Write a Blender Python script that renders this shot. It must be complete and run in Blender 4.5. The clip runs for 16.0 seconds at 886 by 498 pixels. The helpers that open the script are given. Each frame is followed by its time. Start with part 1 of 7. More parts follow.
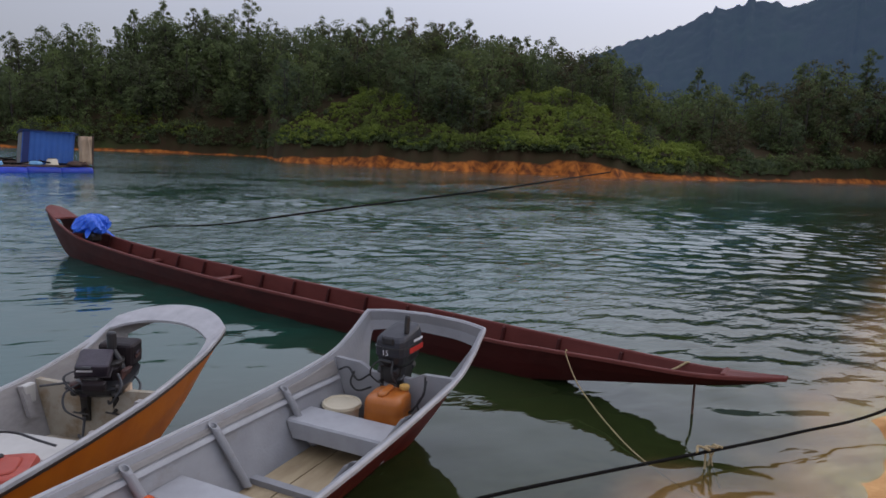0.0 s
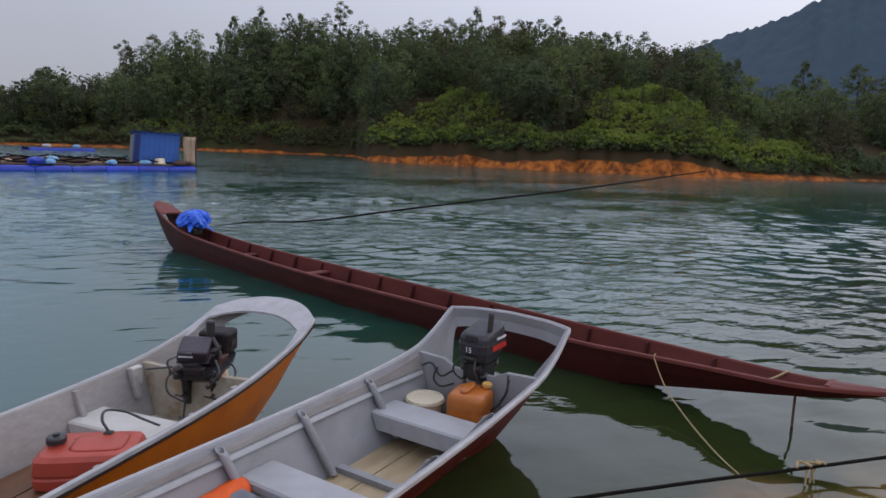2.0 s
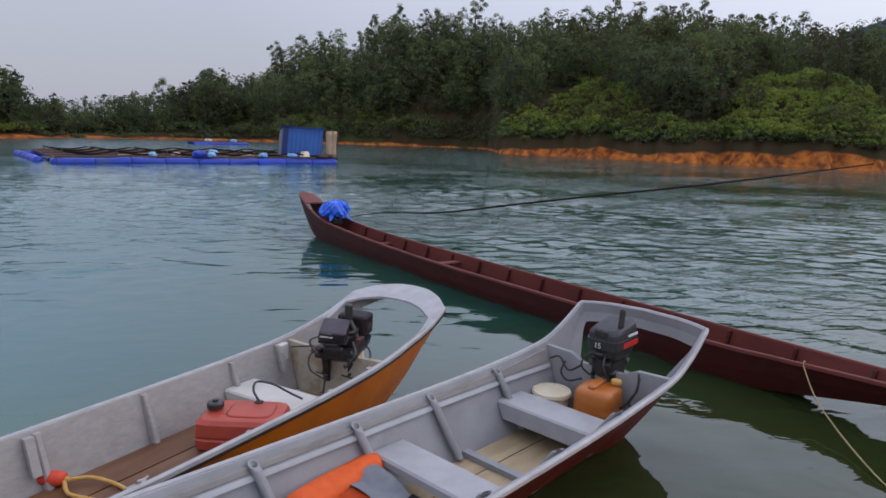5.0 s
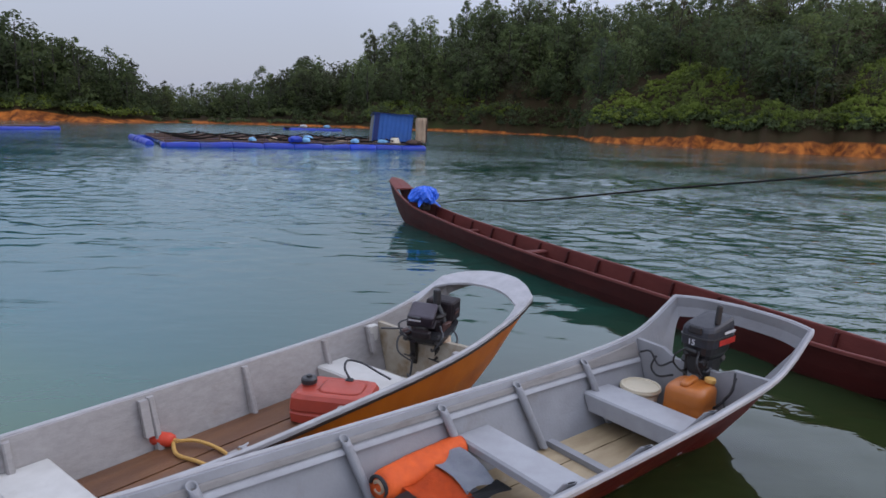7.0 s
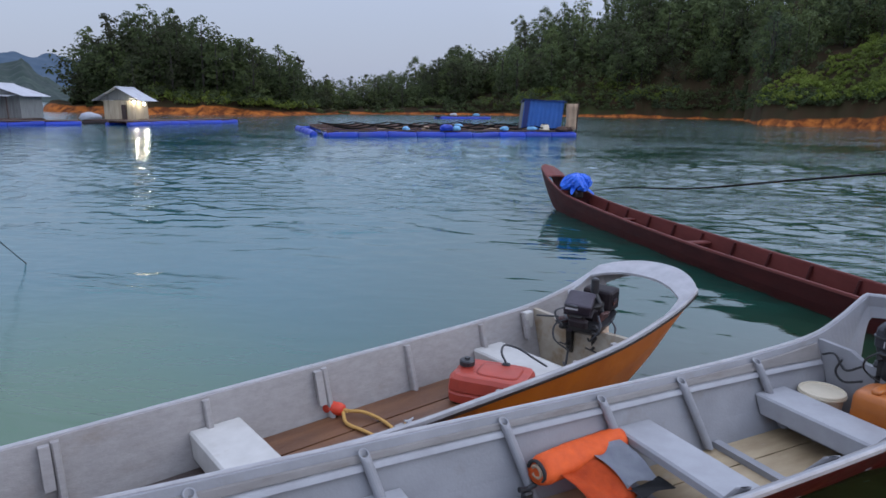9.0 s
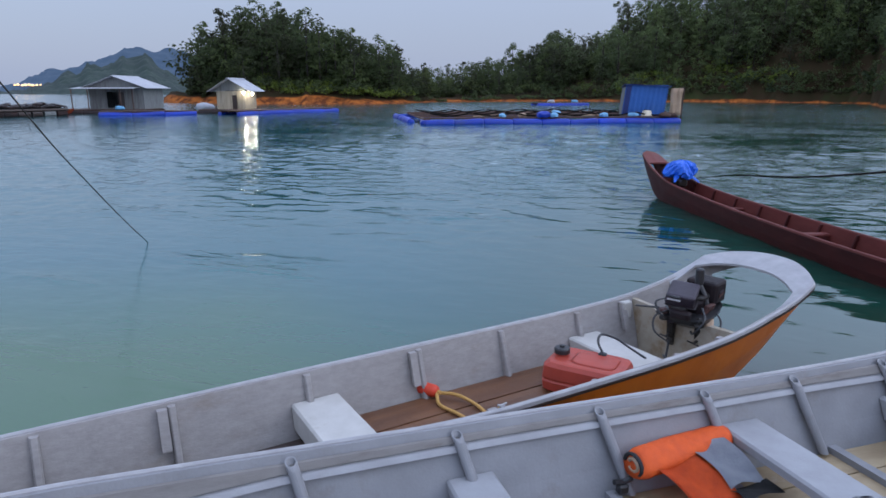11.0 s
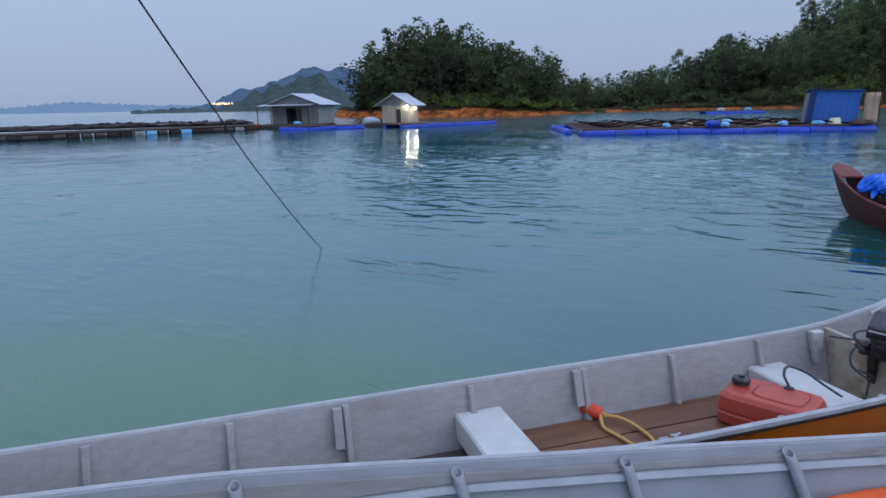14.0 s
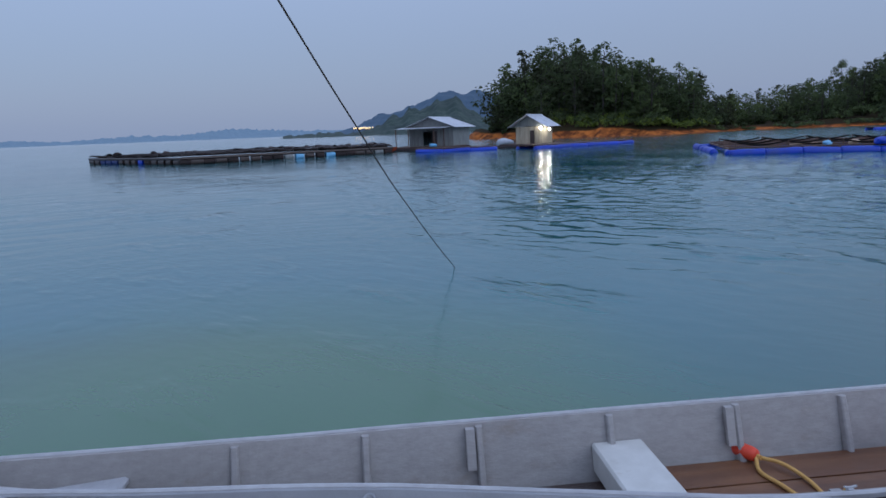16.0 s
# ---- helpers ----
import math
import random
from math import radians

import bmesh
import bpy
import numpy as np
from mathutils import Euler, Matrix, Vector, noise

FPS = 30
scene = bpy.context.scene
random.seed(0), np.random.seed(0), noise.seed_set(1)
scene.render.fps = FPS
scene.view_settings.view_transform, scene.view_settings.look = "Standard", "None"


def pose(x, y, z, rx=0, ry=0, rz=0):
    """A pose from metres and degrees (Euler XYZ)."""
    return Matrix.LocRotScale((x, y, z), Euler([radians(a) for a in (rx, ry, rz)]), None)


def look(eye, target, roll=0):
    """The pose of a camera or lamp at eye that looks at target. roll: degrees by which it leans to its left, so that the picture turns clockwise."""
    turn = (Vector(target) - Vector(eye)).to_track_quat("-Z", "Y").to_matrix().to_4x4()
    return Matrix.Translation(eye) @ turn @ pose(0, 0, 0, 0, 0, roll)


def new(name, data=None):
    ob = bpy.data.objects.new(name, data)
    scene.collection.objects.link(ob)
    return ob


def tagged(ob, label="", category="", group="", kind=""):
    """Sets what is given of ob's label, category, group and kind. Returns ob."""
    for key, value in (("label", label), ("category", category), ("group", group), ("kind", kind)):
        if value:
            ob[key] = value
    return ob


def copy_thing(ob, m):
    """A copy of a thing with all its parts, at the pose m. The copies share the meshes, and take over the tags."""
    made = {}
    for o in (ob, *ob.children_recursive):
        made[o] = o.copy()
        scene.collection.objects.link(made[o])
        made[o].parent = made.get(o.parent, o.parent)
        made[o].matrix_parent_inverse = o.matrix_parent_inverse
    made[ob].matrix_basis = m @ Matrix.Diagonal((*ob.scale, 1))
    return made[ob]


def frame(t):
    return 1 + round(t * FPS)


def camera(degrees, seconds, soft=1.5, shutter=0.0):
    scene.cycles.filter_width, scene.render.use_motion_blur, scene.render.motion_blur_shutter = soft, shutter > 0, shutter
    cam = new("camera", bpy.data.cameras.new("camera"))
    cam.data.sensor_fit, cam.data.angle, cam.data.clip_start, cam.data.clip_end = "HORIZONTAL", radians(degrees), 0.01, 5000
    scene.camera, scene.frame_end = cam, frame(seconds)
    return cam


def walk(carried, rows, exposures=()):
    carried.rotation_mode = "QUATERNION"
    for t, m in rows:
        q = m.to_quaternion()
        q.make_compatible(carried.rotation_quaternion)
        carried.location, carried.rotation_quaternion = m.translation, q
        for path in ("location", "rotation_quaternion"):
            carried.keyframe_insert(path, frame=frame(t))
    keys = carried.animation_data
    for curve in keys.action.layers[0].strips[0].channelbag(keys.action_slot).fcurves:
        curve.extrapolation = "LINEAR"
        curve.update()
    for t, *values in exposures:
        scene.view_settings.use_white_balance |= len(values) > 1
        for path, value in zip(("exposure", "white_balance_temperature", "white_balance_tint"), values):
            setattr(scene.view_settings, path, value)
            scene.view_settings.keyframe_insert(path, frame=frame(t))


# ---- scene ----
cam = camera(68.5, 16.0, soft=1.6)
PATH = [
    (0, (0.054, 0.047, 2.067), (1.818, 3.589, 1.484), 2.39),
    (0.5, (0.058, 0.061, 2.065), (1.701, 3.660, 1.474), 2.33),
    (1, (0.046, 0.054, 2.064), (1.560, 3.705, 1.449), 2.28),
    (1.5, (0.042, 0.048, 2.045), (1.451, 3.737, 1.406), 2.47),
    (2, (0.050, 0.054, 2.055), (1.339, 3.792, 1.446), 2.22),
    (2.5, (0.043, 0.064, 2.045), (1.244, 3.828, 1.420), 2.42),
    (3, (0.044, 0.056, 2.057), (1.141, 3.849, 1.414), 2.68),
    (3.5, (0.037, 0.050, 2.053), (0.976, 3.885, 1.413), 1.92),
    (4, (0.041, 0.040, 2.049), (0.855, 3.901, 1.391), 1.79),
    (6.5, (0.010, -0.012, 2.063), (0.123, 3.921, 1.342), 1.87),
    (7, (0.000, 0.000, 2.052), (0.000, 3.925, 1.278), 2.15),
    (7.5, (-0.024, -0.032, 2.055), (-0.300, 3.869, 1.213), 2.42),
    (8, (-0.047, -0.039, 2.040), (-0.540, 3.833, 1.167), 1.10),
    (8.5, (-0.073, -0.029, 2.043), (-0.773, 3.810, 1.165), 0.98),
    (9, (-0.086, -0.030, 2.046), (-0.965, 3.774, 1.176), 0.73),
    (11.5, (-0.119, -0.018, 2.015), (-1.661, 3.546, 1.055), -0.08),
    (12, (-0.170, 0.027, 2.012), (-1.841, 3.535, 1.062), -0.15),
    (12.5, (-0.164, 0.023, 2.023), (-1.974, 3.475, 1.126), -0.29),
    (13, (-0.174, -0.001, 2.031), (-2.108, 3.381, 1.125), -0.31),
    (13.5, (-0.193, 0.006, 2.035), (-2.295, 3.291, 1.144), -0.35),
    (14, (-0.190, -0.051, 2.039), (-2.435, 3.143, 1.170), -1.25),
    (14.5, (-0.219, -0.034, 2.037), (-2.603, 3.061, 1.180), -0.82),
    (15, (-0.233, -0.033, 2.053), (-2.775, 2.948, 1.246), -0.90),
    (15.5, (-0.258, -0.032, 2.036), (-2.937, 2.844, 1.294), -1.26),
    (16, (-0.256, -0.030, 2.016), (-3.121, 2.667, 1.296), -2.26),
]
EXPOSURES = [(0.0, -0.46, 6900, 10), (2.0, -0.32, 6900, 10), (4.0, -0.20, 6850, 10), (7.0, -0.14, 6500, 9), (9.0, -0.12, 6100, 8), (12.5, -0.24, 5680, 7), (14.5, -0.38, 5480, 6), (16.0, -0.62, 5400, 6)]
walk(cam, [(t, look(eye, target, roll)) for t, eye, target, roll in PATH], EXPOSURES)

# ---------- world and sun: an overcast evening, the sun behind cloud on the east side of the cove
SUN_AZ, SUN_EL = 84.0, 28.0  # degrees clockwise from +y, and above the horizon
world = bpy.data.worlds.new("world")
scene.world = world
world.use_nodes = True
wn, wl = world.node_tree.nodes, world.node_tree.links
wn.clear()
sky = wn.new("ShaderNodeTexSky")
sky.sky_type = "NISHITA"
sky.sun_disc = False
sky.sun_elevation, sky.sun_rotation = radians(SUN_EL), radians(SUN_AZ)
sky.air_density, sky.dust_density, sky.ozone_density = 1.3, 3.0, 2.0
bg_clear, bg_cloud, add, wout = (wn.new(k) for k in ("ShaderNodeBackground", "ShaderNodeBackground", "ShaderNodeAddShader", "ShaderNodeOutputWorld"))
bg_clear.inputs["Strength"].default_value = 0.03
bg_cloud.inputs["Color"].default_value = (0.73, 0.78, 1.0, 1)
# cloud cover: the overhead sky is brighter than the horizon
way, split, grade = (wn.new(k) for k in ("ShaderNodeTexCoord", "ShaderNodeSeparateXYZ", "ShaderNodeMapRange"))
wl.new(way.outputs["Generated"], split.inputs[0])
grade.interpolation_type = "SMOOTHSTEP"
wl.new(split.outputs["Z"], grade.inputs["Value"])
for key, value in (("From Min", 0.05), ("From Max", 0.62), ("To Min", 0.62), ("To Max", 1.27)):
    grade.inputs[key].default_value = value
# and brighter round the hidden sun
side, front, lobe, glowing, both = (wn.new(k) for k in ("ShaderNodeVectorMath", "ShaderNodeMath", "ShaderNodeMath", "ShaderNodeMath", "ShaderNodeMath"))
side.operation, front.operation, lobe.operation, glowing.operation, both.operation = "DOT_PRODUCT", "MAXIMUM", "POWER", "MULTIPLY_ADD", "MULTIPLY"
sa, se = radians(SUN_AZ), radians(SUN_EL)
side.inputs[1].default_value = (math.sin(sa) * math.cos(se), math.cos(sa) * math.cos(se), math.sin(se))
front.inputs[1].default_value, lobe.inputs[1].default_value = 0.0, 1.0
glowing.inputs[1].default_value, glowing.inputs[2].default_value = 0.55, 0.96
wl.new(way.outputs["Generated"], side.inputs[0])
wl.new(side.outputs["Value"], front.inputs[0])
wl.new(front.outputs[0], lobe.inputs[0])
wl.new(lobe.outputs[0], glowing.inputs[0])
wl.new(grade.outputs[0], both.inputs[0])
wl.new(glowing.outputs[0], both.inputs[1])
wl.new(both.outputs[0], bg_cloud.inputs["Strength"])
wl.new(sky.outputs[0], bg_clear.inputs["Color"])
wl.new(bg_clear.outputs[0], add.inputs[0])
wl.new(bg_cloud.outputs[0], add.inputs[1])
wl.new(add.outputs[0], wout.inputs["Surface"])
sun = new("sun", bpy.data.lights.new("sun", "SUN"))
sun.data.energy, sun.data.angle, sun.data.color = 0.2, radians(40), (1.0, 0.93, 0.84)
sun.matrix_world = look((60 * math.sin(sa) * math.cos(se), 60 * math.cos(sa) * math.cos(se), 60 * math.sin(se)), (0, 0, 0))

# ---------- materials
def surf(name, a, b, rough=0.6, scale=6.0, stretch=(1, 1, 1), stain=None, amount=0.0, stain_scale=1.2, bump=0.15, fine=60.0,
         metal=0.0, island=0.0, obrand=0.0, thresh=0.55):
    """A worn surface: a and b mixed by grain, stains over it, fine relief; lighter and darker from piece to piece."""
    m = bpy.data.materials.new(name)
    m.use_nodes = True
    n, l = m.node_tree.nodes, m.node_tree.links
    p = n["Principled BSDF"]
    co = n.new("ShaderNodeTexCoord")
    mp = n.new("ShaderNodeMapping")
    mp.inputs["Scale"].default_value = stretch
    l.new(co.outputs["Object"], mp.inputs["Vector"])

    def tex(s, d=5, r=0.6, v=None):
        t = n.new("ShaderNodeTexNoise")
        t.inputs["Scale"].default_value, t.inputs["Detail"].default_value, t.inputs["Roughness"].default_value = s, d, r
        l.new(v or mp.outputs[0], t.inputs["Vector"])
        return t.outputs["Fac"]

    def ramp(f, lo, hi):
        r = n.new("ShaderNodeMapRange")
        r.inputs["From Min"].default_value, r.inputs["From Max"].default_value = lo, hi
        l.new(f, r.inputs["Value"])
        return r.outputs[0]

    def mix(f, x, y):
        k = n.new("ShaderNodeMix")
        k.data_type = "RGBA"
        l.new(f, k.inputs["Factor"])
        for s, c in ((6, x), (7, y)):
            if isinstance(c, tuple):
                k.inputs[s].default_value = (*c, 1)
            else:
                l.new(c, k.inputs[s])
        return k.outputs[2]
    grain = tex(scale)
    col = mix(ramp(grain, 0.3, 0.7), a, b)
    if stain:
        st = ramp(tex(stain_scale, 7, 0.68), thresh, thresh + 0.16)
        mul = n.new("ShaderNodeMath")
        mul.operation = "MULTIPLY"
        mul.inputs[1].default_value = amount
        l.new(st, mul.inputs[0])
        col = mix(mul.outputs[0], col, stain)
    for source, span in ((("ShaderNodeNewGeometry", "Random Per Island"), island), (("ShaderNodeObjectInfo", "Random"), obrand)):
        if span:
            g = n.new(source[0])
            hs = n.new("ShaderNodeHueSaturation")
            r = n.new("ShaderNodeMapRange")
            r.inputs["To Min"].default_value, r.inputs["To Max"].default_value = 1 - span, 1 + span
            l.new(g.outputs[source[1]], r.inputs["Value"])
            l.new(r.outputs[0], hs.inputs["Value"])
            l.new(col, hs.inputs["Color"])
            col = hs.outputs[0]
    l.new(col, p.inputs["Base Color"])
    rr = n.new("ShaderNodeMapRange")
    rr.inputs["To Min"].default_value, rr.inputs["To Max"].default_value = max(rough - 0.12, 0.05), min(rough + 0.12, 1)
    l.new(tex(scale * 2.3), rr.inputs["Value"])
    l.new(rr.outputs[0], p.inputs["Roughness"])
    p.inputs["Metallic"].default_value = metal
    if bump:
        bp = n.new("ShaderNodeBump")
        bp.inputs["Strength"].default_value, bp.inputs["Distance"].default_value = bump, 0.01
        l.new(tex(fine, 4), bp.inputs["Height"])
        l.new(bp.outputs[0], p.inputs["Normal"])
    return m


def glow(name, colour, strength):
    m = bpy.data.materials.new(name)
    m.use_nodes = True
    p = m.node_tree.nodes["Principled BSDF"]
    p.inputs["Base Color"].default_value = (*colour, 1)
    p.inputs["Emission Color"].default_value = (*colour, 1)
    p.inputs["Emission Strength"].default_value = strength
    return m


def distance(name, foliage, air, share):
    """Far wooded slopes: foliage, with the lit air in front of them put in as a bluish emission."""
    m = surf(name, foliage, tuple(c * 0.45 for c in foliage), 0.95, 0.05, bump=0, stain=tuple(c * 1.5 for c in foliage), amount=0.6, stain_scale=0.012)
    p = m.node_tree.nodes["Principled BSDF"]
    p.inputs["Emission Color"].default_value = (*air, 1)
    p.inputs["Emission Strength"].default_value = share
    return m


GREY_PAINT = surf("grey_paint", (0.300, 0.303, 0.316), (0.235, 0.238, 0.248), 0.5, 4, stain=(0.17, 0.14, 0.11), amount=0.5, stain_scale=2.6, bump=0.2, thresh=0.56)
GREY_WORN = surf("scuffed_warm_grey_paint", (0.245, 0.231, 0.216), (0.182, 0.168, 0.156), 0.6, 9, stretch=(0.4, 1, 1.6), stain=(0.13, 0.095, 0.075), amount=0.6, stain_scale=4.5, bump=0.25, thresh=0.55)
WORN_WHITE = surf("worn_white_paint", (0.345, 0.325, 0.312), (0.275, 0.257, 0.245), 0.65, 22, stretch=(0.6, 1, 1.3), stain=(0.20, 0.155, 0.115), amount=0.6, stain_scale=2.6, bump=0.25, thresh=0.56)
CREAM_STAINED = surf("rust_stained_cream_paint", (0.42, 0.375, 0.30), (0.33, 0.28, 0.205), 0.6, 9, stain=(0.22, 0.135, 0.055), amount=0.75, stain_scale=5, bump=0.2, thresh=0.50)
BENCH_CREAM = surf("cream_white_bench_paint", (0.56, 0.545, 0.51), (0.47, 0.455, 0.42), 0.5, 7, stain=(0.33, 0.27, 0.20), amount=0.5, stain_scale=5, bump=0.12, thresh=0.62)
RAIL_WHITE = surf("rail_white_paint", (0.43, 0.426, 0.435), (0.32, 0.315, 0.325), 0.5, 9, stain=(0.35, 0.32, 0.3), amount=0.4, stain_scale=4, bump=0.1, thresh=0.62)
ORANGE_HULL = surf("orange_hull_paint", (0.62, 0.170, 0.010), (0.48, 0.115, 0.008), 0.38, 4, stain=(0.13, 0.036, 0.010), amount=0.75, stain_scale=1.4, bump=0.1, thresh=0.56)
RED_HULL = surf("red_hull_paint", (0.13, 0.013, 0.009), (0.085, 0.009, 0.007), 0.5, 4, stain=(0.34, 0.095, 0.014), amount=0.7, stain_scale=1.4, bump=0.1, thresh=0.52)
MAROON = surf("maroon_paint", (0.060, 0.010, 0.008), (0.038, 0.007, 0.006), 0.6, 5, stretch=(0.4, 1, 1), stain=(0.115, 0.036, 0.028), amount=0.45, stain_scale=2.4, bump=0.2)
MAROON_IN = surf("faded_maroon_inside", (0.145, 0.036, 0.029), (0.098, 0.023, 0.018), 0.6, 5, stretch=(0.4, 1, 1), stain=(0.10, 0.035, 0.03), amount=0.6, stain_scale=2, bump=0.25)
MAROON_RAIL = surf("faded_maroon_rail", (0.175, 0.050, 0.042), (0.125, 0.034, 0.028), 0.55, 7, stretch=(0.4, 1, 1), stain=(0.16, 0.06, 0.05), amount=0.5, stain_scale=3, bump=0.2)
PLY = surf("stained_plywood", (0.42, 0.33, 0.20), (0.25, 0.18, 0.10), 0.6, 5, stretch=(0.5, 1.5, 1), stain=(0.60, 0.55, 0.46), amount=0.7, stain_scale=2.5, bump=0.2)
BROWN_WOOD = surf("wet_brown_planks", (0.19, 0.088, 0.038), (0.10, 0.041, 0.019), 0.42, 5, stretch=(0.35, 3, 1), stain=(0.07, 0.035, 0.02), amount=0.6, stain_scale=2.2, bump=0.3)
DARK_WOOD = surf("dark_wet_boards", (0.045, 0.028, 0.022), (0.028, 0.018, 0.015), 0.4, 6, stretch=(0.4, 3, 1), bump=0.3)
RAFT_WOOD = surf("weathered_raft_timber", (0.11, 0.06, 0.042), (0.06, 0.035, 0.028), 0.8, 3, stretch=(0.5, 2, 1), stain=(0.20, 0.13, 0.09), amount=0.5, stain_scale=0.8, bump=0.4, obrand=0.25)
BLACK_PLASTIC = surf("black_plastic", (0.018, 0.018, 0.02), (0.028, 0.028, 0.03), 0.35, 12, bump=0.05)
ENGINE_GREY = surf("engine_dark_grey", (0.024, 0.025, 0.033), (0.017, 0.018, 0.024), 0.5, 8, bump=0.04)
ENGINE_FADED = surf("faded_purple_grey_cover", (0.046, 0.036, 0.050), (0.030, 0.022, 0.030), 0.5, 9, stain=(0.03, 0.022, 0.022), amount=0.7, stain_scale=7, bump=0.2)
ENGINE_OLD = surf("faded_dark_engine_paint", (0.022, 0.016, 0.018), (0.012, 0.009, 0.010), 0.5, 9, stain=(0.05, 0.03, 0.025), amount=0.6, stain_scale=6, bump=0.25)
BENCH_WHITE = surf("bench_paint", (0.37, 0.376, 0.39), (0.30, 0.30, 0.31), 0.55, 5, stain=(0.27, 0.25, 0.23), amount=0.55, stain_scale=3, bump=0.15, thresh=0.58)
ENGINE_METAL = surf("grimy_engine_metal", (0.07, 0.065, 0.06), (0.022, 0.02, 0.019), 0.45, 18, metal=0.6, stain=(0.06, 0.035, 0.025), amount=0.7, stain_scale=9, bump=0.2)
RUSTY = surf("rust_brown_engine_paint", (0.085, 0.030, 0.022), (0.040, 0.018, 0.015), 0.6, 22, stain=(0.02, 0.014, 0.013), amount=0.7, stain_scale=14, bump=0.3)
RED_DECAL = surf("red_decal", (0.55, 0.03, 0.02), (0.45, 0.025, 0.02), 0.35, 10, bump=0)
WHITE_DECAL = surf("white_decal", (0.7, 0.7, 0.72), (0.6, 0.6, 0.62), 0.4, 10, bump=0)
TANK_RED = surf("faded_red_plastic", (0.42, 0.062, 0.036), (0.33, 0.046, 0.028), 0.45, 6, stain=(0.30, 0.07, 0.045), amount=0.5, stain_scale=5, bump=0.06)
CAN_ORANGE = surf("amber_plastic", (0.46, 0.14, 0.02), (0.36, 0.10, 0.015), 0.35, 7, stain=(0.25, 0.08, 0.02), amount=0.5, stain_scale=4, bump=0.05)
CAP_YELLOW = surf("pale_yellow_plastic", (0.60, 0.36, 0.10), (0.52, 0.30, 0.08), 0.45, 9, bump=0.05)
LID_CREAM = surf("cream_plastic", (0.74, 0.66, 0.50), (0.66, 0.58, 0.42), 0.5, 8, bump=0.05)
VEST_ORANGE = surf("orange_nylon", (0.78, 0.115, 0.010), (0.60, 0.075, 0.008), 0.7, 14, bump=0.5, fine=110)
VEST_GREY = surf("grey_nylon", (0.36, 0.38, 0.42), (0.28, 0.30, 0.34), 0.75, 14, bump=0.4, fine=110)
VEST_BLACK = surf("black_webbing", (0.02, 0.02, 0.022), (0.03, 0.03, 0.03), 0.8, 30, bump=0.3)
BLUE_BAG = surf("blue_tarpaulin", (0.02, 0.11, 0.62), (0.025, 0.15, 0.74), 0.4, 5, bump=0.5, fine=18)
NET_DARK = surf("tarred_nets_and_timber", (0.028, 0.016, 0.014), (0.014, 0.010, 0.010), 0.9, 2.5, stain=(0.055, 0.022, 0.016), amount=0.5, stain_scale=0.9, bump=0.6, fine=9)
BLUE_DRUM = surf("blue_float_plastic", (0.004, 0.036, 0.42), (0.003, 0.024, 0.28), 0.45, 1.5, stain=(0.03, 0.05, 0.16), amount=0.5, stain_scale=0.7, bump=0.1, fine=8, obrand=0.18)
BLUE_SHEET = surf("blue_sheet", (0.03, 0.12, 0.40), (0.02, 0.09, 0.32), 0.55, 1.2, stain=(0.06, 0.15, 0.36), amount=0.5, stain_scale=0.9, bump=0.2, fine=6)
NAVY = surf("navy_sheet", (0.01, 0.025, 0.14), (0.008, 0.02, 0.11), 0.5, 2, bump=0.1)
LIGHT_BLUE = surf("pale_blue_tarpaulin", (0.20, 0.42, 0.62), (0.14, 0.34, 0.56), 0.55, 2, bump=0.4, fine=10)
GREY_BOARD = surf("grey_weathered_boards", (0.22, 0.225, 0.22), (0.14, 0.145, 0.14), 0.8, 2, stretch=(3, 3, 0.4), stain=(0.11, 0.10, 0.09), amount=0.6, stain_scale=1, bump=0.3, obrand=0.12)
BEIGE_BOARD = surf("beige_weathered_boards", (0.42, 0.36, 0.26), (0.31, 0.26, 0.18), 0.8, 2, stretch=(3, 3, 0.4), stain=(0.18, 0.13, 0.085), amount=0.6, stain_scale=1, bump=0.3, obrand=0.15)
ROOF_METAL = surf("corrugated_roof_metal", (0.50, 0.51, 0.54), (0.40, 0.41, 0.44), 0.5, 1.5, stain=(0.24, 0.17, 0.13), amount=0.45, stain_scale=0.8, bump=0.1, metal=0.2)
TAN_TARP = surf("tan_tarpaulin", (0.50, 0.36, 0.24), (0.38, 0.26, 0.17), 0.75, 2, bump=0.4, fine=10)
ROPE_DARK = surf("dark_wet_rope", (0.014, 0.012, 0.011), (0.009, 0.008, 0.007), 0.8, 60, bump=0.6, fine=160)
ROPE_GREY = surf("grey_weathered_rope", (0.09, 0.085, 0.085), (0.05, 0.048, 0.048), 0.85, 60, bump=0.6, fine=160)
ROPE_TAN = surf("tan_rope", (0.42, 0.32, 0.17), (0.30, 0.22, 0.11), 0.85, 60, bump=0.6, fine=160)
ROPE_YELLOW = surf("yellow_rope", (0.60, 0.36, 0.10), (0.48, 0.27, 0.07), 0.75, 60, bump=0.6, fine=160)
RED_FLOAT = surf("red_float_foam", (0.66, 0.06, 0.02), (0.55, 0.045, 0.02), 0.55, 10, bump=0.1)


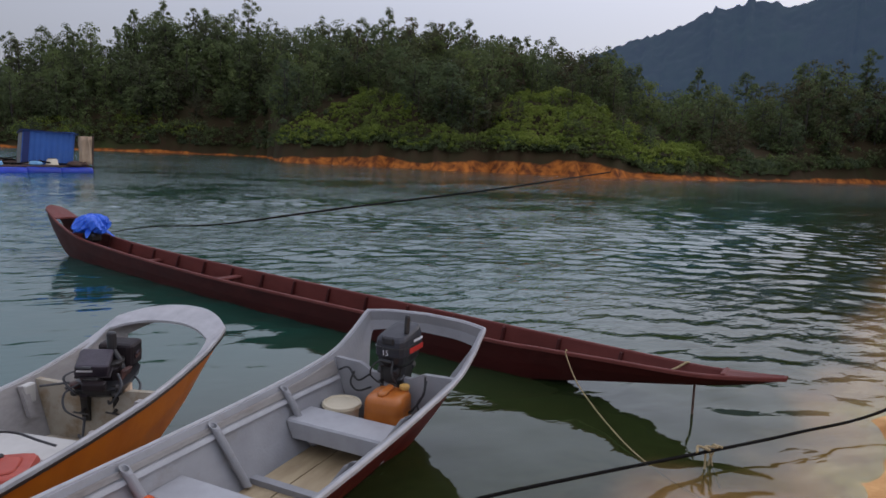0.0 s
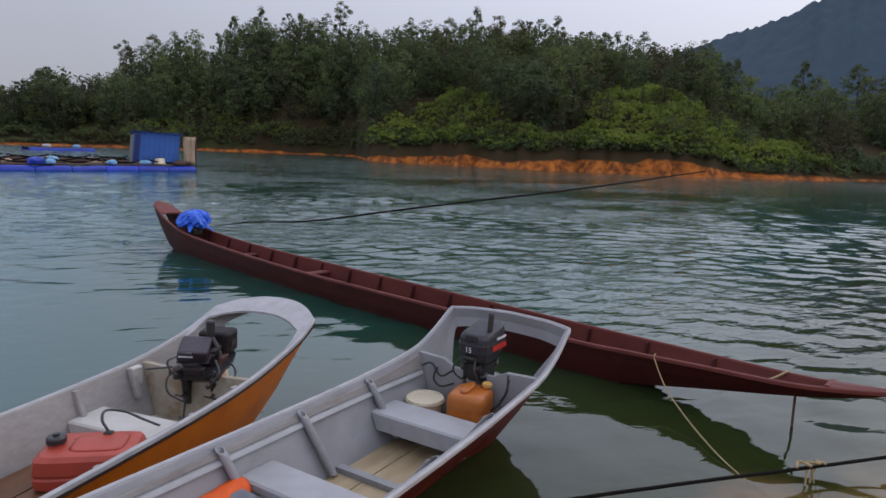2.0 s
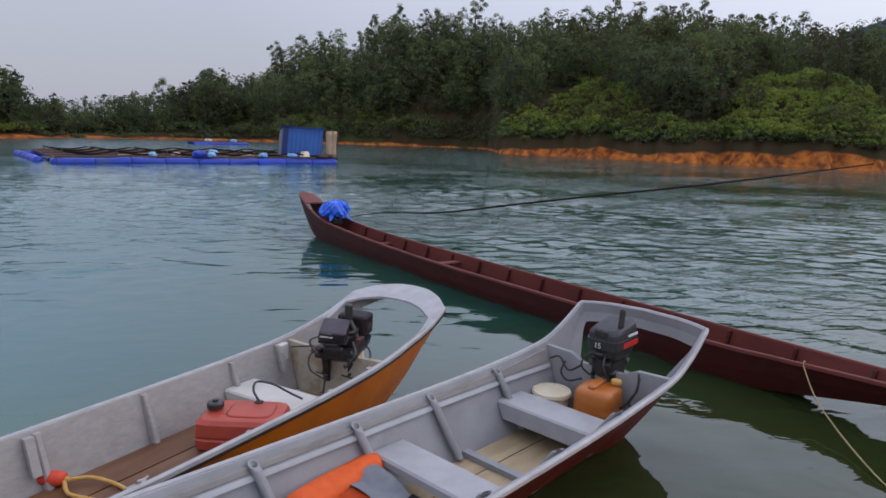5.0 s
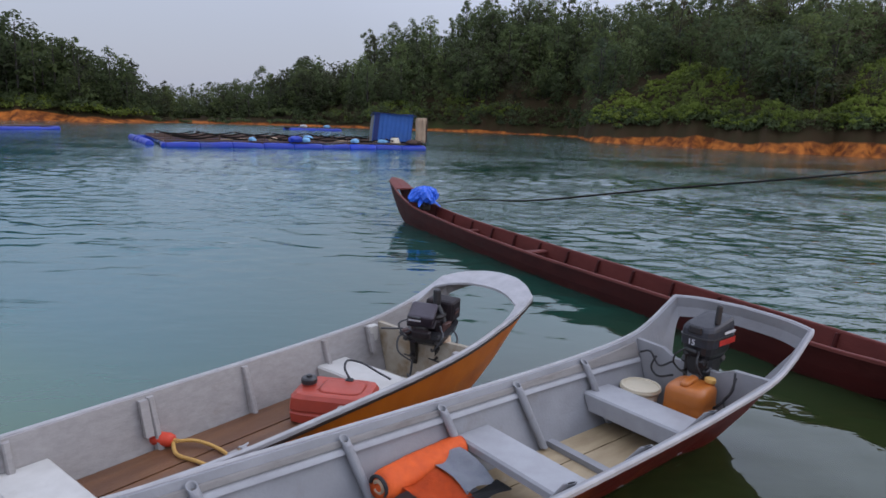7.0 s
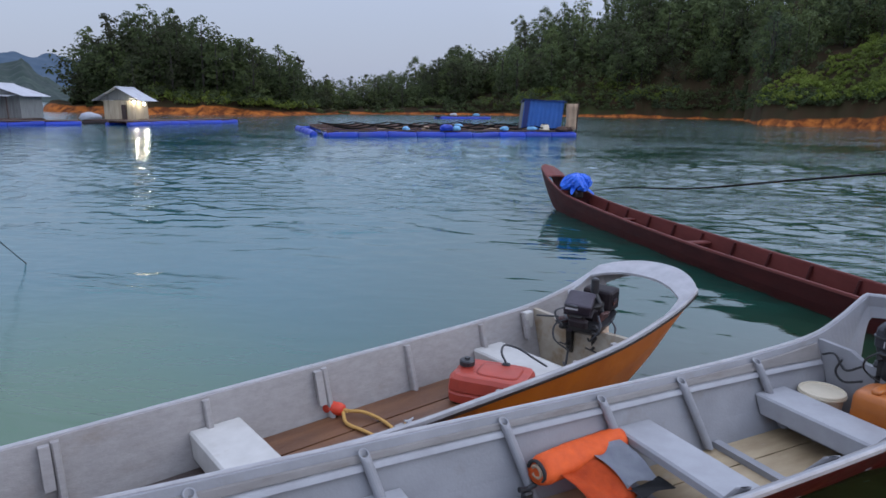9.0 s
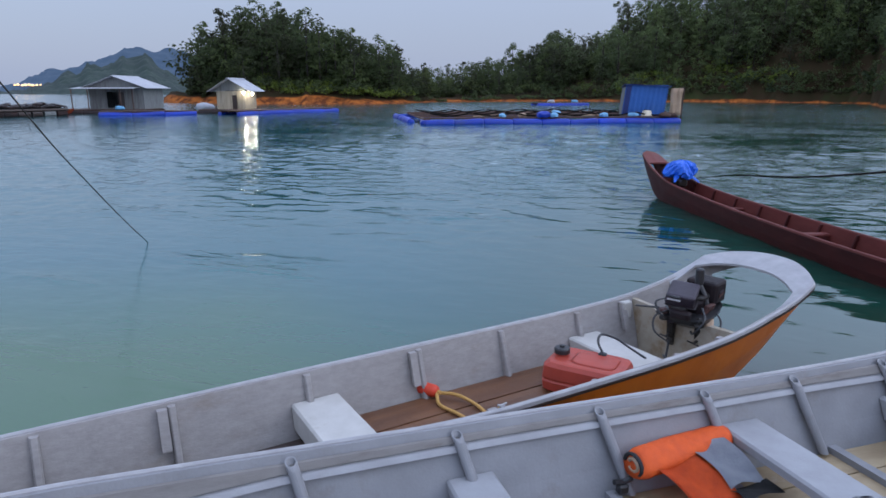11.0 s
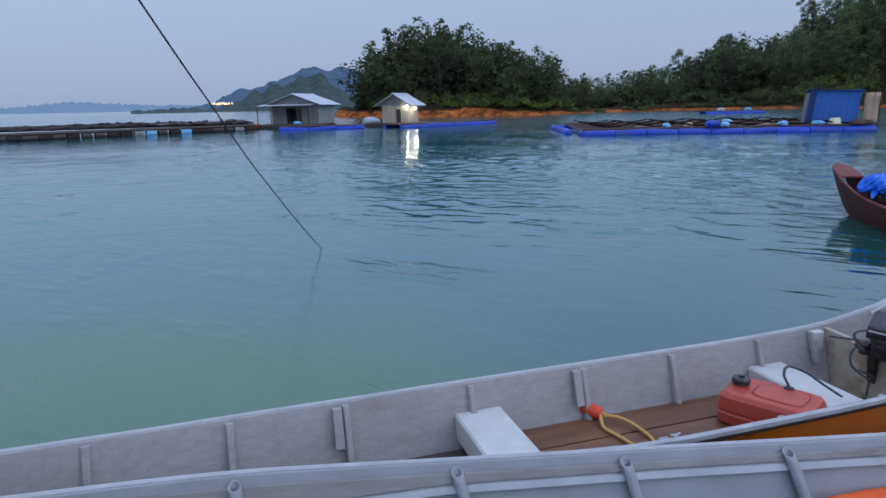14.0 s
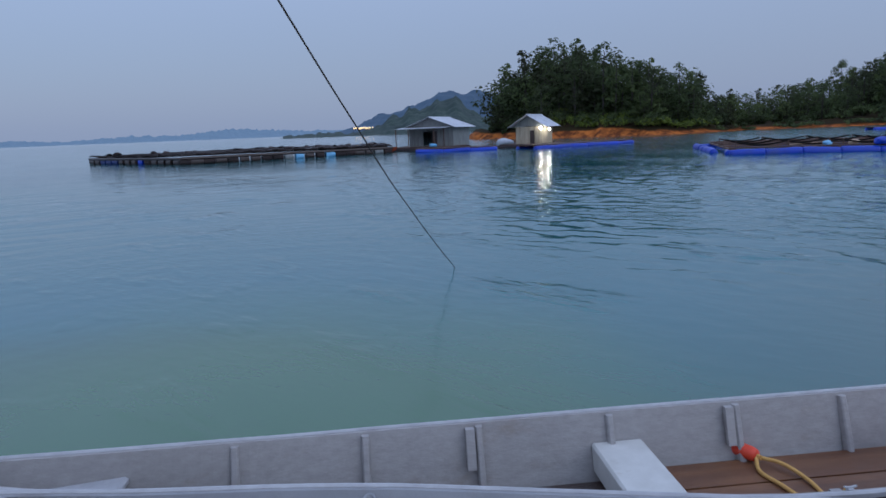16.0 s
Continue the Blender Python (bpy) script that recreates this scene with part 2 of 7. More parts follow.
def leaves(name, shades, island=0.12, relief=0.5):
    """Foliage: a shade for each plant out of several, mottled, lighter and darker from spray to spray."""
    m = surf(name, (0.5, 0.5, 0.5), (0.42, 0.42, 0.42), 0.75, 0.8, bump=relief, fine=2.2, island=island)
    n, l = m.node_tree.nodes, m.node_tree.links
    p = n["Principled BSDF"]
    mottle = p.inputs["Base Color"].links[0].from_socket
    tint, ramp, mix = n.new("ShaderNodeAttribute"), n.new("ShaderNodeValToRGB"), n.new("ShaderNodeMix")
    tint.attribute_name = "tint"
    while len(ramp.color_ramp.elements) < len(shades):
        ramp.color_ramp.elements.new(0.5)
    for k, c in enumerate(shades):
        ramp.color_ramp.elements[k].position = k / (len(shades) - 1)
        ramp.color_ramp.elements[k].color = (*(2 * v for v in c), 1)
    mix.data_type, mix.blend_type = "RGBA", "MULTIPLY"
    mix.inputs["Factor"].default_value = 1.0
    l.new(tint.outputs["Fac"], ramp.inputs["Fac"])
    l.new(ramp.outputs[0], mix.inputs[6])
    l.new(mottle, mix.inputs[7])
    l.new(mix.outputs[2], p.inputs["Base Color"])
    through_leaf, blend = n.new("ShaderNodeBsdfTranslucent"), n.new("ShaderNodeMixShader")
    l.new(mix.outputs[2], through_leaf.inputs["Color"])
    blend.inputs["Fac"].default_value = 0.5
    l.new(p.outputs[0], blend.inputs[1])
    l.new(through_leaf.outputs[0], blend.inputs[2])
    l.new(blend.outputs[0], n["Material Output"].inputs["Surface"])
    return m


LEAF_DARK = leaves("dark_leaves", [(0.090, 0.066, 0.042), (0.104, 0.128, 0.056), (0.130, 0.172, 0.064), (0.092, 0.120, 0.070), (0.168, 0.205, 0.068)], 0.06, 0.35)
# LEAF_MID's shades lightened: haze before the back hill put into the leaf colour
LEAF_HAZED = leaves("haze_lightened_leaves", [(0.090, 0.092, 0.052), (0.112, 0.142, 0.068), (0.138, 0.178, 0.076), (0.180, 0.222, 0.082)], 0.06, 0.35)
LEAF_MID = leaves("green_leaves", [(0.062, 0.064, 0.036), (0.076, 0.096, 0.045), (0.092, 0.120, 0.050), (0.126, 0.156, 0.056)], 0.06, 0.35)
LEAF_LIGHT = leaves("bright_scrub_leaves", [(0.100, 0.122, 0.036), (0.165, 0.212, 0.046), (0.212, 0.275, 0.050), (0.225, 0.262, 0.060)], 0.10, 0.4)
BARK = surf("bark", (0.060, 0.050, 0.040), (0.036, 0.030, 0.025), 0.9, 3, stretch=(1, 1, 0.3), bump=0.5)


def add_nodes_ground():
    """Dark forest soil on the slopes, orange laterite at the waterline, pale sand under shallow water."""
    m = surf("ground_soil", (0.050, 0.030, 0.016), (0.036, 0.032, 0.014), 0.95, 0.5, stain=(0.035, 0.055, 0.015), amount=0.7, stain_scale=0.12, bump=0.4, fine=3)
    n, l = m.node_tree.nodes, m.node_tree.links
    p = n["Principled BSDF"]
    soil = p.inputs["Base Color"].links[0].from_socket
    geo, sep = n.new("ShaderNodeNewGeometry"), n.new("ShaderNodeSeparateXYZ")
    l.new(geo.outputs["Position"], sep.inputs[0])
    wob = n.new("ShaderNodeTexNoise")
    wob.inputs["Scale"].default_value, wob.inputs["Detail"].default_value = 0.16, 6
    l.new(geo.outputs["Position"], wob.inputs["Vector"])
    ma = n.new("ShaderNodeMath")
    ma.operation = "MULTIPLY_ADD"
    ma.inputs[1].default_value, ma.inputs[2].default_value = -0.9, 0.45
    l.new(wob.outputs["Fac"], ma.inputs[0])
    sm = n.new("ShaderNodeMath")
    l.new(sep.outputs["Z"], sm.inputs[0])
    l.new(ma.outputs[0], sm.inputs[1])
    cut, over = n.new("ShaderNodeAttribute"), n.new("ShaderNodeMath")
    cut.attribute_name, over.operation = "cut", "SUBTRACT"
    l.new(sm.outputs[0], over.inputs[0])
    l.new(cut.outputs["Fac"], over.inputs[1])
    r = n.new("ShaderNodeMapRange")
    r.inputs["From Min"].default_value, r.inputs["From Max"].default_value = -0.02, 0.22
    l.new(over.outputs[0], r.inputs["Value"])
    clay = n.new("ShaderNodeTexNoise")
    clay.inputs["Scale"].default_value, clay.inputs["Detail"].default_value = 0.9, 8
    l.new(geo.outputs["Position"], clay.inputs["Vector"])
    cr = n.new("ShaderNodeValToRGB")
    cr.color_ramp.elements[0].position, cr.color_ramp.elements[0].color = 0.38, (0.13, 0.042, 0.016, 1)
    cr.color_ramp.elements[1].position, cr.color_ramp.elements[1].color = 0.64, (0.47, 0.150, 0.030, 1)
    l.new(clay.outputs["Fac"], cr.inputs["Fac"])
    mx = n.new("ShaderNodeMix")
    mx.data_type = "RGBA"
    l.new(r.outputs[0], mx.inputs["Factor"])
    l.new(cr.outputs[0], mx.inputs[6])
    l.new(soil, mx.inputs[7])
    # pale sand on the near bank and the shallows before it
    ln = n.new("ShaderNodeVectorMath")
    ln.operation = "LENGTH"
    l.new(geo.outputs["Position"], ln.inputs[0])
    nr = n.new("ShaderNodeMapRange")
    nr.inputs["From Min"].default_value, nr.inputs["From Max"].default_value = 30, 20
    l.new(ln.outputs["Value"], nr.inputs["Value"])
    sr = n.new("ShaderNodeValToRGB")
    sr.color_ramp.elements[0].position, sr.color_ramp.elements[0].color = 0.36, (0.40, 0.18, 0.06, 1)
    sr.color_ramp.elements[1].position, sr.color_ramp.elements[1].color = 0.60, (0.74, 0.43, 0.19, 1)
    gn = n.new("ShaderNodeTexNoise")
    gn.inputs["Scale"].default_value, gn.inputs["Detail"].default_value, gn.inputs["Roughness"].default_value = 1.6, 9, 0.7
    l.new(geo.outputs["Position"], gn.inputs["Vector"])
    l.new(gn.outputs["Fac"], sr.inputs["Fac"])
    m2 = n.new("ShaderNodeMix")
    m2.data_type = "RGBA"
    l.new(nr.outputs[0], m2.inputs["Factor"])
    l.new(mx.outputs[2], m2.inputs[6])
    l.new(sr.outputs[0], m2.inputs[7])
    l.new(m2.outputs[2], p.inputs["Base Color"])
    p.inputs["Specular IOR Level"].default_value = 0.1
    return m


def water_material():
    """Turbid green lake water: a mirror by Fresnel over suspended silt, clear enough to show the bed where it is shallow."""
    m = bpy.data.materials.new("lake_water")
    m.use_nodes = True
    n, l = m.node_tree.nodes, m.node_tree.links
    n.clear()
    out, geo = n.new("ShaderNodeOutputMaterial"), n.new("ShaderNodeNewGeometry")

    def math_(op, a, b=None, c=None):
        k = n.new("ShaderNodeMath")
        k.operation = op
        for i, v in enumerate((a, b, c)):
            if v is None:
                continue
            if isinstance(v, (int, float)):
                k.inputs[i].default_value = v
            else:
                l.new(v, k.inputs[i])
        return k.outputs[0]

    def wave(scale, rot, stretch, detail=3, rough=0.5, distort=0.0):
        mp, t = n.new("ShaderNodeMapping"), n.new("ShaderNodeTexNoise")
        mp.inputs["Rotation"].default_value = (0, 0, radians(rot))
        mp.inputs["Scale"].default_value = stretch
        l.new(geo.outputs["Position"], mp.inputs["Vector"])
        l.new(mp.outputs[0], t.inputs["Vector"])
        t.inputs["Scale"].default_value, t.inputs["Detail"].default_value, t.inputs["Roughness"].default_value = scale, detail, rough
        t.inputs["Distortion"].default_value = distort
        return t.outputs["Fac"]

    def span(v, lo, hi, a, b):
        k = n.new("ShaderNodeMapRange")
        k.interpolation_type = "SMOOTHSTEP"
        for s, q in (("From Min", lo), ("From Max", hi), ("To Min", a), ("To Max", b)):
            k.inputs[s].default_value = q
        l.new(v, k.inputs["Value"])
        return k.outputs[0]
    sep = n.new("ShaderNodeSeparateXYZ")
    l.new(geo.outputs["Position"], sep.inputs[0])
    # the breeze ruffles the open side of the cove; the lee by the moored boats lies calm
    lee = math_("ADD", math_("MULTIPLY", sep.outputs["X"], 0.861), math_("MULTIPLY_ADD", sep.outputs["Y"], 0.509, -6.15))
    away = n.new("ShaderNodeVectorMath")
    away.operation = "LENGTH"
    l.new(geo.outputs["Position"], away.inputs[0])
    breeze = math_("MAXIMUM", span(lee, -2.0, 3.0, 0.15, 1.0), span(away.outputs["Value"], 4.0, 16.0, 0.06, 0.48))
    sheltered = span(math_("ARCTAN2", sep.outputs["X"], sep.outputs["Y"]), 0.50, 0.84, 1.0, 0.35)  # under the east slope
    breeze = math_("MULTIPLY", breeze, sheltered)
    gust = span(wave(0.09, 20, (1, 2.0, 1), 3), 0.38, 0.62, 0.30, 1.2)
    h = math_("MULTIPLY", wave(4.2, -24, (0.85, 1.7, 1), 2, 0.5, 0.5), 0.036)
    h = math_("ADD", h, math_("MULTIPLY", wave(9.0, 15, (1, 1.4, 1), 2, 0.5), 0.004))
    h = math_("MULTIPLY", math_("MULTIPLY", h, breeze), gust)
    # stray cat's-paws on the calm water
    paw = math_("MULTIPLY", span(wave(0.55, 30, (0.7, 1.5, 1), 3), 0.54, 0.66, 0.0, 1.0), wave(2.6, -30, (0.6, 2.4, 1), 2, 0.5, 0.3))
    h = math_("ADD", h, math_("MULTIPLY", paw, 0.026))
    bp = n.new("ShaderNodeBump")
    bp.inputs["Strength"].default_value, bp.inputs["Distance"].default_value = 1.0, 1.0
    l.new(h, bp.inputs["Height"])
    fr, gl = n.new("ShaderNodeFresnel"), n.new("ShaderNodeBsdfGlossy")
    calm, lull = n.new("ShaderNodeVectorMath"), n.new("ShaderNodeVectorMath")
    calm.operation, lull.operation = "SUBTRACT", "LENGTH"
    calm.inputs[1].default_value = (-5.2, 4.4, 0)
    l.new(geo.outputs["Position"], calm.inputs[0])
    l.new(calm.outputs[0], lull.inputs[0])
    l.new(math_("MAXIMUM", span(lull.outputs["Value"], 3.2, 7.0, 0.16, 0.03), span(away.outputs["Value"], 14.0, 75.0, 0.03, 0.12)), gl.inputs["Roughness"])  # far ripples too fine to see singly
    l.new(bp.outputs[0], fr.inputs["Normal"])
    l.new(bp.outputs[0], gl.inputs["Normal"])
    gl.inputs["Color"].default_value = (0.94, 0.97, 0.98, 1)
    silt, clear, body, top = (n.new(k) for k in ("ShaderNodeBsdfDiffuse", "ShaderNodeBsdfTransparent", "ShaderNodeMixShader", "ShaderNodeMixShader"))
    tint = n.new("ShaderNodeMix")
    tint.data_type = "RGBA"
    tint.inputs[6].default_value, tint.inputs[7].default_value = (0.022, 0.034, 0.010, 1), (0.018, 0.108, 0.122, 1)
    # the open western water is a brighter turquoise than the cove between the boats
    open_tint = n.new("ShaderNodeMix")
    open_tint.data_type = "RGBA"
    open_tint.inputs[6].default_value, open_tint.inputs[7].default_value = (0.008, 0.054, 0.038, 1), (0.018, 0.108, 0.122, 1)
    l.new(span(sep.outputs["X"], 0.5, -4.5, 0.0, 1.0), open_tint.inputs["Factor"])
    # and greener over the sand bar, where fine sand hangs in it
    bar, bar_way, bar_tint = n.new("ShaderNodeVectorMath"), n.new("ShaderNodeVectorMath"), n.new("ShaderNodeMix")
    bar.operation, bar_way.operation, bar_tint.data_type = "SUBTRACT", "LENGTH", "RGBA"
    bar.inputs[1].default_value = (-4.4, 1.6, 0)
    l.new(geo.outputs["Position"], bar.inputs[0])
    l.new(bar.outputs[0], bar_way.inputs[0])
    l.new(span(math_("ADD", bar_way.outputs["Value"], math_("MULTIPLY_ADD", wave(0.45, 0, (1, 1, 1), 3), 2.4, -1.2)), 5.2, 1.2, 0.0, 1.0), bar_tint.inputs["Factor"])
    l.new(tint.outputs[2], bar_tint.inputs[6])
    bar_tint.inputs[7].default_value = (0.060, 0.130, 0.062, 1)
    l.new(open_tint.outputs[2], tint.inputs[7])
    depth = n.new("ShaderNodeAttribute")
    depth.attribute_name = "depth"
    l.new(math_("MINIMUM", span(depth.outputs["Fac"], 0.1, 0.9, 1.42, 1.82), span(sep.outputs["X"], -4.5, 0.5, 1.68, 1.82)), fr.inputs["IOR"])
    l.new(span(math_("ADD", depth.outputs["Fac"], math_("MULTIPLY_ADD", wave(0.11, 40, (1, 1, 1), 3), 0.5, -0.25)), 0.25, 1.3, 0.0, 1.0), tint.inputs["Factor"])
    # sand stirred up where the water is only a hand deep
    stir = n.new("ShaderNodeMix")
    stir.data_type = "RGBA"
    l.new(span(math_("ADD", depth.outputs["Fac"], math_("MULTIPLY_ADD", wave(0.9, 10, (1, 1, 1), 4, 0.6), 0.10, -0.05)), 0.03, 0.15, 0.0, 1.0), stir.inputs["Factor"])
    stir.inputs[6].default_value = (0.34, 0.185, 0.075, 1)
    l.new(bar_tint.outputs[2], stir.inputs[7])
    l.new(stir.outputs[2], silt.inputs["Color"])
    clear.inputs["Color"].default_value = (0.76, 0.95, 0.72, 1)
    seen = math_("POWER", 2.718, math_("MULTIPLY", depth.outputs["Fac"], -10.0))
    l.new(seen, body.inputs["Fac"])
    l.new(silt.outputs[0], body.inputs[1])
    l.new(clear.outputs[0], body.inputs[2])
    l.new(fr.outputs[0], top.inputs["Fac"])
    l.new(body.outputs[0], top.inputs[1])
    l.new(gl.outputs[0], top.inputs[2])
    l.new(top.outputs[0], out.inputs["Surface"])
    return m


GROUND = add_nodes_ground()
WATER = water_material()
for paint in (RED_HULL, MAROON, MAROON_IN, MAROON_RAIL, ORANGE_HULL, ENGINE_OLD):  # chalky old paint
    paint.node_tree.nodes["Principled BSDF"].inputs["Specular IOR Level"].default_value = 0.2
for wet in (ROPE_DARK, ROPE_GREY):
    wet.node_tree.nodes["Principled BSDF"].inputs["Specular IOR Level"].default_value = 0.05
for leaf in (LEAF_DARK, LEAF_MID, LEAF_HAZED, LEAF_LIGHT):  # leaf relief is coarse, gloss weak
    for node in leaf.node_tree.nodes:
        if node.type == "BUMP":
            node.inputs["Distance"].default_value = 0.2
    leaf.node_tree.nodes["Principled BSDF"].inputs["Specular IOR Level"].default_value = 0.08

# ---------- helpers for meshes
def part(name, bm, material, parent, label="", smooth=False):
    """One bmesh as ONE mesh object under a thing or a part."""
    me = bpy.data.meshes.new(name)
    bmesh.ops.recalc_face_normals(bm, faces=bm.faces)
    bm.to_mesh(me)
    bm.free()
    me.materials.append(material)
    if smooth:
        me.polygons.foreach_set("use_smooth", [True] * len(me.polygons))
    ob = new(name, me)
    ob.parent = parent
    return tagged(ob, label)


def thing(name, m, label, category, group="", kind=""):
    ob = new(name)
    ob.matrix_world = m
    ob.empty_display_size = 0.2
    return tagged(ob, label, category, group, kind)


def fast_mesh(name, verts, quads, material, parent=None, normals=None):
    """A large mesh of quads from arrays; normals shade the leaves with the rounding of their crown."""
    me = bpy.data.meshes.new(name)
    nv, nf = len(verts), len(quads)
    me.vertices.add(nv)
    me.vertices.foreach_set("co", np.asarray(verts, np.float32).ravel())
    me.loops.add(nf * 4)
    me.loops.foreach_set("vertex_index", np.asarray(quads, np.int32).ravel())
    me.polygons.add(nf)
    me.polygons.foreach_set("loop_start", np.arange(0, nf * 4, 4, dtype=np.int32))
    me.materials.append(material)
    me.update(calc_edges=True)
    if normals is not None:
        me.polygons.foreach_set("use_smooth", np.ones(nf, bool))
        me.normals_split_custom_set_from_vertices(normals.tolist())
    ob = new(name, me)
    ob.parent = parent
    return ob


def smooth01(t):
    t = np.clip(t, 0, 1)
    return t * t * (3 - 2 * t)


# ---------- the land: azimuths in degrees clockwise from +y, metres
SHORE_AZ = [-44, -38, -28, -26, -22, -12, 0, 8, 11.2, 12.2, 20, 27, 41, 50, 60, 75, 110]
SHORE_R = [128, 110, 103, 108, 122, 132, 130, 127, 122, 92, 84, 79, 78, 95, 130, 120, 60]
RIDGE_AZ = [-44, -41, -38, -35, -31, -27, -24.5, -22, -19, -16, -12, -9, -6, -2, 3, 9, 16, 22, 28, 33, 38, 41, 44, 49, 54, 60, 75, 110]
RIDGE_EL = [2.4, 3.6, 5.7, 5.6, 4.5, 3.6, 2.1, 1.2, 1.9, 3.0, 4.3, 5.0, 6.8, 8.3, 10.1, 10.3, 10.1, 10.6, 10.2, 9.3, 9.1, 7.8, 6.3, 6.6, 7.4, 8.2, 8.0, 6.0]
CROWN = 8.8  # height of the trees on the ridge
WOB = [(f, p, 1.0 / (1 + f * 0.35)) for f, p in zip((0.37, 0.61, 0.97, 1.43, 2.17, 3.31, 4.9, 7.3), (0.3, 1.9, 4.4, 2.6, 5.2, 0.9, 3.7, 1.2))]


def wob(a):
    """An uneven line round the lake, about -1 to 1."""
    return sum(w * np.sin(a * f + p) for f, p, w in WOB) / 2.2


def shore_r(a):
    return np.interp(a, SHORE_AZ, SHORE_R) + 1.7 * wob(a)


def ridge(a):
    r = np.interp(a, [-44, -26, -20, -12, 0, 12, 40, 50, 110], [132, 130, 165, 168, 160, 152, 142, 150, 140])
    return r, np.maximum(r * np.tan(np.radians(np.interp(a, RIDGE_AZ, RIDGE_EL))) + 2.05 - CROWN, 0.8)


def near_bank(x, y):
    """Metres out from the near waterline, positive over the lake."""
    w = (x - 4.95) * -0.454 + (y - 2.45) * 0.891
    return w - 1.2 * np.exp(-(((x - 0.4) / 3.0) ** 2)) + 0.12 * np.sin(x * 1.9) + 0.05 * np.sin(x * 5.1 + 1)


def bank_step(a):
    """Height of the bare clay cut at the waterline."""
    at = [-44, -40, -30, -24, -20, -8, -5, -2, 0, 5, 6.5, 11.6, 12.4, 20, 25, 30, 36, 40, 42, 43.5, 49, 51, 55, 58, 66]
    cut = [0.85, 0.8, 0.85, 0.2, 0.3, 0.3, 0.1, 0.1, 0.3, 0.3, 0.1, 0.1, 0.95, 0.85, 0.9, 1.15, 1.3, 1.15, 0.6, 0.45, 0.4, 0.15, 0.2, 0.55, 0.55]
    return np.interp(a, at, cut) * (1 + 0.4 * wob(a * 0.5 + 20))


def land(x, y):
    x, y = np.asarray(x, float), np.asarray(y, float)
    a, r = np.degrees(np.arctan2(x, y)), np.hypot(x, y)
    d = shore_r(a)
    rr, hr = ridge(a)
    k = (r - d) / np.maximum(rr - d, 8)
    step = bank_step(a)
    up = step * smooth01((r - d) / 2.6) + 0.5 * smooth01((r - d) / 8) + np.maximum(hr - step - 0.5, 0) * (0.45 * smooth01(k) + 0.55 * np.clip(k, 0, 1) ** 0.6)
    up = np.where(k > 1.3, up - (k - 1.3) * 6, up)
    up += 2.2 * np.exp(-(((a - 35) / 6) ** 2) - (((k - 0.36) / 0.16) ** 2)) + 1.2 * np.exp(-(((a - 21) / 4) ** 2) - (((k - 0.25) / 0.12) ** 2))
    up += np.where(r > d + 6, 0.5 * np.sin(x * 0.23 + 1) * np.sin(y * 0.19), 0)
    up += np.where(r > d, np.clip((r - d) / 2, 0, 1) * (0.10 * np.sin(x * 0.83 + 2 * np.sin(y * 0.31)) * np.sin(y * 0.71 + 1.6 * np.sin(x * 0.37)) + 0.05 * np.sin(x * 2.3 + 1.7 * np.sin(y * 1.1)) * np.sin(y * 1.9 + x)), 0)
    here = smooth01((a + 45.2) / 1.5) * smooth01((118 - a) / 8)
    far = np.where(r > d, np.maximum(up, -0.3) * here - 3.0 * (1 - here), -np.minimum((d - r) * 0.22, 3.0))
    w = near_bank(x, y)
    bank = np.where(w > 0, -0.15 * w - 0.02 * w * w, np.minimum(-0.22 * w, 0.55 + 0.06 * np.abs(w)))
    bed = np.maximum(bank, -3.0) + 0.018 * np.sin(x * 4.3 + 1.5 * np.sin(y * 2.9)) * np.sin(y * 5.1 + np.sin(x * 3.3)) + 0.009 * np.sin(x * 11 + 2 * np.sin(y * 7)) * np.sin(y * 13)
    bed = bed + np.maximum(-0.5 - bed, 0) * 0.9 * np.exp(-(((x + 5.0) / 2.6) ** 2) - (((y - 2.0) / 1.7) ** 2))  # a sand bar
    bed = np.where(w < -7, np.minimum(0.97 + 0.05 * np.abs(w), 3.0), bed)
    return np.where(r < 45, bed, far)


def polar_sheet(radii, azimuths):
    rr, aa = np.meshgrid(radii, np.radians(azimuths), indexing="ij")
    x, y = rr * np.sin(aa), rr * np.cos(aa)
    i, j = np.meshgrid(np.arange(len(radii) - 1), np.arange(len(azimuths) - 1), indexing="ij")
    n = len(azimuths)
    q = np.stack([i * n + j, i * n + j + 1, (i + 1) * n + j + 1, (i + 1) * n + j], -1).reshape(-1, 4)
    return x.ravel(), y.ravel(), q


gr = np.concatenate([np.linspace(0.02, 12, 70), np.linspace(12.8, 70, 40), np.linspace(71, 136, 110), np.linspace(138, 190, 28), np.geomspace(196, 4200, 26)])
gx, gy, gq = polar_sheet(gr, np.concatenate([np.linspace(-180, -84, 60), np.linspace(-83, 75, 330), np.linspace(76.5, 180, 60)]))
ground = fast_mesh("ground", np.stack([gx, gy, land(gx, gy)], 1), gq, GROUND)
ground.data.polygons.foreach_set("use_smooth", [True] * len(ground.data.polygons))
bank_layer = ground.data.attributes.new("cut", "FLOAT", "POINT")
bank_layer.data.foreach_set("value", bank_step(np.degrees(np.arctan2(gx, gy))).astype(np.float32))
tagged(ground, "orange clay banks, forest soil and sandy lake bed", "ground", kind="structure")

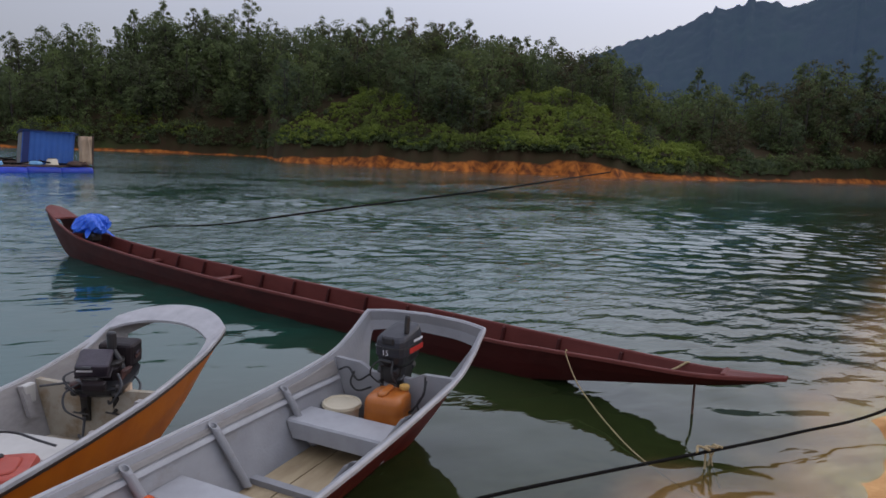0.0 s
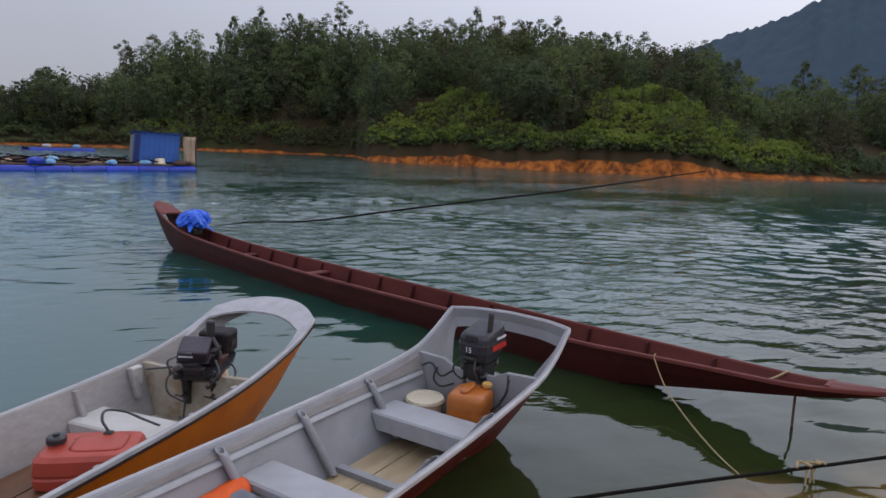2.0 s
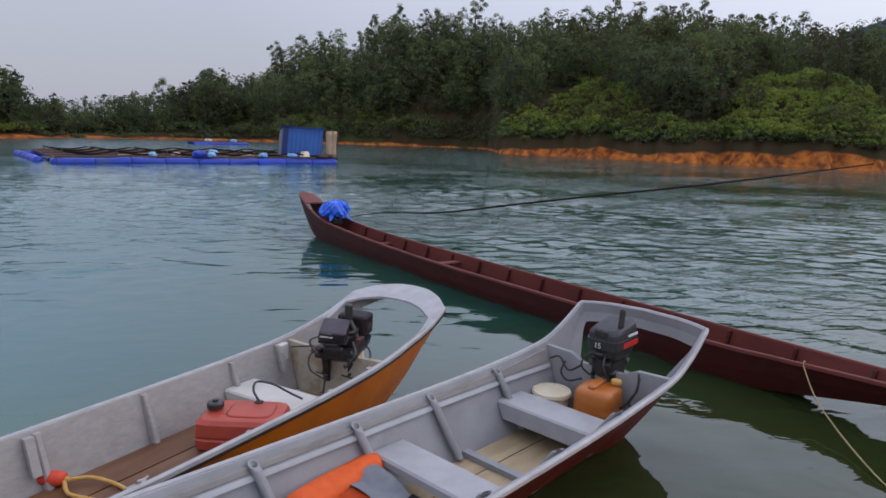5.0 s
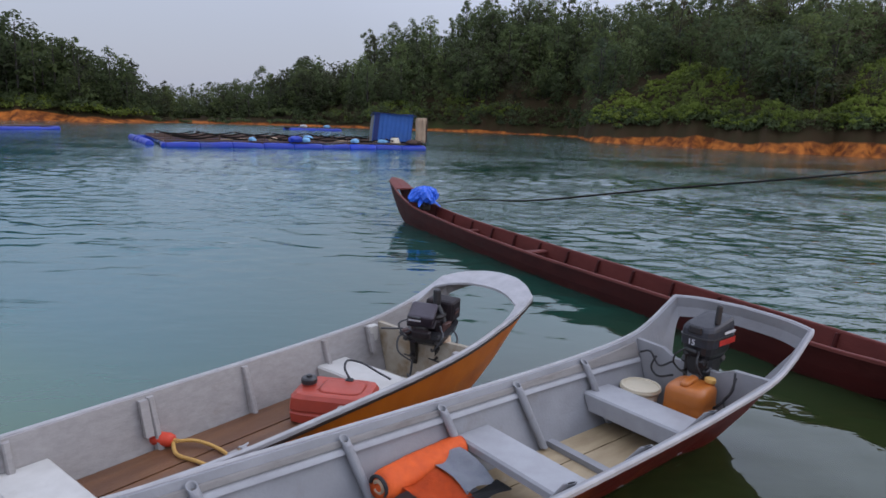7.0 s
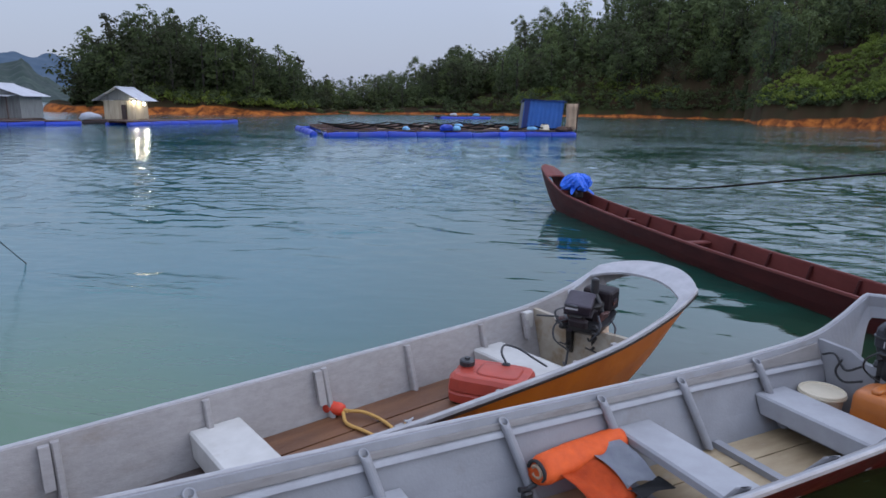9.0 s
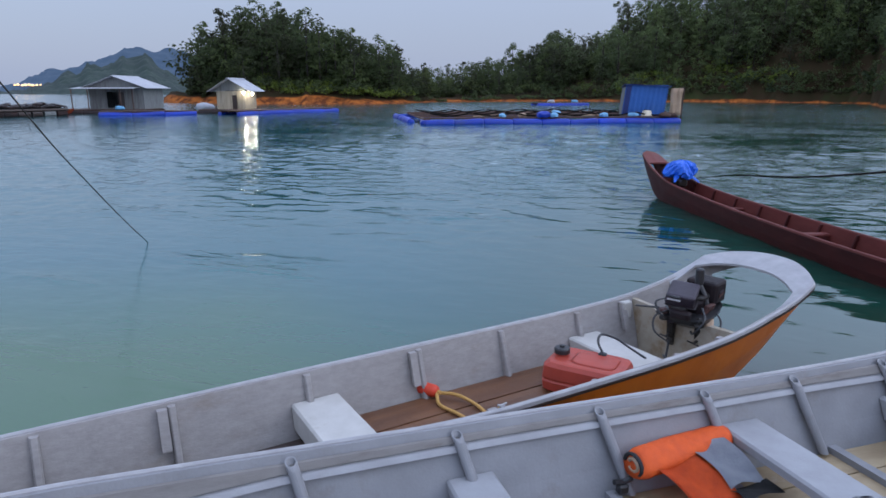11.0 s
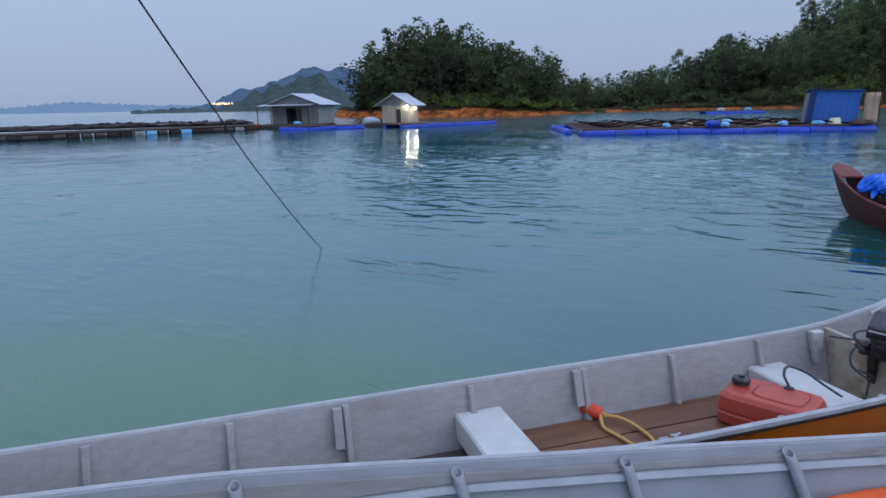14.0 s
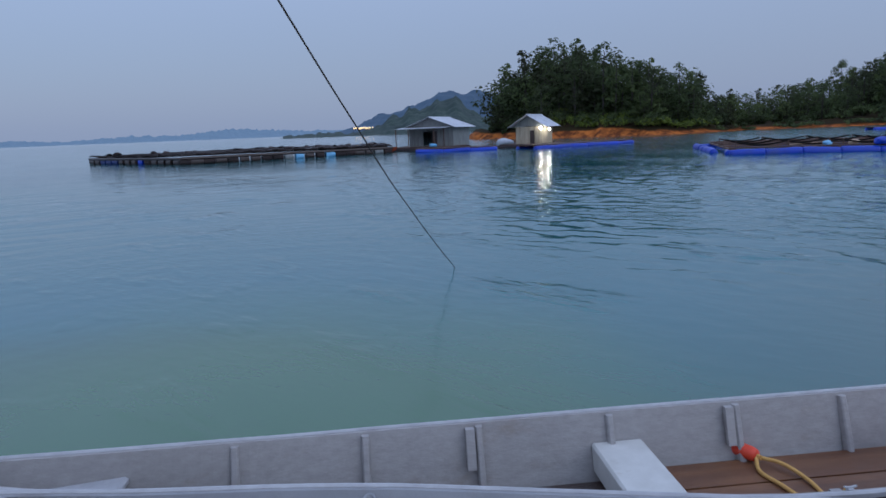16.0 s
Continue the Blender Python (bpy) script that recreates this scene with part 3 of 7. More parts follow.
def wind(x, y, lull=1.0):
    """How far the breeze reaches: open water is ruffled, the lee by the moored boats lies calm."""
    lee = 0.861 * x + 0.509 * y - 6.15
    r = np.hypot(x, y)
    patch = smooth01((np.sin(x * 0.21 + 1.3 * np.sin(y * 0.13) + 0.5) * np.sin(y * 0.33 + 1.1 * np.sin(x * 0.17)) - 0.05) / 0.6)
    calm = 0.19 + 0.40 * smooth01((x + 0.6) / 2.2) * smooth01((14 - r) / 6) * (0.6 + 0.4 * smooth01((r - 5) / 4)) + smooth01((r - 8) / 14) * (0.72 + 0.3 * patch)
    open_side = smooth01((lee + 0.4) / 4.0) * (0.55 + 0.45 * np.sin(x * 0.31 + y * 0.12) * np.sin(y * 0.23 - x * 0.1))
    az = np.degrees(np.arctan2(x, y))
    shelter = np.interp(az, [30, 47], [1.0, 0.12]) * np.interp(r, [50, 85], [1.0, 0.6])  # the east slope keeps the wind off
    lull = lull + (1.15 - lull) * smooth01((r - 8) / 9)
    draught = 0.6 * smooth01((r - 5.5) / 5) * np.interp(az, [-50, -41, -8, 2], [0, 1, 1, 0]) * (0.55 + 0.45 * np.sin(x * 0.9 + y * 0.5) * np.sin(y * 0.7 - x * 0.4))  # out of the inlet
    return np.maximum(np.maximum(open_side * shelter, draught), calm * 0.7 * np.where(x > -0.6, 1.0, lull))


def ripples(x, y):
    """Wavelets running down the cove, long-crested, fading out where the sheet is too coarse to carry them."""
    rng = np.random.default_rng(77)
    r = np.hypot(x, y)
    grain = np.maximum(0.08, 0.0058 * r)
    h = 0 * x
    full = wind(x, y)
    strong = wind(x, y, 0.45)
    for i in range(34):
        length = 0.29 * (1.045 ** i)
        t = radians(rng.normal(24, 42))
        slope = 0.046 * rng.uniform(0.6, 1.3) * (1.2 if length < 0.6 else 0.9 if length < 0.9 else 0.45)
        k = 2 * math.pi / length
        keep = smooth01((length / grain - 3.0) / 2.0)
        bend = 0.5 * np.sin(x * 0.37 * rng.uniform(0.7, 1.4) + rng.uniform(0, 6)) + 0.5 * np.sin(y * 0.29 + rng.uniform(0, 6))
        h = h + keep * (strong if length > 0.75 else full) * slope / k * np.sin(k * (x * math.sin(t) + y * math.cos(t)) + bend * 2.2 + rng.uniform(0, 6.28))
    return h


wr = np.concatenate([np.linspace(0.02, 2.4, 14), np.arange(2.5, 19, 0.08), np.geomspace(19.1, 150, 355), np.geomspace(153, 4200, 36)])
wx, wy, wq = polar_sheet(wr, np.concatenate([np.linspace(-180, -56, 50), np.arange(-55.6, 68, 0.4), np.linspace(68, 180, 46)]))
water = fast_mesh("water", np.stack([wx, wy, ripples(wx, wy)], 1), wq, WATER)
water.data.polygons.foreach_set("use_smooth", [True] * len(water.data.polygons))
depth_layer = water.data.attributes.new("depth", "FLOAT", "POINT")
depth_layer.data.foreach_set("value", np.maximum(-land(wx, wy), 0).astype(np.float32))
tagged(water, "teal green lake water with small wind ripples", "water", kind="structure")


# ---------- far slopes that close the view
def blurred(rng, m, n, times):
    """Smooth random lumps, about -1 to 1."""
    f = rng.normal(0, 1, (m, n))
    for _ in range(times):
        f = (f + np.roll(f, 1, 0) + np.roll(f, -1, 0)) / 3
        f = (f + np.roll(f, 1, 1) + np.roll(f, -1, 1)) / 3
    return f / (f.std() * 2)


def far_ridge(name, az, el, radius, material, label, rough, seed, base=-2.0, cell=5.5, trees=0.0):
    """A wooded slope: tree-sized bumps over broad spurs and gullies."""
    rng = np.random.default_rng(seed)
    a = np.arange(az[0], az[-1], math.degrees(cell / radius))
    n, m = len(a), 30 if cell > 4 else 64
    top = 2.05 + radius * np.tan(np.radians(np.interp(a, az, el)))
    stand = np.convolve(rng.uniform(0, 1, n) ** 2.5, [0.5, 1.0, 0.7], "same") * (0.4 + 0.6 * np.sin(a * 3.7 + 2 * np.sin(a * 1.3)) ** 2)
    top = top + trees * stand  # single trees on the skyline
    s = np.linspace(0, 1, m)[:, None]
    fine, mid = blurred(rng, m, n, 1) * 3.2, blurred(rng, m, n, 5) * 1.2
    spur = sum(w * np.sin(a[None, :] * f + s * g + p) for w, f, g, p in ((1.0, 1.1, 3.0, 0.4), (0.7, 2.3, -4.0, 2.0), (0.4, 5.1, 6.0, 1.0)))
    r = radius * (0.80 + 0.20 * s) + spur * radius * 0.0015 + fine * rough * 0.3
    z = base + (top - base)[None, :] * s ** 0.8 + (fine * 0.6 + mid * 0.7) * rough * np.minimum(1, (top - base) / 15)[None, :] * np.minimum(1, s * 4)
    v = np.stack([r * np.sin(np.radians(a)), r * np.cos(np.radians(a)), z], -1).reshape(-1, 3)
    i, j = np.meshgrid(np.arange(m - 1), np.arange(n - 1), indexing="ij")
    q = np.stack([i * n + j, i * n + j + 1, (i + 1) * n + j + 1, (i + 1) * n + j], -1).reshape(-1, 4)
    ob = fast_mesh(name, v, q, material)
    ob.data.polygons.foreach_set("use_smooth", [True] * len(ob.data.polygons))
    return tagged(ob, label, "backdrop", kind="structure")


# haze as bluish emission over the foliage, stronger on the farther slopes
HAZE_NEAR = distance("hazed_woods_near", (0.022, 0.036, 0.020), (0.14, 0.25, 0.38), 0.085)
HAZE_MID = distance("hazed_woods_mid", (0.014, 0.020, 0.020), (0.11, 0.22, 0.46), 0.34)
HAZE_FAR = distance("hazed_woods_far", (0.02, 0.035, 0.04), (0.24, 0.36, 0.58), 0.62)
HAZE_MOUNTAIN = distance("hazed_woods_mountain", (0.010, 0.022, 0.008), (0.085, 0.155, 0.34), 0.30)
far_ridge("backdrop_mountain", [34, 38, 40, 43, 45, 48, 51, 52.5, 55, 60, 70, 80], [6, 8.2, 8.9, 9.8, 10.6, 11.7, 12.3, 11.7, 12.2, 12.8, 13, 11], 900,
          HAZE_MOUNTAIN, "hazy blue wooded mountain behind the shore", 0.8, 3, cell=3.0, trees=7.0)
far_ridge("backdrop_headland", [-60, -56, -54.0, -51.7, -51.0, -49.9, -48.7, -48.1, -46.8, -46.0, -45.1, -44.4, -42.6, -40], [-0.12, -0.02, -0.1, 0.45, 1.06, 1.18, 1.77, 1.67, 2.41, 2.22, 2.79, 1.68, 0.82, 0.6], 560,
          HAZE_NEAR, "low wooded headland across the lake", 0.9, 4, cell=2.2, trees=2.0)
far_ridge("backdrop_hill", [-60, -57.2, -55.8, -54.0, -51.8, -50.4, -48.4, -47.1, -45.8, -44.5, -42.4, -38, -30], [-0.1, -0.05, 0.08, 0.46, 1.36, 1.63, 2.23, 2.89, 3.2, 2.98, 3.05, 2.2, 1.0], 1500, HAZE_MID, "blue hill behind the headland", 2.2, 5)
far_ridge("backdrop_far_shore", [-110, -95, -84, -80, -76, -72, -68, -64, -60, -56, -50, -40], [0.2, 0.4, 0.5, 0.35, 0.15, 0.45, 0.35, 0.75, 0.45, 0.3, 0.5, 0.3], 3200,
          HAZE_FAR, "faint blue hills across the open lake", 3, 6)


# ---------- trees: tapered trunk and limbs, crown of many small leaf sprays
def tube_arrays(points, radii, sides=5):
    pts = [Vector(p) for p in points]
    v, q = [], []
    for i, p in enumerate(pts):
        d = (pts[min(i + 1, len(pts) - 1)] - pts[max(i - 1, 0)]).normalized()
        u = d.orthogonal().normalized()
        w = d.cross(u)
        for k in range(sides):
            t = 2 * math.pi * k / sides
            v.append(p + (u * math.cos(t) + w * math.sin(t)) * radii[i])
    for i in range(len(pts) - 1):
        for k in range(sides):
            a, b = i * sides + k, i * sides + (k + 1) % sides
            q.append((a, b, b + sides, a + sides))
    return np.array([tuple(p) for p in v]), np.array(q)


def leaf_quads(rng, centres, spread, size, up=0.5):
    """One bent spray of leaves at each centre, facing out of the crown."""
    n = len(centres)
    nrm = rng.normal(size=(n, 3)) * 0.38 + spread
    nrm[:, 2] += up
    nrm /= np.linalg.norm(nrm, axis=1)[:, None] + 1e-9
    t = np.cross(nrm, rng.normal(size=(n, 3)))
    t /= np.linalg.norm(t, axis=1)[:, None] + 1e-9
    b = np.cross(nrm, t)
    s = size * rng.uniform(0.55, 1.35, (n, 1))
    w = rng.uniform(0.35, 0.85, (n, 1))
    v = np.stack([centres - t * s, centres - b * s * w + nrm * s * 0.25, centres + t * s, centres + b * s * w - nrm * s * 0.15], 1).reshape(-1, 3)
    return v, np.arange(n * 4).reshape(-1, 4)


def foliage(rng, centres, radii, tall, count, leaf):
    """Puffs of leaves: sprays all through a ball about each centre, thickest near its skin."""
    n = len(centres)
    d = rng.normal(size=(n * count, 3))
    d /= np.linalg.norm(d, axis=1)[:, None]
    d[:, 2] = np.where(d[:, 2] < -0.45, -d[:, 2], d[:, 2])
    c = np.repeat(centres, count, 0) + d * (rng.uniform(0.1, 1.0, n * count) ** 0.55 * 0.98 * np.repeat(radii, count))[:, None] * np.array([1, 1, tall])
    lv, lq = leaf_quads(rng, c, d, leaf, 0.25)
    return lv, lq, np.repeat(d, 4, 0), np.repeat(np.repeat(np.arange(n), count), 4)


def dome_arrays(seed, height, width, puffs, sprays, leaf, low=0.30, belly=0.62, full=0.40):
    """A canopy tree: trunk, limbs, and puffs of leaves spread through an uneven crown. belly: height of the widest part."""
    rng = np.random.default_rng(seed)
    r0 = 0.013 * height
    tv, tq = tube_arrays([(0, 0, 0), (0.1, 0.05, height * 0.4), (0.0, 0.1, height * 0.85)], [r0, r0 * 0.8, r0 * 0.3], 5)
    av, aq, na = [tv], [tq], len(tv)
    z0, span_z = height * low, height * (1 - low)
    lop = rng.uniform(0, 2 * math.pi, 3)

    def girth(u, t):
        """Half width of the crown at share u of its height, towards angle t."""
        g = np.where(u < belly, 0.5 + 0.5 * np.sin(np.clip(u / belly, 0, 1) * math.pi / 2), np.sqrt(np.clip(1 - ((u - belly) / (1 - belly)) ** 2, 0.0, 1)))
        return width * g * (1 + 0.22 * np.sin(2 * t + lop[0] + 3 * u) + 0.16 * np.sin(3 * t + lop[1] - 5 * u))
    u = (np.arange(puffs) + rng.uniform(0, 1, puffs)) / puffs
    t = np.arange(puffs) * 2.4 + rng.normal(0, 0.5, puffs)
    rad = width * full * rng.uniform(0.65, 1.25, puffs)
    reach = np.maximum(girth(u, t) * rng.uniform(0.75, 1.0, puffs) - rad * 0.7, 0)
    cs = np.stack([reach * np.cos(t), reach * np.sin(t), z0 + span_z * (0.06 + 0.86 * u)], 1)
    for c in cs[::2]:
        lv, lq = tube_arrays([(0, 0, c[2] * 0.78), c], [r0 * 0.35, r0 * 0.1], 3)
        av.append(lv)
        aq.append(lq + na)
        na += len(lv)
    bv, bq, puff, _ = foliage(rng, cs, rad, 0.9, sprays, leaf)
    dome = (bv - np.array([0, 0, z0 + span_z * 0.35])) / np.array([width, width, span_z * 0.6])
    dome /= np.linalg.norm(dome, axis=1)[:, None] + 1e-9
    nrm = dome * 1.0 + puff * 0.45 + np.array([0, 0, 0.25])
    return np.concatenate(av), np.concatenate(aq), bv, bq, nrm / np.linalg.norm(nrm, axis=1)[:, None]


KINDS = [dome_arrays(11, 9, 3.7, 15, 36, 0.25, 0.0), dome_arrays(12, 7.5, 3.9, 15, 36, 0.25, 0.0, 0.6), dome_arrays(13, 9.8, 3.2, 15, 36, 0.23, 0.02, 0.62), dome_arrays(14, 6.5, 3.2, 12, 36, 0.24, 0.0), dome_arrays(15, 8.5, 4.3, 16, 36, 0.26, 0.02, 0.66),
         dome_arrays(16, 5.5, 2.9, 11, 36, 0.23, 0.0), dome_arrays(17, 10.6, 2.9, 15, 36, 0.23, 0.05, 0.58), dome_arrays(18, 4.2, 2.2, 9, 36, 0.21, 0.0), dome_arrays(19, 11, 2.4, 15, 36, 0.22, 0.02, 0.45)]
EMERGENT = [dome_arrays(21, 12.6, 2.5, 16, 110, 0.15, 0.36, full=0.38), dome_arrays(22, 12.0, 3.0, 16, 110, 0.15, 0.44, 0.58, 0.34), dome_arrays(23, 11.6, 2.2, 16, 110, 0.15, 0.26, 0.55, 0.38)]


def tinted(ob, values):
    """Gives each vertex the shade of the plant it belongs to."""
    ob.data.attributes.new("tint", "FLOAT", "POINT").data.foreach_set("value", np.asarray(values, np.float32))
    return ob


def scatter_wood(name, kinds, places, material, label, seed):
    """Many trees nobody could count, as one stretch of woodland."""
    rng = np.random.default_rng(seed)
    av, aq, bv, bq, shade, face, na, nb = [], [], [], [], [], [], 0, 0
    for x, y, s in places:
        tv, tq, lv, lq, ln = kinds[rng.integers(len(kinds))]
        t = rng.uniform(0, 2 * math.pi)
        rot = np.array([[math.cos(t), -math.sin(t), 0], [math.sin(t), math.cos(t), 0], [0, 0, 1]])
        sc = s * np.array([rng.uniform(0.85, 1.25), rng.uniform(0.85, 1.25), 1])
        base = np.array([x, y, float(land(x, y)) - 0.2])
        av.append((tv * sc) @ rot.T + base)
        aq.append(tq + na)
        na += len(tv)
        bv.append((lv * sc) @ rot.T + base)
        bq.append(lq + nb)
        nb += len(lv)
        face.append(ln @ rot.T)
        shade.append(np.full(len(lv), rng.uniform()))
    root = thing(name, Matrix(), label, "forest", kind="stuff")
    fast_mesh("trunks", np.concatenate(av), np.concatenate(aq), BARK, root)
    tinted(fast_mesh("crowns", np.concatenate(bv), np.concatenate(bq), material, root, np.concatenate(face)), np.concatenate(shade))
    return root


def spots(seed, n, a0, a1, k0, k1, keep, grow=1.0):
    """Places on a slope between azimuths a0 and a1, from share k0 to k1 of the way from waterline to ridge."""
    rng = np.random.default_rng(seed)
    out = []
    while len(out) < n:
        a, k = rng.uniform(a0, a1), rng.uniform(k0, k1)
        d = float(shore_r(a))
        r = d + 4 + k * (float(ridge(a)[0]) - d)
        if keep(a, k):
            out.append((r * math.sin(radians(a)), r * math.cos(radians(a)), rng))
    # low second growth round the head of the inlet
    low = lambda x, y: float(np.interp(math.degrees(math.atan2(x, y)), [-34, -31, -27, -22.5, -19, -15, -12], [1.06, 0.98, 0.82, 0.64, 0.74, 0.88, 1]))
    return [(x, y, grow * g.uniform(0.42, 1.02) * low(x, y)) for x, y, g in out]


def clearing(a, k):
    """The open scrub slope above the clay bank."""
    top = (1 + 0.22 * np.sin(a * 1.9) * np.sin(a * 0.83 + 1)) * np.interp(a, [11.5, 14, 18, 21, 22.5, 24, 30, 31.5, 33, 36, 40, 43, 47, 50], [0, 0.14, 0.28, 0.36, 0.30, 0.09, 0.09, 0.30, 0.50, 0.48, 0.40, 0.34, 0.22, 0])
    return k < top


scatter_wood("forest_back_hill", KINDS, spots(6, 400, -13, 12.5, 0.05, 1.06, lambda a, k: True), LEAF_HAZED, "green rainforest on the hill behind the inlet", 36)
scatter_wood("forest_hill", KINDS, spots(1, 500, 11.5, 41, 0.08, 1.06, lambda a, k: not clearing(a, k)), LEAF_DARK, "dense dark green rainforest on the steep hill", 31)
scatter_wood("forest_east_slope", KINDS, spots(2, 300, 40, 72, 0.02, 1.05, lambda a, k: not clearing(a, k)), LEAF_DARK, "dark forest on the slope beside the cove", 32)
scatter_wood("forest_point", KINDS, spots(3, 230, -41.4, -25, 0.0, 1.15, lambda a, k: True, 1.20), LEAF_MID, "green trees covering the wooded point", 33)
scatter_wood("saplings_clearing", KINDS, [(x, y, s * 0.55) for x, y, s in spots(5, 34, 13, 48, 0.04, 0.5, clearing)], LEAF_DARK, "small dark trees standing in the cleared slope", 35)
scatter_wood("forest_inlet", KINDS, spots(4, 270, -27, -11, 0.05, 1.1, lambda a, k: True, 1.10), LEAF_MID, "green forest round the back of the inlet", 34)


def scrub(name, seed, n, a0, a1, k0, k1, keep, size, height, material, label, count=22, leaf=0.15, setback=1.6, gap=0.0):
    """Low bushes: many small leaf masses with sprays, size apart in height and breadth."""
    rng = np.random.default_rng(seed)
    a, k = rng.uniform(a0, a1, n), rng.uniform(k0, k1, n)
    ok = np.array([keep(p, q) for p, q in zip(a, k)])
    a, k = a[ok], k[ok]
    d = shore_r(a)
    r = d + setback + k * (ridge(a)[0] - d)
    x, y = r * np.sin(np.radians(a)), r * np.cos(np.radians(a))
    mound = 0.5 + 0.5 * np.sin(x * 0.55 + 2 * np.sin(y * 0.31)) * np.sin(y * 0.5 + 1.5 * np.sin(x * 0.27))
    ok = mound > gap * rng.uniform(0.6, 1.2, len(x))  # hollows stay bare and dark
    x, y, mound = x[ok], y[ok], mound[ok]
    rad = size * rng.uniform(0.5, 1.2, len(x)) * (0.6 + 0.7 * mound)
    z = land(x, y) + height * (0.75 * mound ** 0.7 + rng.uniform(0.0, 0.22, len(x)))
    v, q, face, plant = foliage(rng, np.stack([x, y, z], 1), rad, 0.8, count, leaf)
    patch = 0.5 + 0.3 * np.sin(x * 0.31 + 1.4 * np.sin(y * 0.23)) + rng.normal(0, 0.14, len(x))
    face = face * 0.7 + np.array([0, 0, 0.6])
    return tagged(tinted(fast_mesh(name, v, q, material, None, face / np.linalg.norm(face, axis=1)[:, None]), np.clip(patch, 0, 1)[plant]), label, "shrubs", kind="stuff")


scrub("scrub_clearing", 41, 5600, 11, 50, 0.0, 0.54, clearing, 0.55, 1.7, LEAF_LIGHT, "bright green ferns and scrub on the cleared slope", 26, 0.15, 1.9)
scrub("undergrowth_foot", 48, 1500, -13, 72, 0.0, 0.10, lambda a, k: not clearing(a, k), 0.9, 1.4, LEAF_DARK, "dark undergrowth at the foot of the forest", 26, 0.15, 1.2)
scrub("undergrowth_hill", 42, 1300, -13, 72, 0.0, 0.95, lambda a, k: not clearing(a, k), 1.2, 2.2, LEAF_DARK, "dark undergrowth below the forest trees", 30, 0.2)
scrub("undergrowth_point", 43, 900, -42.4, -11, 0.0, 0.8, lambda a, k: True, 1.0, 2.0, LEAF_MID, "green bushes along the wooded point", 30, 0.2)
scrub("shore_scrub", 44, 420, -37, -24, 0.0, 0.3, lambda a, k: k < 0.24, 0.8, 1.4, LEAF_LIGHT, "light green bushes above the clay bank")
scrub("inlet_scrub", 45, 420, -10, 6, 0.0, 0.25, lambda a, k: k < 0.14 + 0.08 * math.sin(a), 0.8, 1.6, LEAF_LIGHT, "light green bushes beside the inlet")
scrub("bank_scrub", 46, 2300, 11, 72, 0.0, 0.06, lambda a, k: True, 0.62, 0.75, LEAF_DARK, "dark bushes along the top of the clay bank", 26, 0.13, 1.9)


# bushes hanging low over the waterline where the clay is hidden
scrub("waterside_scrub", 47, 1500, -24, 72, 0.0, 0.03, lambda a, k: (42.5 < a < 54) or (5.5 < a < 11.8) or (-7 < a < -1.5) or (-24 < a < 11 and math.sin(a * 1.3) + 0.6 * math.sin(a * 2.9 + 1) > -0.5), 0.55, 0.7, LEAF_DARK, "dark bushes hanging over the waterline", 26, 0.13, 0.7)


def tree_thing(kind_arrays, x, y, s, material, label):
    root = thing("tree", pose(x, y, float(land(x, y)) - 0.2, 0, 0, (x * 37 + y * 11) % 360) @ Matrix.Diagonal((s, s, s, 1)), label, "tree", "trees on the skyline")
    tv, tq, lv, lq, ln = kind_arrays
    fast_mesh("trunk", tv, tq, BARK, root)
    tinted(fast_mesh("crown", lv, lq, material, root, ln), np.full(len(lv), 0.3))
    return root


# trees that stand clear of the canopy: azimuth, share of the way to the ridge, kind, scale
first = {}
for a, k, i, s in [(-37.4, 0.75, 0, 0.80), (-36.0, 0.8, 1, 0.85), (-32.3, 0.8, 2, 0.80), (-15.6, 0.95, 1, 0.95), (-12.6, 0.95, 2, 0.9), (-6.8, 0.95, 0, 0.95),
                   (-4.9, 0.95, 1, 0.95), (1.3, 1.0, 2, 0.95), (3.3, 1.0, 2, 1.0), (6.4, 1.0, 1, 0.85), (9.7, 1.0, 0, 1.1), (15.6, 1.0, 0, 0.9), (18.8, 1.0, 1, 0.95), (21.1, 1.0, 2, 1.1),
                   (24.6, 0.95, 1, 0.85), (27.9, 0.9, 2, 0.95), (32.9, 0.85, 2, 0.9), (35.0, 0.95, 0, 0.9), (39.6, 0.9, 0, 0.85), (42.1, 0.7, 2, 0.9), (46.8, 0.7, 2, 0.95), (50.4, 0.75, 1, 0.85), (54.2, 0.75, 2, 0.9), (58.3, 0.8, 0, 0.9),
                   (19.5, 0.30, 2, 0.62), (33.5, 0.34, 2, 0.62), (37.5, 0.30, 2, 0.66), (26.3, 0.28, 2, 0.7)]:
    d = float(shore_r(a))
    r = d + 4 + k * (float(ridge(a)[0]) - d)
    x, y = r * math.sin(radians(a)), r * math.cos(radians(a))
    if i not in first:
        first[i] = tree_thing(EMERGENT[i], x, y, s, LEAF_DARK, ("tall thin tree with a sparse tufted crown", "tall tree with a flat open crown", "slender tree with a narrow dark crown")[i])
    else:
        copy_thing(first[i], pose(x, y, float(land(x, y)) - 0.2, 0, 0, (x * 37 + y * 11) % 360)).scale = (s, s, s)


# ---------- mesh builders
def box(sx, sy, sz, centre=(0, 0, 0), bevel=0.0, rot=None, seg=1):
    bm = bmesh.new()
    m = Matrix.Translation(centre) @ (rot.to_4x4() if rot else Matrix()) @ Matrix.Diagonal((sx, sy, sz, 1))
    bmesh.ops.create_cube(bm, size=1, matrix=m)
    if bevel:
        bmesh.ops.bevel(bm, geom=list(bm.edges), offset=bevel, segments=seg, affect="EDGES", profile=0.5)
    return bm


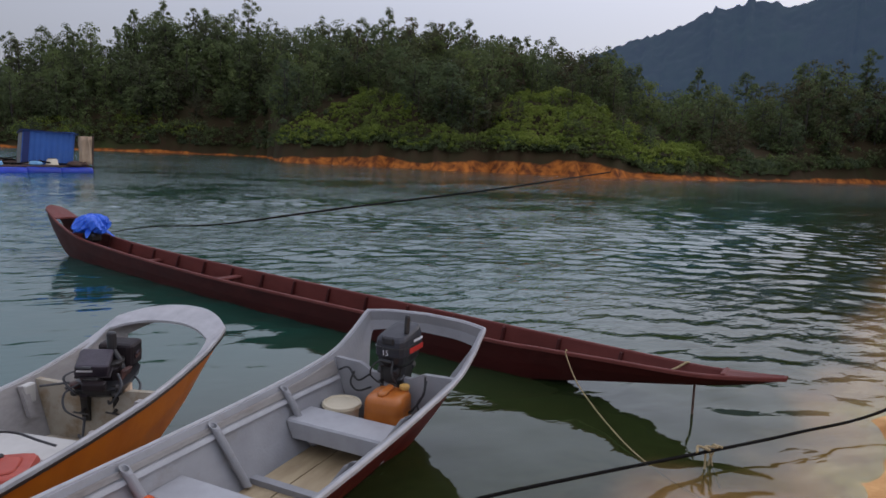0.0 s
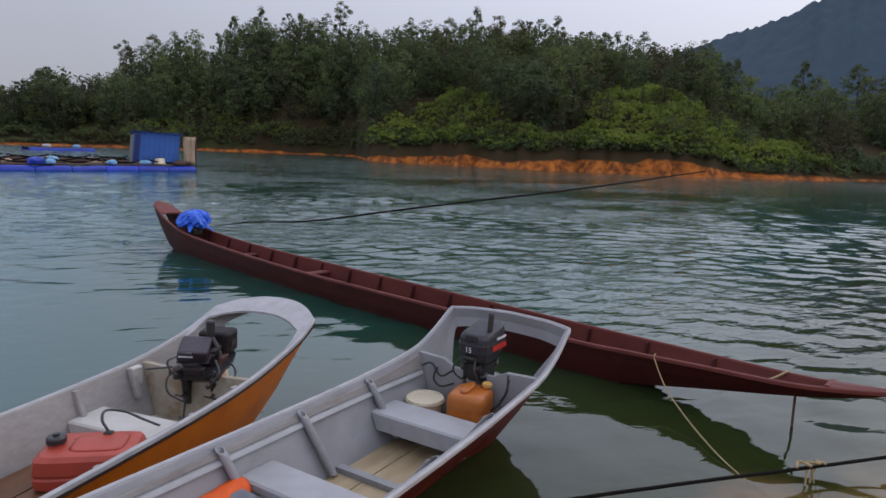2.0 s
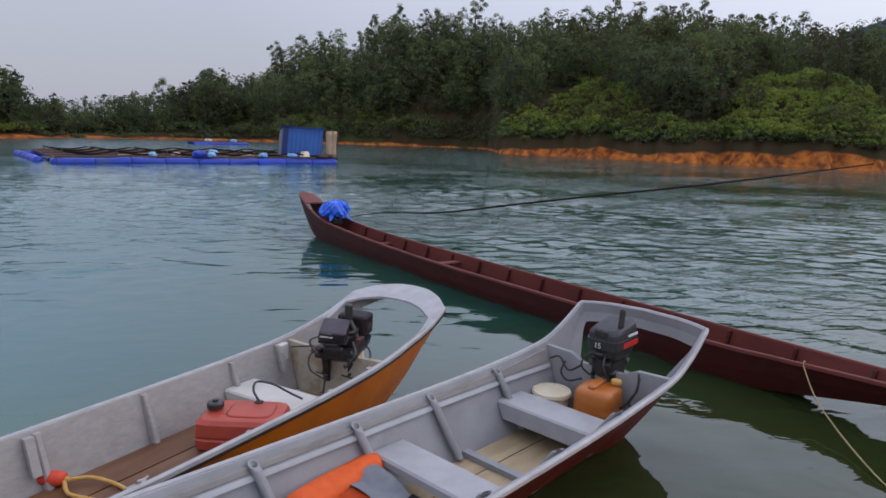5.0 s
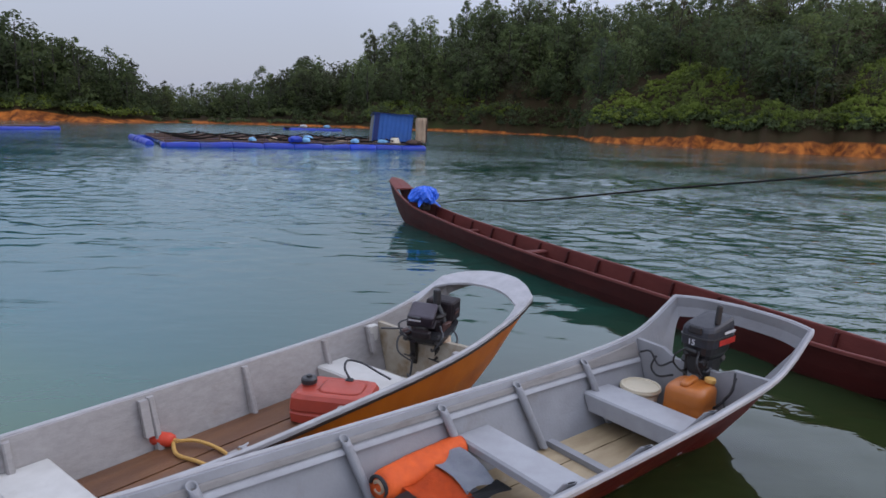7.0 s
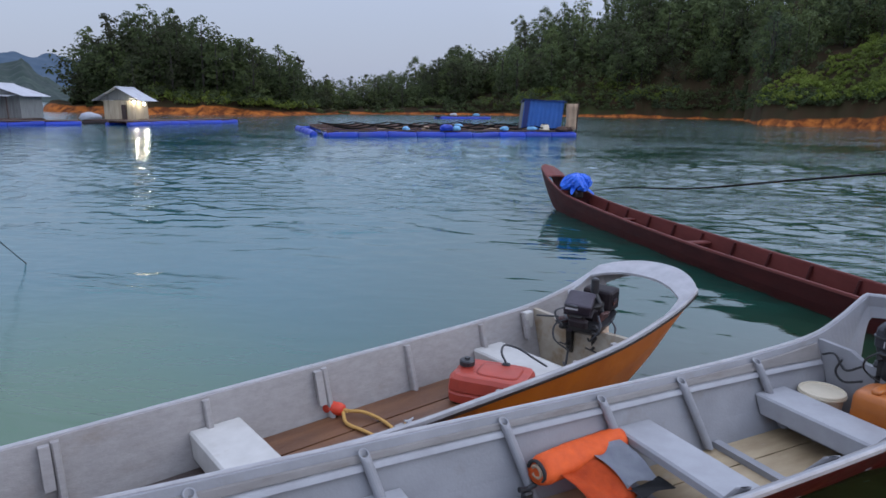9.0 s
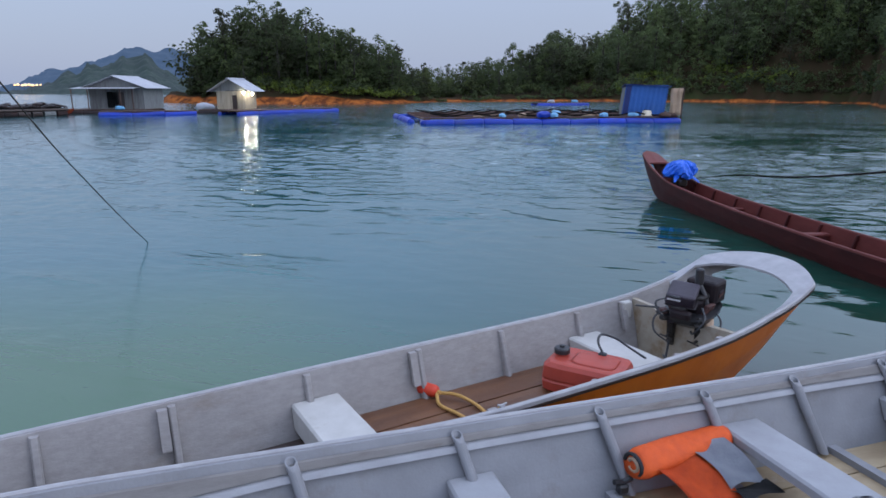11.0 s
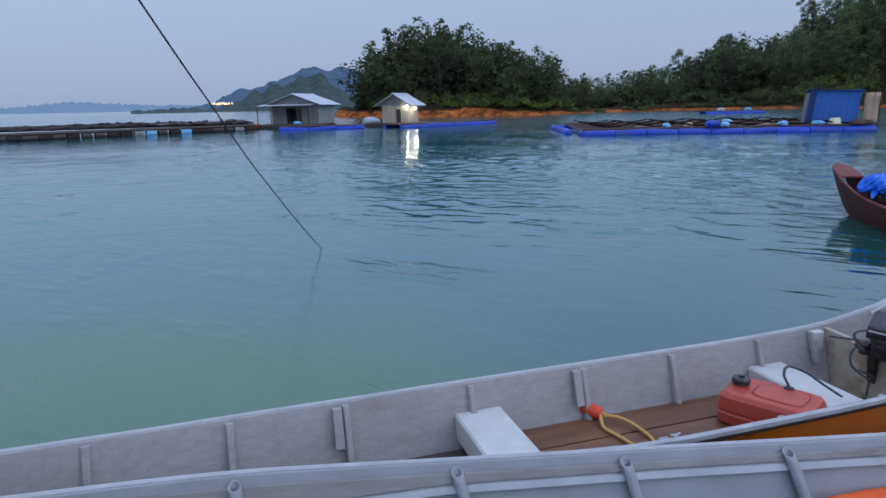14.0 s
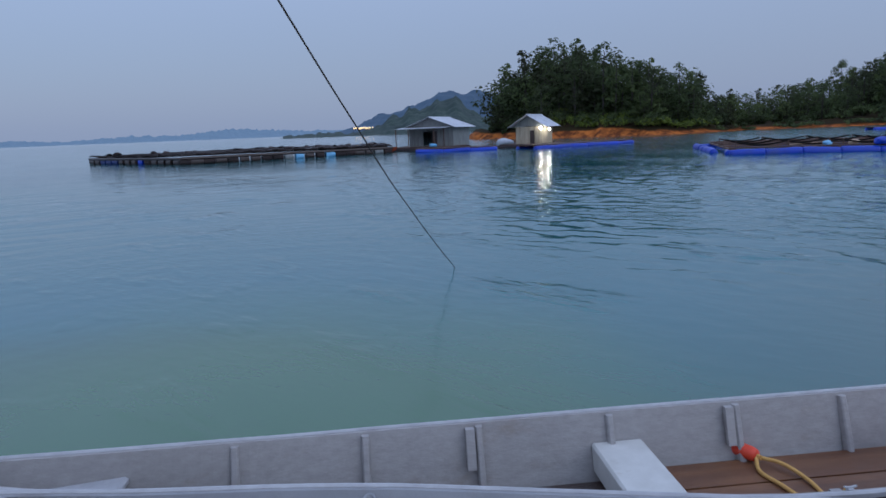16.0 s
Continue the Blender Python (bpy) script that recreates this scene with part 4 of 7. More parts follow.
def loft(rings, cap=True, closed=True):
    """Skin over rings of equally many points."""
    bm = bmesh.new()
    rows = [[bm.verts.new(p) for p in ring] for ring in rings]
    n = len(rings[0])
    for a, b in zip(rows, rows[1:]):
        for k in range(n if closed else n - 1):
            j = (k + 1) % n
            bm.faces.new((a[k], a[j], b[j], b[k]))
    if cap and closed:
        bm.faces.new(rows[0])
        bm.faces.new(list(reversed(rows[-1])))
    return bm


def tube(points, radius, sides=8, taper=None):
    pts = [Vector(p) for p in points]
    rings, u = [], None
    for i, p in enumerate(pts):
        d = (pts[min(i + 1, len(pts) - 1)] - pts[max(i - 1, 0)]).normalized()
        u = d.orthogonal().normalized() if u is None else (u - d * u.dot(d)).normalized()
        w = d.cross(u)
        r = radius if taper is None else radius * taper[i]
        rings.append([p + (u * math.cos(2 * math.pi * k / sides) + w * math.sin(2 * math.pi * k / sides)) * r for k in range(sides)])
    return loft(rings)


def lathe(profile, sides=24, centre=(0, 0, 0)):
    """profile: (radius, z) from bottom to top."""
    c = Vector(centre)
    return loft([[c + Vector((r * math.cos(2 * math.pi * k / sides), r * math.sin(2 * math.pi * k / sides), z)) for k in range(sides)] for r, z in profile])


def catmull(points, n=8):
    p = [Vector(q) for q in points]
    p = [2 * p[0] - p[1], *p, 2 * p[-1] - p[-2]]
    out = []
    for a, b, c, d in zip(p, p[1:], p[2:], p[3:]):
        for k in range(n):
            t = k / n
            out.append(0.5 * ((2 * b) + (c - a) * t + (2 * a - 5 * b + 4 * c - d) * t * t + (3 * b - a - 3 * c + d) * t ** 3))
    return out + [p[-2]]


def rope(name, points, radius, material, label, sag_n=8, parent=None, category="rope"):
    """A laid rope along smooth points, with the twist of its strands."""
    pts = catmull(points, sag_n)
    bm = tube(pts, radius, 8)
    ob = part(name, bm, material, parent, label, smooth=True)
    if parent is None:
        tagged(ob, label, category)
    return ob


class Hull:
    """A plank boat: stations (x, half breadth at the rail, rail height, half breadth at the chine, chine height), x growing towards the stern."""

    def __init__(self, stations, squeeze=((0, 1), (1, 1)), tuck=1.0):
        """squeeze: how far the near side is pressed in where it lies against the next boat, as (x, share)."""
        self.s = np.array(stations, float)
        self.squeeze = squeeze
        self.draw = tuck  # how far the near side draws in towards the chine, before the transom

    def tuck(self, x):
        return float(np.interp(x, [3.6, 4.2, 4.5], [self.draw, 0.5 * (1 + self.draw), 1.0]))

    def near(self, x):
        return float(np.interp(x, [a for a, b in self.squeeze], [b for a, b in self.squeeze]))

    def at(self, x):
        i = int(np.argmax(self.s[:, 0])) + 1
        return [float(np.interp(x, self.s[:i, 0], self.s[:i, c])) for c in range(1, 5)]

    def inner(self, x, z, side, inset=0.03):
        ht, zt, hb, zb = self.at(x)
        k = (z - zb) / (zt - zb)
        hb = hb * self.tuck(x) if side < 0 else hb
        return side * ((hb + (ht - hb) * k) * (self.near(x) if side < 0 else 1) - inset)

    def path(self, n=6):
        """Rail and chine points from the bow along one side, round the stern and back."""
        tops = catmull([(x, ht, zt) for x, ht, zt, hb, zb in self.s], n)
        bots = catmull([(x, hb, zb) for x, ht, zt, hb, zb in self.s], n)
        mirror = lambda v: Vector((v.x, -v.y * self.near(v.x), v.z))
        return tops + [mirror(v) for v in reversed(tops[:-1])], bots + [Vector((v.x, -v.y * self.near(v.x) * self.tuck(v.x), v.z)) for v in reversed(bots[:-1])]


def outward(pts, i):
    d = pts[min(i + 1, len(pts) - 1)] - pts[max(i - 1, 0)]
    d.z = 0
    d.normalize()
    return Vector((-d.y, d.x, 0))


def shell(hull, thick, out_mat, in_mat, parent, label_out, label_in):
    """Outer planking and inner lining as two skins, closed along the rail by the rail cap."""
    tops, bots = hull.path()
    half = len(tops) // 2
    for side, rng in (("far", range(0, half + 1)), ("near", range(half, len(tops)))):
        outer, inner = [], []
        for i in rng:
            o = outward(tops, i)
            t, b = tops[i], bots[i]
            mid = (t + b) / 2
            outer.append([t + o * 0.001, mid + o * (0.012), b, b - o * thick * 0.4, mid - o * (thick * 0.4 - 0.012), t - o * thick * 0.4])
            inner.append([t - o * thick * 0.42, mid - o * (thick * 0.42 - 0.012), b - o * thick * 0.42, b - o * thick, mid - o * (thick - 0.012), t - o * thick])
        part("hull_side", loft(outer), out_mat, parent, label_out, smooth=False)
        part("side_lining", loft(inner), in_mat, parent, label_in, smooth=False)


def bottom(hull, material, parent, x0, x1, thick=0.03):
    rings = []
    for x in np.linspace(x0, x1, 24):
        ht, zt, hb, zb = hull.at(x)
        nb = -hb * hull.near(x) * hull.tuck(x)
        rings.append([(x, nb, zb), (x, hb, zb), (x, hb, zb + thick), (x, nb, zb + thick)])
    return part("bottom", loft(rings), material, parent)


def rail(hull, width, height, material, parent, label):
    """The rail cap all round, rounded on top."""
    tops, bots = hull.path()
    half = len(tops) // 2
    for rng in (range(0, half + 1), range(half, len(tops))):
        rings = []
        for i in rng:
            o, t = outward(tops, i), tops[i]
            a, b = t + o * width * 0.45, t - o * width * 0.55
            z = Vector((0, 0, 1))
            rings.append([a - z * height, a + z * 0.004, a - o * 0.008 + z * 0.012, b + o * 0.008 + z * 0.012, b + z * 0.004, b - z * height])
        part("rail", loft(rings), material, parent, label)


def floor_panel(hull, x0, x1, z, thick, material, parent, name="floor_panel", label="", y0=None, y1=None):
    rings = []
    for x in np.linspace(x0, x1, 6):
        lo = hull.inner(x, z, -1, 0.035)
        lo = lo if y0 is None else max(lo, y0)
        hi = hull.inner(x, z, 1, 0.035) if y1 is None else max(y1, lo + 0.01)
        rings.append([(x, lo, z - thick), (x, hi, z - thick), (x, hi, z), (x, lo, z)])
    return part(name, loft(rings), material, parent, label)


def bench(hull, x0, x1, z, thick, material, parent, label):
    rings = []
    r = 0.012
    for x, dz in ((x0, r), (x0 + r, 0), (x1 - r, 0), (x1, r)):
        a, b = hull.inner(x, z, -1, 0.03), hull.inner(x, z, 1, 0.03)
        c, d = hull.inner(x, z - thick, -1, 0.03), hull.inner(x, z - thick, 1, 0.03)
        rings.append([(x, c, z - thick), (x, d, z - thick), (x, b, z - dz), (x, a, z - dz)])
    return part("bench", loft(rings), material, parent, label)


def rib(hull, x, side, z0, wide, deep, material, parent, lean=0.0):
    """A frame timber up the inside of the planking."""
    rings = []
    zt = hull.at(x)[1]
    for k in np.linspace(0, 1, 5):
        z = z0 + (zt - 0.012 - z0) * k
        xx = x + lean * (1 - k)
        y = abs(hull.inner(xx, z, side, 0.026))
        d = deep * (1.5 - 0.6 * k)
        c = 0.25 * wide
        rings.append([(xx - wide / 2, side * y, z), (xx - wide / 2 + c * 0.3, side * (y - d * 0.8), z), (xx - c, side * (y - d), z), (xx + c, side * (y - d), z), (xx + wide / 2 - c * 0.3, side * (y - d * 0.8), z), (xx + wide / 2, side * y, z)])
    return part("rib", loft(rings), material, parent)


def tube_rib(hull, x, side, z0, r, material, parent, lean=0.0):
    """A painted pipe up the inside of the planking, its open end sawn off just under the rail."""
    zt = hull.at(x)[1] - 0.022
    def ring(z, rad, shear=0.0):
        k = (z - z0) / (zt - z0)
        xx = x + lean * (1 - k)
        y = side * (abs(hull.inner(xx, z, side, 0.026)) - r - 0.004)
        return [(xx + rad * math.cos(t), y + rad * math.sin(t), z - shear * side * math.sin(t) * -rad) for t in [2 * math.pi * i / 14 for i in range(14)]]
    zs = [z0 + (zt - z0) * k for k in (0, 0.2, 0.4, 0.6, 0.8, 0.93)]
    return part("rib", loft([ring(z, r) for z in zs] + [ring(zt, r, 0.5), ring(zt + 0.002, r * 0.93, 0.5), ring(zt, r * 0.76, 0.5), ring(zt - 0.06, r * 0.72), ring(zt - 0.062, r * 0.1)]), material, parent, "grey painted pipe rib with an open end", smooth=False)


def outboard(m, cover, label, decal):
    """A tiller outboard, its clamp on the transom at the origin, the boat's stern towards +x."""
    e = thing("outboard_motor", m, label, "outboard motor", "outboard motors")
    # clamp bracket and swivel
    for y in (-0.085, 0.085):
        part("clamp_bracket", loft([[(-0.045, y - 0.018, 0.06), (-0.045, y + 0.018, 0.06), (-0.045, y + 0.018, -0.16), (-0.045, y - 0.018, -0.16)],
                                    [(-0.02, y - 0.018, 0.085), (-0.02, y + 0.018, 0.085), (-0.03, y + 0.018, -0.2), (-0.03, y - 0.018, -0.2)],
                                    [(0.10, y - 0.018, 0.07), (0.10, y + 0.018, 0.07), (0.09, y + 0.018, -0.18), (0.09, y - 0.018, -0.18)]]), ENGINE_METAL, e)
        screw = part("clamp_screw", tube([(-0.10, y, -0.06), (-0.045, y, -0.06)], 0.011, 8), ENGINE_METAL, e)
        part("screw_handle", tube([(-0.10, y - 0.04, -0.075), (-0.10, y + 0.04, -0.045)], 0.007, 6), ENGINE_METAL, screw)
    part("swivel", tube([(0.10, 0, 0.10), (0.10, 0, -0.26)], 0.042, 12), ENGINE_METAL, e)
    # leg
    part("leg", loft([[(0.10 + a * lx, b * ly, z) for a, b in ((-1, 0), (-0.7, 0.8), (0, 1), (0.7, 0.7), (1, 0), (0.7, -0.7), (0, -1), (-0.7, -0.8))]
                      for z, lx, ly in ((0.12, 0.12, 0.08), (0.0, 0.085, 0.06), (-0.25, 0.075, 0.042), (-0.55, 0.07, 0.03), (-0.66, 0.065, 0.026))]), ENGINE_GREY, e, smooth=True)
    part("anti_cavitation_plate", loft([[(0.02, -0.05, z), (0.02, 0.05, z), (0.24, 0.09, z), (0.30, 0.05, z), (0.30, -0.05, z), (0.24, -0.09, z)] for z in (-0.60, -0.588)]), ENGINE_GREY, e)
    gear = part("gearcase", tube([(-0.04, 0, -0.74), (0.02, 0, -0.74), (0.12, 0, -0.74), (0.22, 0, -0.74), (0.25, 0, -0.74)], 0.045, 12, (0.25, 0.85, 1, 0.8, 0.6)), ENGINE_GREY, e, smooth=True)
    for k in range(3):
        t = 2 * math.pi * k / 3
        part("propeller_blade", loft([[(0.26 + 0.03 * s * q, r * math.cos(t + 0.25 * s), -0.74 + r * math.sin(t + 0.25 * s)) for s in (-1, 1)] + [(0.268 + 0.03 * s * q, r * math.cos(t + 0.25 * s), -0.74 + r * math.sin(t + 0.25 * s)) for s in (1, -1)]
                                      for r, q in ((0.03, 0.6), (0.07, 1.0), (0.11, 0.5))]), ENGINE_METAL, gear)

    def squircle(cx, lx, ly, z, p=4, n=28, tilt=0.0):
        out = []
        for k in range(n):
            t = 2 * math.pi * k / n
            c, s = math.cos(t), math.sin(t)
            q = (abs(c) ** p + abs(s) ** p) ** (-1 / p)
            out.append((cx + lx * c * q, ly * s * q, z + tilt * c * q))
        return out
    part("lower_cowl", loft([squircle(0.10, 0.15, 0.10, 0.07), squircle(0.10, 0.20, 0.135, 0.13), squircle(0.10, 0.21, 0.145, 0.19)]), BLACK_PLASTIC, e, smooth=False)
    if cover:
        cowl = part("cowling", loft([squircle(0.10, 0.20, 0.135, 0.185, 5), squircle(0.10, 0.215, 0.148, 0.195, 6), squircle(0.10, 0.215, 0.148, 0.27, 6), squircle(0.105, 0.21, 0.145, 0.345, 6, tilt=0.02), squircle(0.11, 0.20, 0.138, 0.375, 5, tilt=0.03),
                                     squircle(0.115, 0.18, 0.12, 0.392, 5, tilt=0.03), squircle(0.12, 0.10, 0.07, 0.40, 4, tilt=0.02)]), ENGINE_GREY, e, "dark grey motor cover with a red stripe", smooth=False)
        part("mid_section", loft([squircle(0.08, 0.10, 0.085, -0.16, 4), squircle(0.08, 0.13, 0.11, -0.05, 4), squircle(0.09, 0.15, 0.115, 0.08, 4)]), BLACK_PLASTIC, e, "black bracket housing under the motor")
        part("cover_lip", loft([squircle(0.10, 0.222, 0.154, 0.262, 6), squircle(0.10, 0.224, 0.156, 0.270, 6), squircle(0.10, 0.222, 0.154, 0.278, 6)]), BLACK_PLASTIC, cowl)
        for x, y, z in ((-0.05, 0.09, 0.10), (-0.07, -0.07, 0.06), (0.0, 0.12, 0.02), (0.20, -0.09, 0.05), (0.18, 0.10, 0.08), (-0.03, -0.11, -0.02)):
            part("bracket", box(0.08, 0.05, 0.06, (x, y, z), 0.01, Euler((radians(x * 300), radians(y * 200), radians(z * 250))).to_matrix()), BLACK_PLASTIC, e)
        for pts in (((-0.10, 0.05, 0.17), (-0.16, 0.12, 0.10), (-0.12, 0.16, 0.0), (-0.06, 0.12, -0.08)), ((-0.10, -0.05, 0.16), (-0.17, -0.08, 0.06), (-0.12, -0.12, -0.06), (-0.05, -0.08, -0.12))):
            part("cable", tube(catmull(pts), 0.008, 6), BLACK_PLASTIC, e)
        for s in (-1, 1):
            part("stripe", box(0.26, 0.004, 0.05, (0.16, s * 0.1495, 0.228), 0.0), RED_DECAL, cowl, "red side stripe")
            part("decal", box(0.17, 0.004, 0.022, (0.19, s * 0.1495, 0.305), 0.0), WHITE_DECAL, cowl)
        part("intake", box(0.02, 0.12, 0.07, (-0.112, 0.0, 0.335), 0.012), BLACK_PLASTIC, cowl)
        part("pull_grip", tube([(-0.135, -0.05, 0.16), (-0.135, 0.05, 0.16)], 0.014, 8), BLACK_PLASTIC, cowl)
        if decal:
            txt = bpy.data.curves.new("number", "FONT")
            txt.body, txt.size, txt.extrude, txt.align_x = decal, 0.07, 0.0015, "CENTER"
            txt.materials.append(WHITE_DECAL)
            ob = new("number", txt)
            ob.parent = cowl
            ob.matrix_local = Matrix.Translation((-0.118, 0.02, 0.203)) @ Euler((radians(90), 0, radians(-90))).to_matrix().to_4x4()
    else:
        block = part("engine_block", box(0.20, 0.15, 0.20, (0.12, 0, 0.22), 0.02), ENGINE_OLD, e, "bare grimy engine block")
        part("cylinder_head", box(0.09, 0.13, 0.15, (0.25, 0, 0.25), 0.012), ENGINE_METAL, block)
        for k in range(5):
            part("cooling_fin", box(0.08, 0.15, 0.008, (0.252, 0, 0.195 + 0.026 * k)), ENGINE_METAL, block)
        part("flywheel", lathe([(0.03, 0.31), (0.085, 0.315), (0.09, 0.325), (0.09, 0.34), (0.07, 0.35), (0.03, 0.35), (0.03, 0.37), (0.001, 0.37)], 28, (0.12, 0, 0)), ENGINE_METAL, block)
        tilt = Euler((radians(8), radians(-14), radians(10))).to_matrix()
        cowl = part("recoil_cover", box(0.21, 0.17, 0.14, (0.01, 0.03, 0.39), 0.02, tilt, 2), ENGINE_FADED, block, "faded purple-grey starter cover")
        part("cover_lip", box(0.22, 0.18, 0.02, (0.02, 0.03, 0.325), 0.006, tilt), ENGINE_OLD, cowl)
        part("pull_grip", tube([(-0.11, 0.0, 0.42), (-0.105, 0.08, 0.425)], 0.013, 8), BLACK_PLASTIC, cowl)
        part("decal", box(0.004, 0.08, 0.022, (-0.106, 0.04, 0.385), 0, tilt), WHITE_DECAL, cowl)
        part("carburettor", box(0.08, 0.09, 0.09, (-0.06, 0.02, 0.26), 0.015), ENGINE_METAL, block)
        part("carburettor_bowl", lathe([(0.02, 0.17), (0.034, 0.175), (0.036, 0.215), (0.03, 0.222)], 14, (-0.06, 0.02, 0)), ENGINE_METAL, block)
        part("air_box", box(0.06, 0.12, 0.08, (-0.125, -0.01, 0.25), 0.015, seg=2), ENGINE_OLD, block)
        part("exhaust_cover", box(0.05, 0.05, 0.17, (0.05, 0.10, 0.22), 0.012, Euler((0, radians(12), 0)).to_matrix()), RUSTY, block, "rust-brown exhaust cover")
        part("rusty_plate", box(0.13, 0.03, 0.11, (0.10, -0.095, 0.21), 0.008, Euler((radians(10), radians(18), 0)).to_matrix()), RUSTY, block)
        cover_side = part("half_cover", box(0.17, 0.20, 0.24, (0.27, -0.02, 0.32), 0.03, Euler((0, radians(6), radians(-6))).to_matrix(), 2), ENGINE_OLD, block, "dark cover with a red and white stripe")
        for s in (-1, 1):
            part("stripe", box(0.11, 0.004, 0.03, (0.27, -0.02 + s * 0.101, 0.30)), RUSTY, cover_side, "faded red stripe")
            part("decal", box(0.09, 0.004, 0.02, (0.27, -0.02 + s * 0.101, 0.335)), ENGINE_FADED, cover_side)
        for x, y, z, mat in ((-0.05, 0.12, 0.20, RUSTY), (-0.07, -0.10, 0.16, ENGINE_METAL), (-0.06, 0.07, 0.12, ENGINE_OLD), (0.02, -0.13, 0.12, TAN_TARP), (-0.02, 0.13, 0.10, ENGINE_METAL), (0.06, 0.02, 0.09, RUSTY)):
            part("bracket", box(0.10, 0.05, 0.05, (x, y, z), 0.012, Euler((radians(x * 300), radians(y * 200), radians(z * 150))).to_matrix()), mat, block)
        for y in (-0.12, -0.05, 0.04, 0.13):
            part("bolt", tube([(-0.10, y, 0.18), (-0.10, y * 1.1, 0.215)], 0.012, 8), ENGINE_METAL, block)
        for pts in (((-0.08, 0.08, 0.24), (-0.14, 0.14, 0.18), (-0.20, 0.12, 0.06), (-0.22, 0.02, -0.02)), ((-0.02, -0.10, 0.30), (-0.12, -0.15, 0.24), (-0.16, -0.10, 0.10), (-0.06, -0.05, 0.04)),
                    ((0.02, 0.10, 0.32), (-0.08, 0.16, 0.30), (-0.12, 0.10, 0.18), (-0.05, 0.05, 0.10)), ((0.16, -0.10, 0.20), (0.08, -0.18, 0.12), (-0.04, -0.20, 0.04), (-0.10, -0.24, -0.04))):
            part("cable", tube(catmull(pts), 0.007, 6), BLACK_PLASTIC, block)
        part("gear_lever", tube([(-0.02, 0.16, 0.20), (-0.06, 0.30, 0.19)], 0.010, 6), BLACK_PLASTIC, block)
        part("tilt_arm", tube([(0.02, -0.10, 0.02), (-0.06, -0.20, -0.12)], 0.018, 8), BLACK_PLASTIC, block)
    # tiller folded up
    path, top = ([(-0.02, -0.11, 0.12), (0.03, -0.105, 0.30), (0.05, -0.10, 0.38)], Vector((0.05, -0.10, 0.38))) if cover else ([(0.10, -0.10, 0.14), (0.13, -0.06, 0.34), (0.15, -0.02, 0.44)], Vector((0.15, -0.02, 0.44)))
    tiller = part("tiller", tube(path, 0.020, 10), BLACK_PLASTIC, e, "tiller arm folded upright")
    part("grip", tube([top, top + Vector((0.002, 0, 0.01)), top + Vector((0.02, 0.003, 0.15)), top + Vector((0.022, 0.003, 0.165))], 0.026, 12, (0.8, 1, 1, 0.7)), BLACK_PLASTIC, tiller)
    return e


# ---------- grey open boat, moored nearest to the bank
BOAT_A = pose(-1.37, 1.684, 0, 0, 0, 39.1)
hull_a = Hull([(-2.25, 0.02, 0.71, 0.01, 0.42), (-2.05, 0.08, 0.685, 0.03, 0.20), (-1.76, 0.16, 0.65, 0.06, 0.02), (-1.24, 0.31, 0.60, 0.13, -0.06), (-0.85, 0.41, 0.56, 0.19, -0.09), (-0.6, 0.465, 0.53, 0.22, -0.10), (0.0, 0.53, 0.49, 0.27, -0.11), (1.0, 0.545, 0.48, 0.29, -0.11),
               (2.8, 0.54, 0.48, 0.29, -0.11), (3.6, 0.53, 0.505, 0.28, -0.10), (4.02, 0.52, 0.55, 0.28, -0.05), (4.25, 0.51, 0.635, 0.35, 0.24), (4.43, 0.495, 0.745, 0.44, 0.56), (4.49, 0.488, 0.78, 0.45, 0.63), (4.515, 0.46, 0.785, 0.42, 0.64),
               (4.57, 0.29, 0.795, 0.26, 0.655), (4.60, 0.0, 0.80, 0.0, 0.66)], ((3.6, 1), (4.2, 1.04), (4.49, 1.08)), tuck=0.30)
boat_a = thing("open_boat", BOAT_A, "grey-painted open wooden boat with a dark red hull", "boat", "moored boats")
shell(hull_a, 0.03, RED_HULL, GREY_PAINT, boat_a, "dark red outer planking", "grey-painted inner planking")
bottom(hull_a, RED_HULL, boat_a, -2.1, 4.05)
rail(hull_a, 0.024, 0.016, RAIL_WHITE, boat_a, "pale grey rail")
# floor of stained sheets between low cross timbers
cross = [-0.9, 0.05, 0.80, 1.56, 2.19, 2.97, 3.60]
for x0, x1 in zip([-1.4] + cross, cross + [4.02]):
    mat = PLY if x1 > 1.9 else DARK_WOOD
    for y0, y1 in ((-0.40, -0.135), (-0.125, 0.125), (0.135, 0.40)):
        y0, y1 = max(y0, hull_a.inner(x0, 0.06, -1, 0.035)), min(y1, hull_a.inner(x0, 0.06, 1, 0.035))
        floor_panel(hull_a, x0 + 0.03, x1 - 0.03, 0.06, 0.02, mat, boat_a, label="yellow-stained floor board" if mat is PLY else "dark wet floor board", y0=y0, y1=y1)
for x in cross:
    floor_panel(hull_a, x - 0.028, x + 0.028, 0.095, 0.06, GREY_PAINT, boat_a, "cross_timber")
for x in (-0.88, 0.04, 0.80, 1.557, 2.19, 2.785, 3.42):
    for s in (1, -1):
        tube_rib(hull_a, x, s, 0.08, 0.027, GREY_PAINT, boat_a, 0.10)
for s in (1, -1):
    for zc, w in ((0.395, 0.018),):
        rings = []
        for x in np.linspace(-1.4, 4.0, 36):
            y0, y1 = hull_a.inner(x, zc + w, s, 0.028), hull_a.inner(x, zc - w, s, 0.028)
            rings.append([(x, y0, zc + w), (x, y0 - s * 0.022, zc + w - 0.008), (x, y1 - s * 0.022, zc - w + 0.008), (x, y1, zc - w)])
        part("stringer", loft(rings), BENCH_WHITE, boat_a, "pale grey stringer")
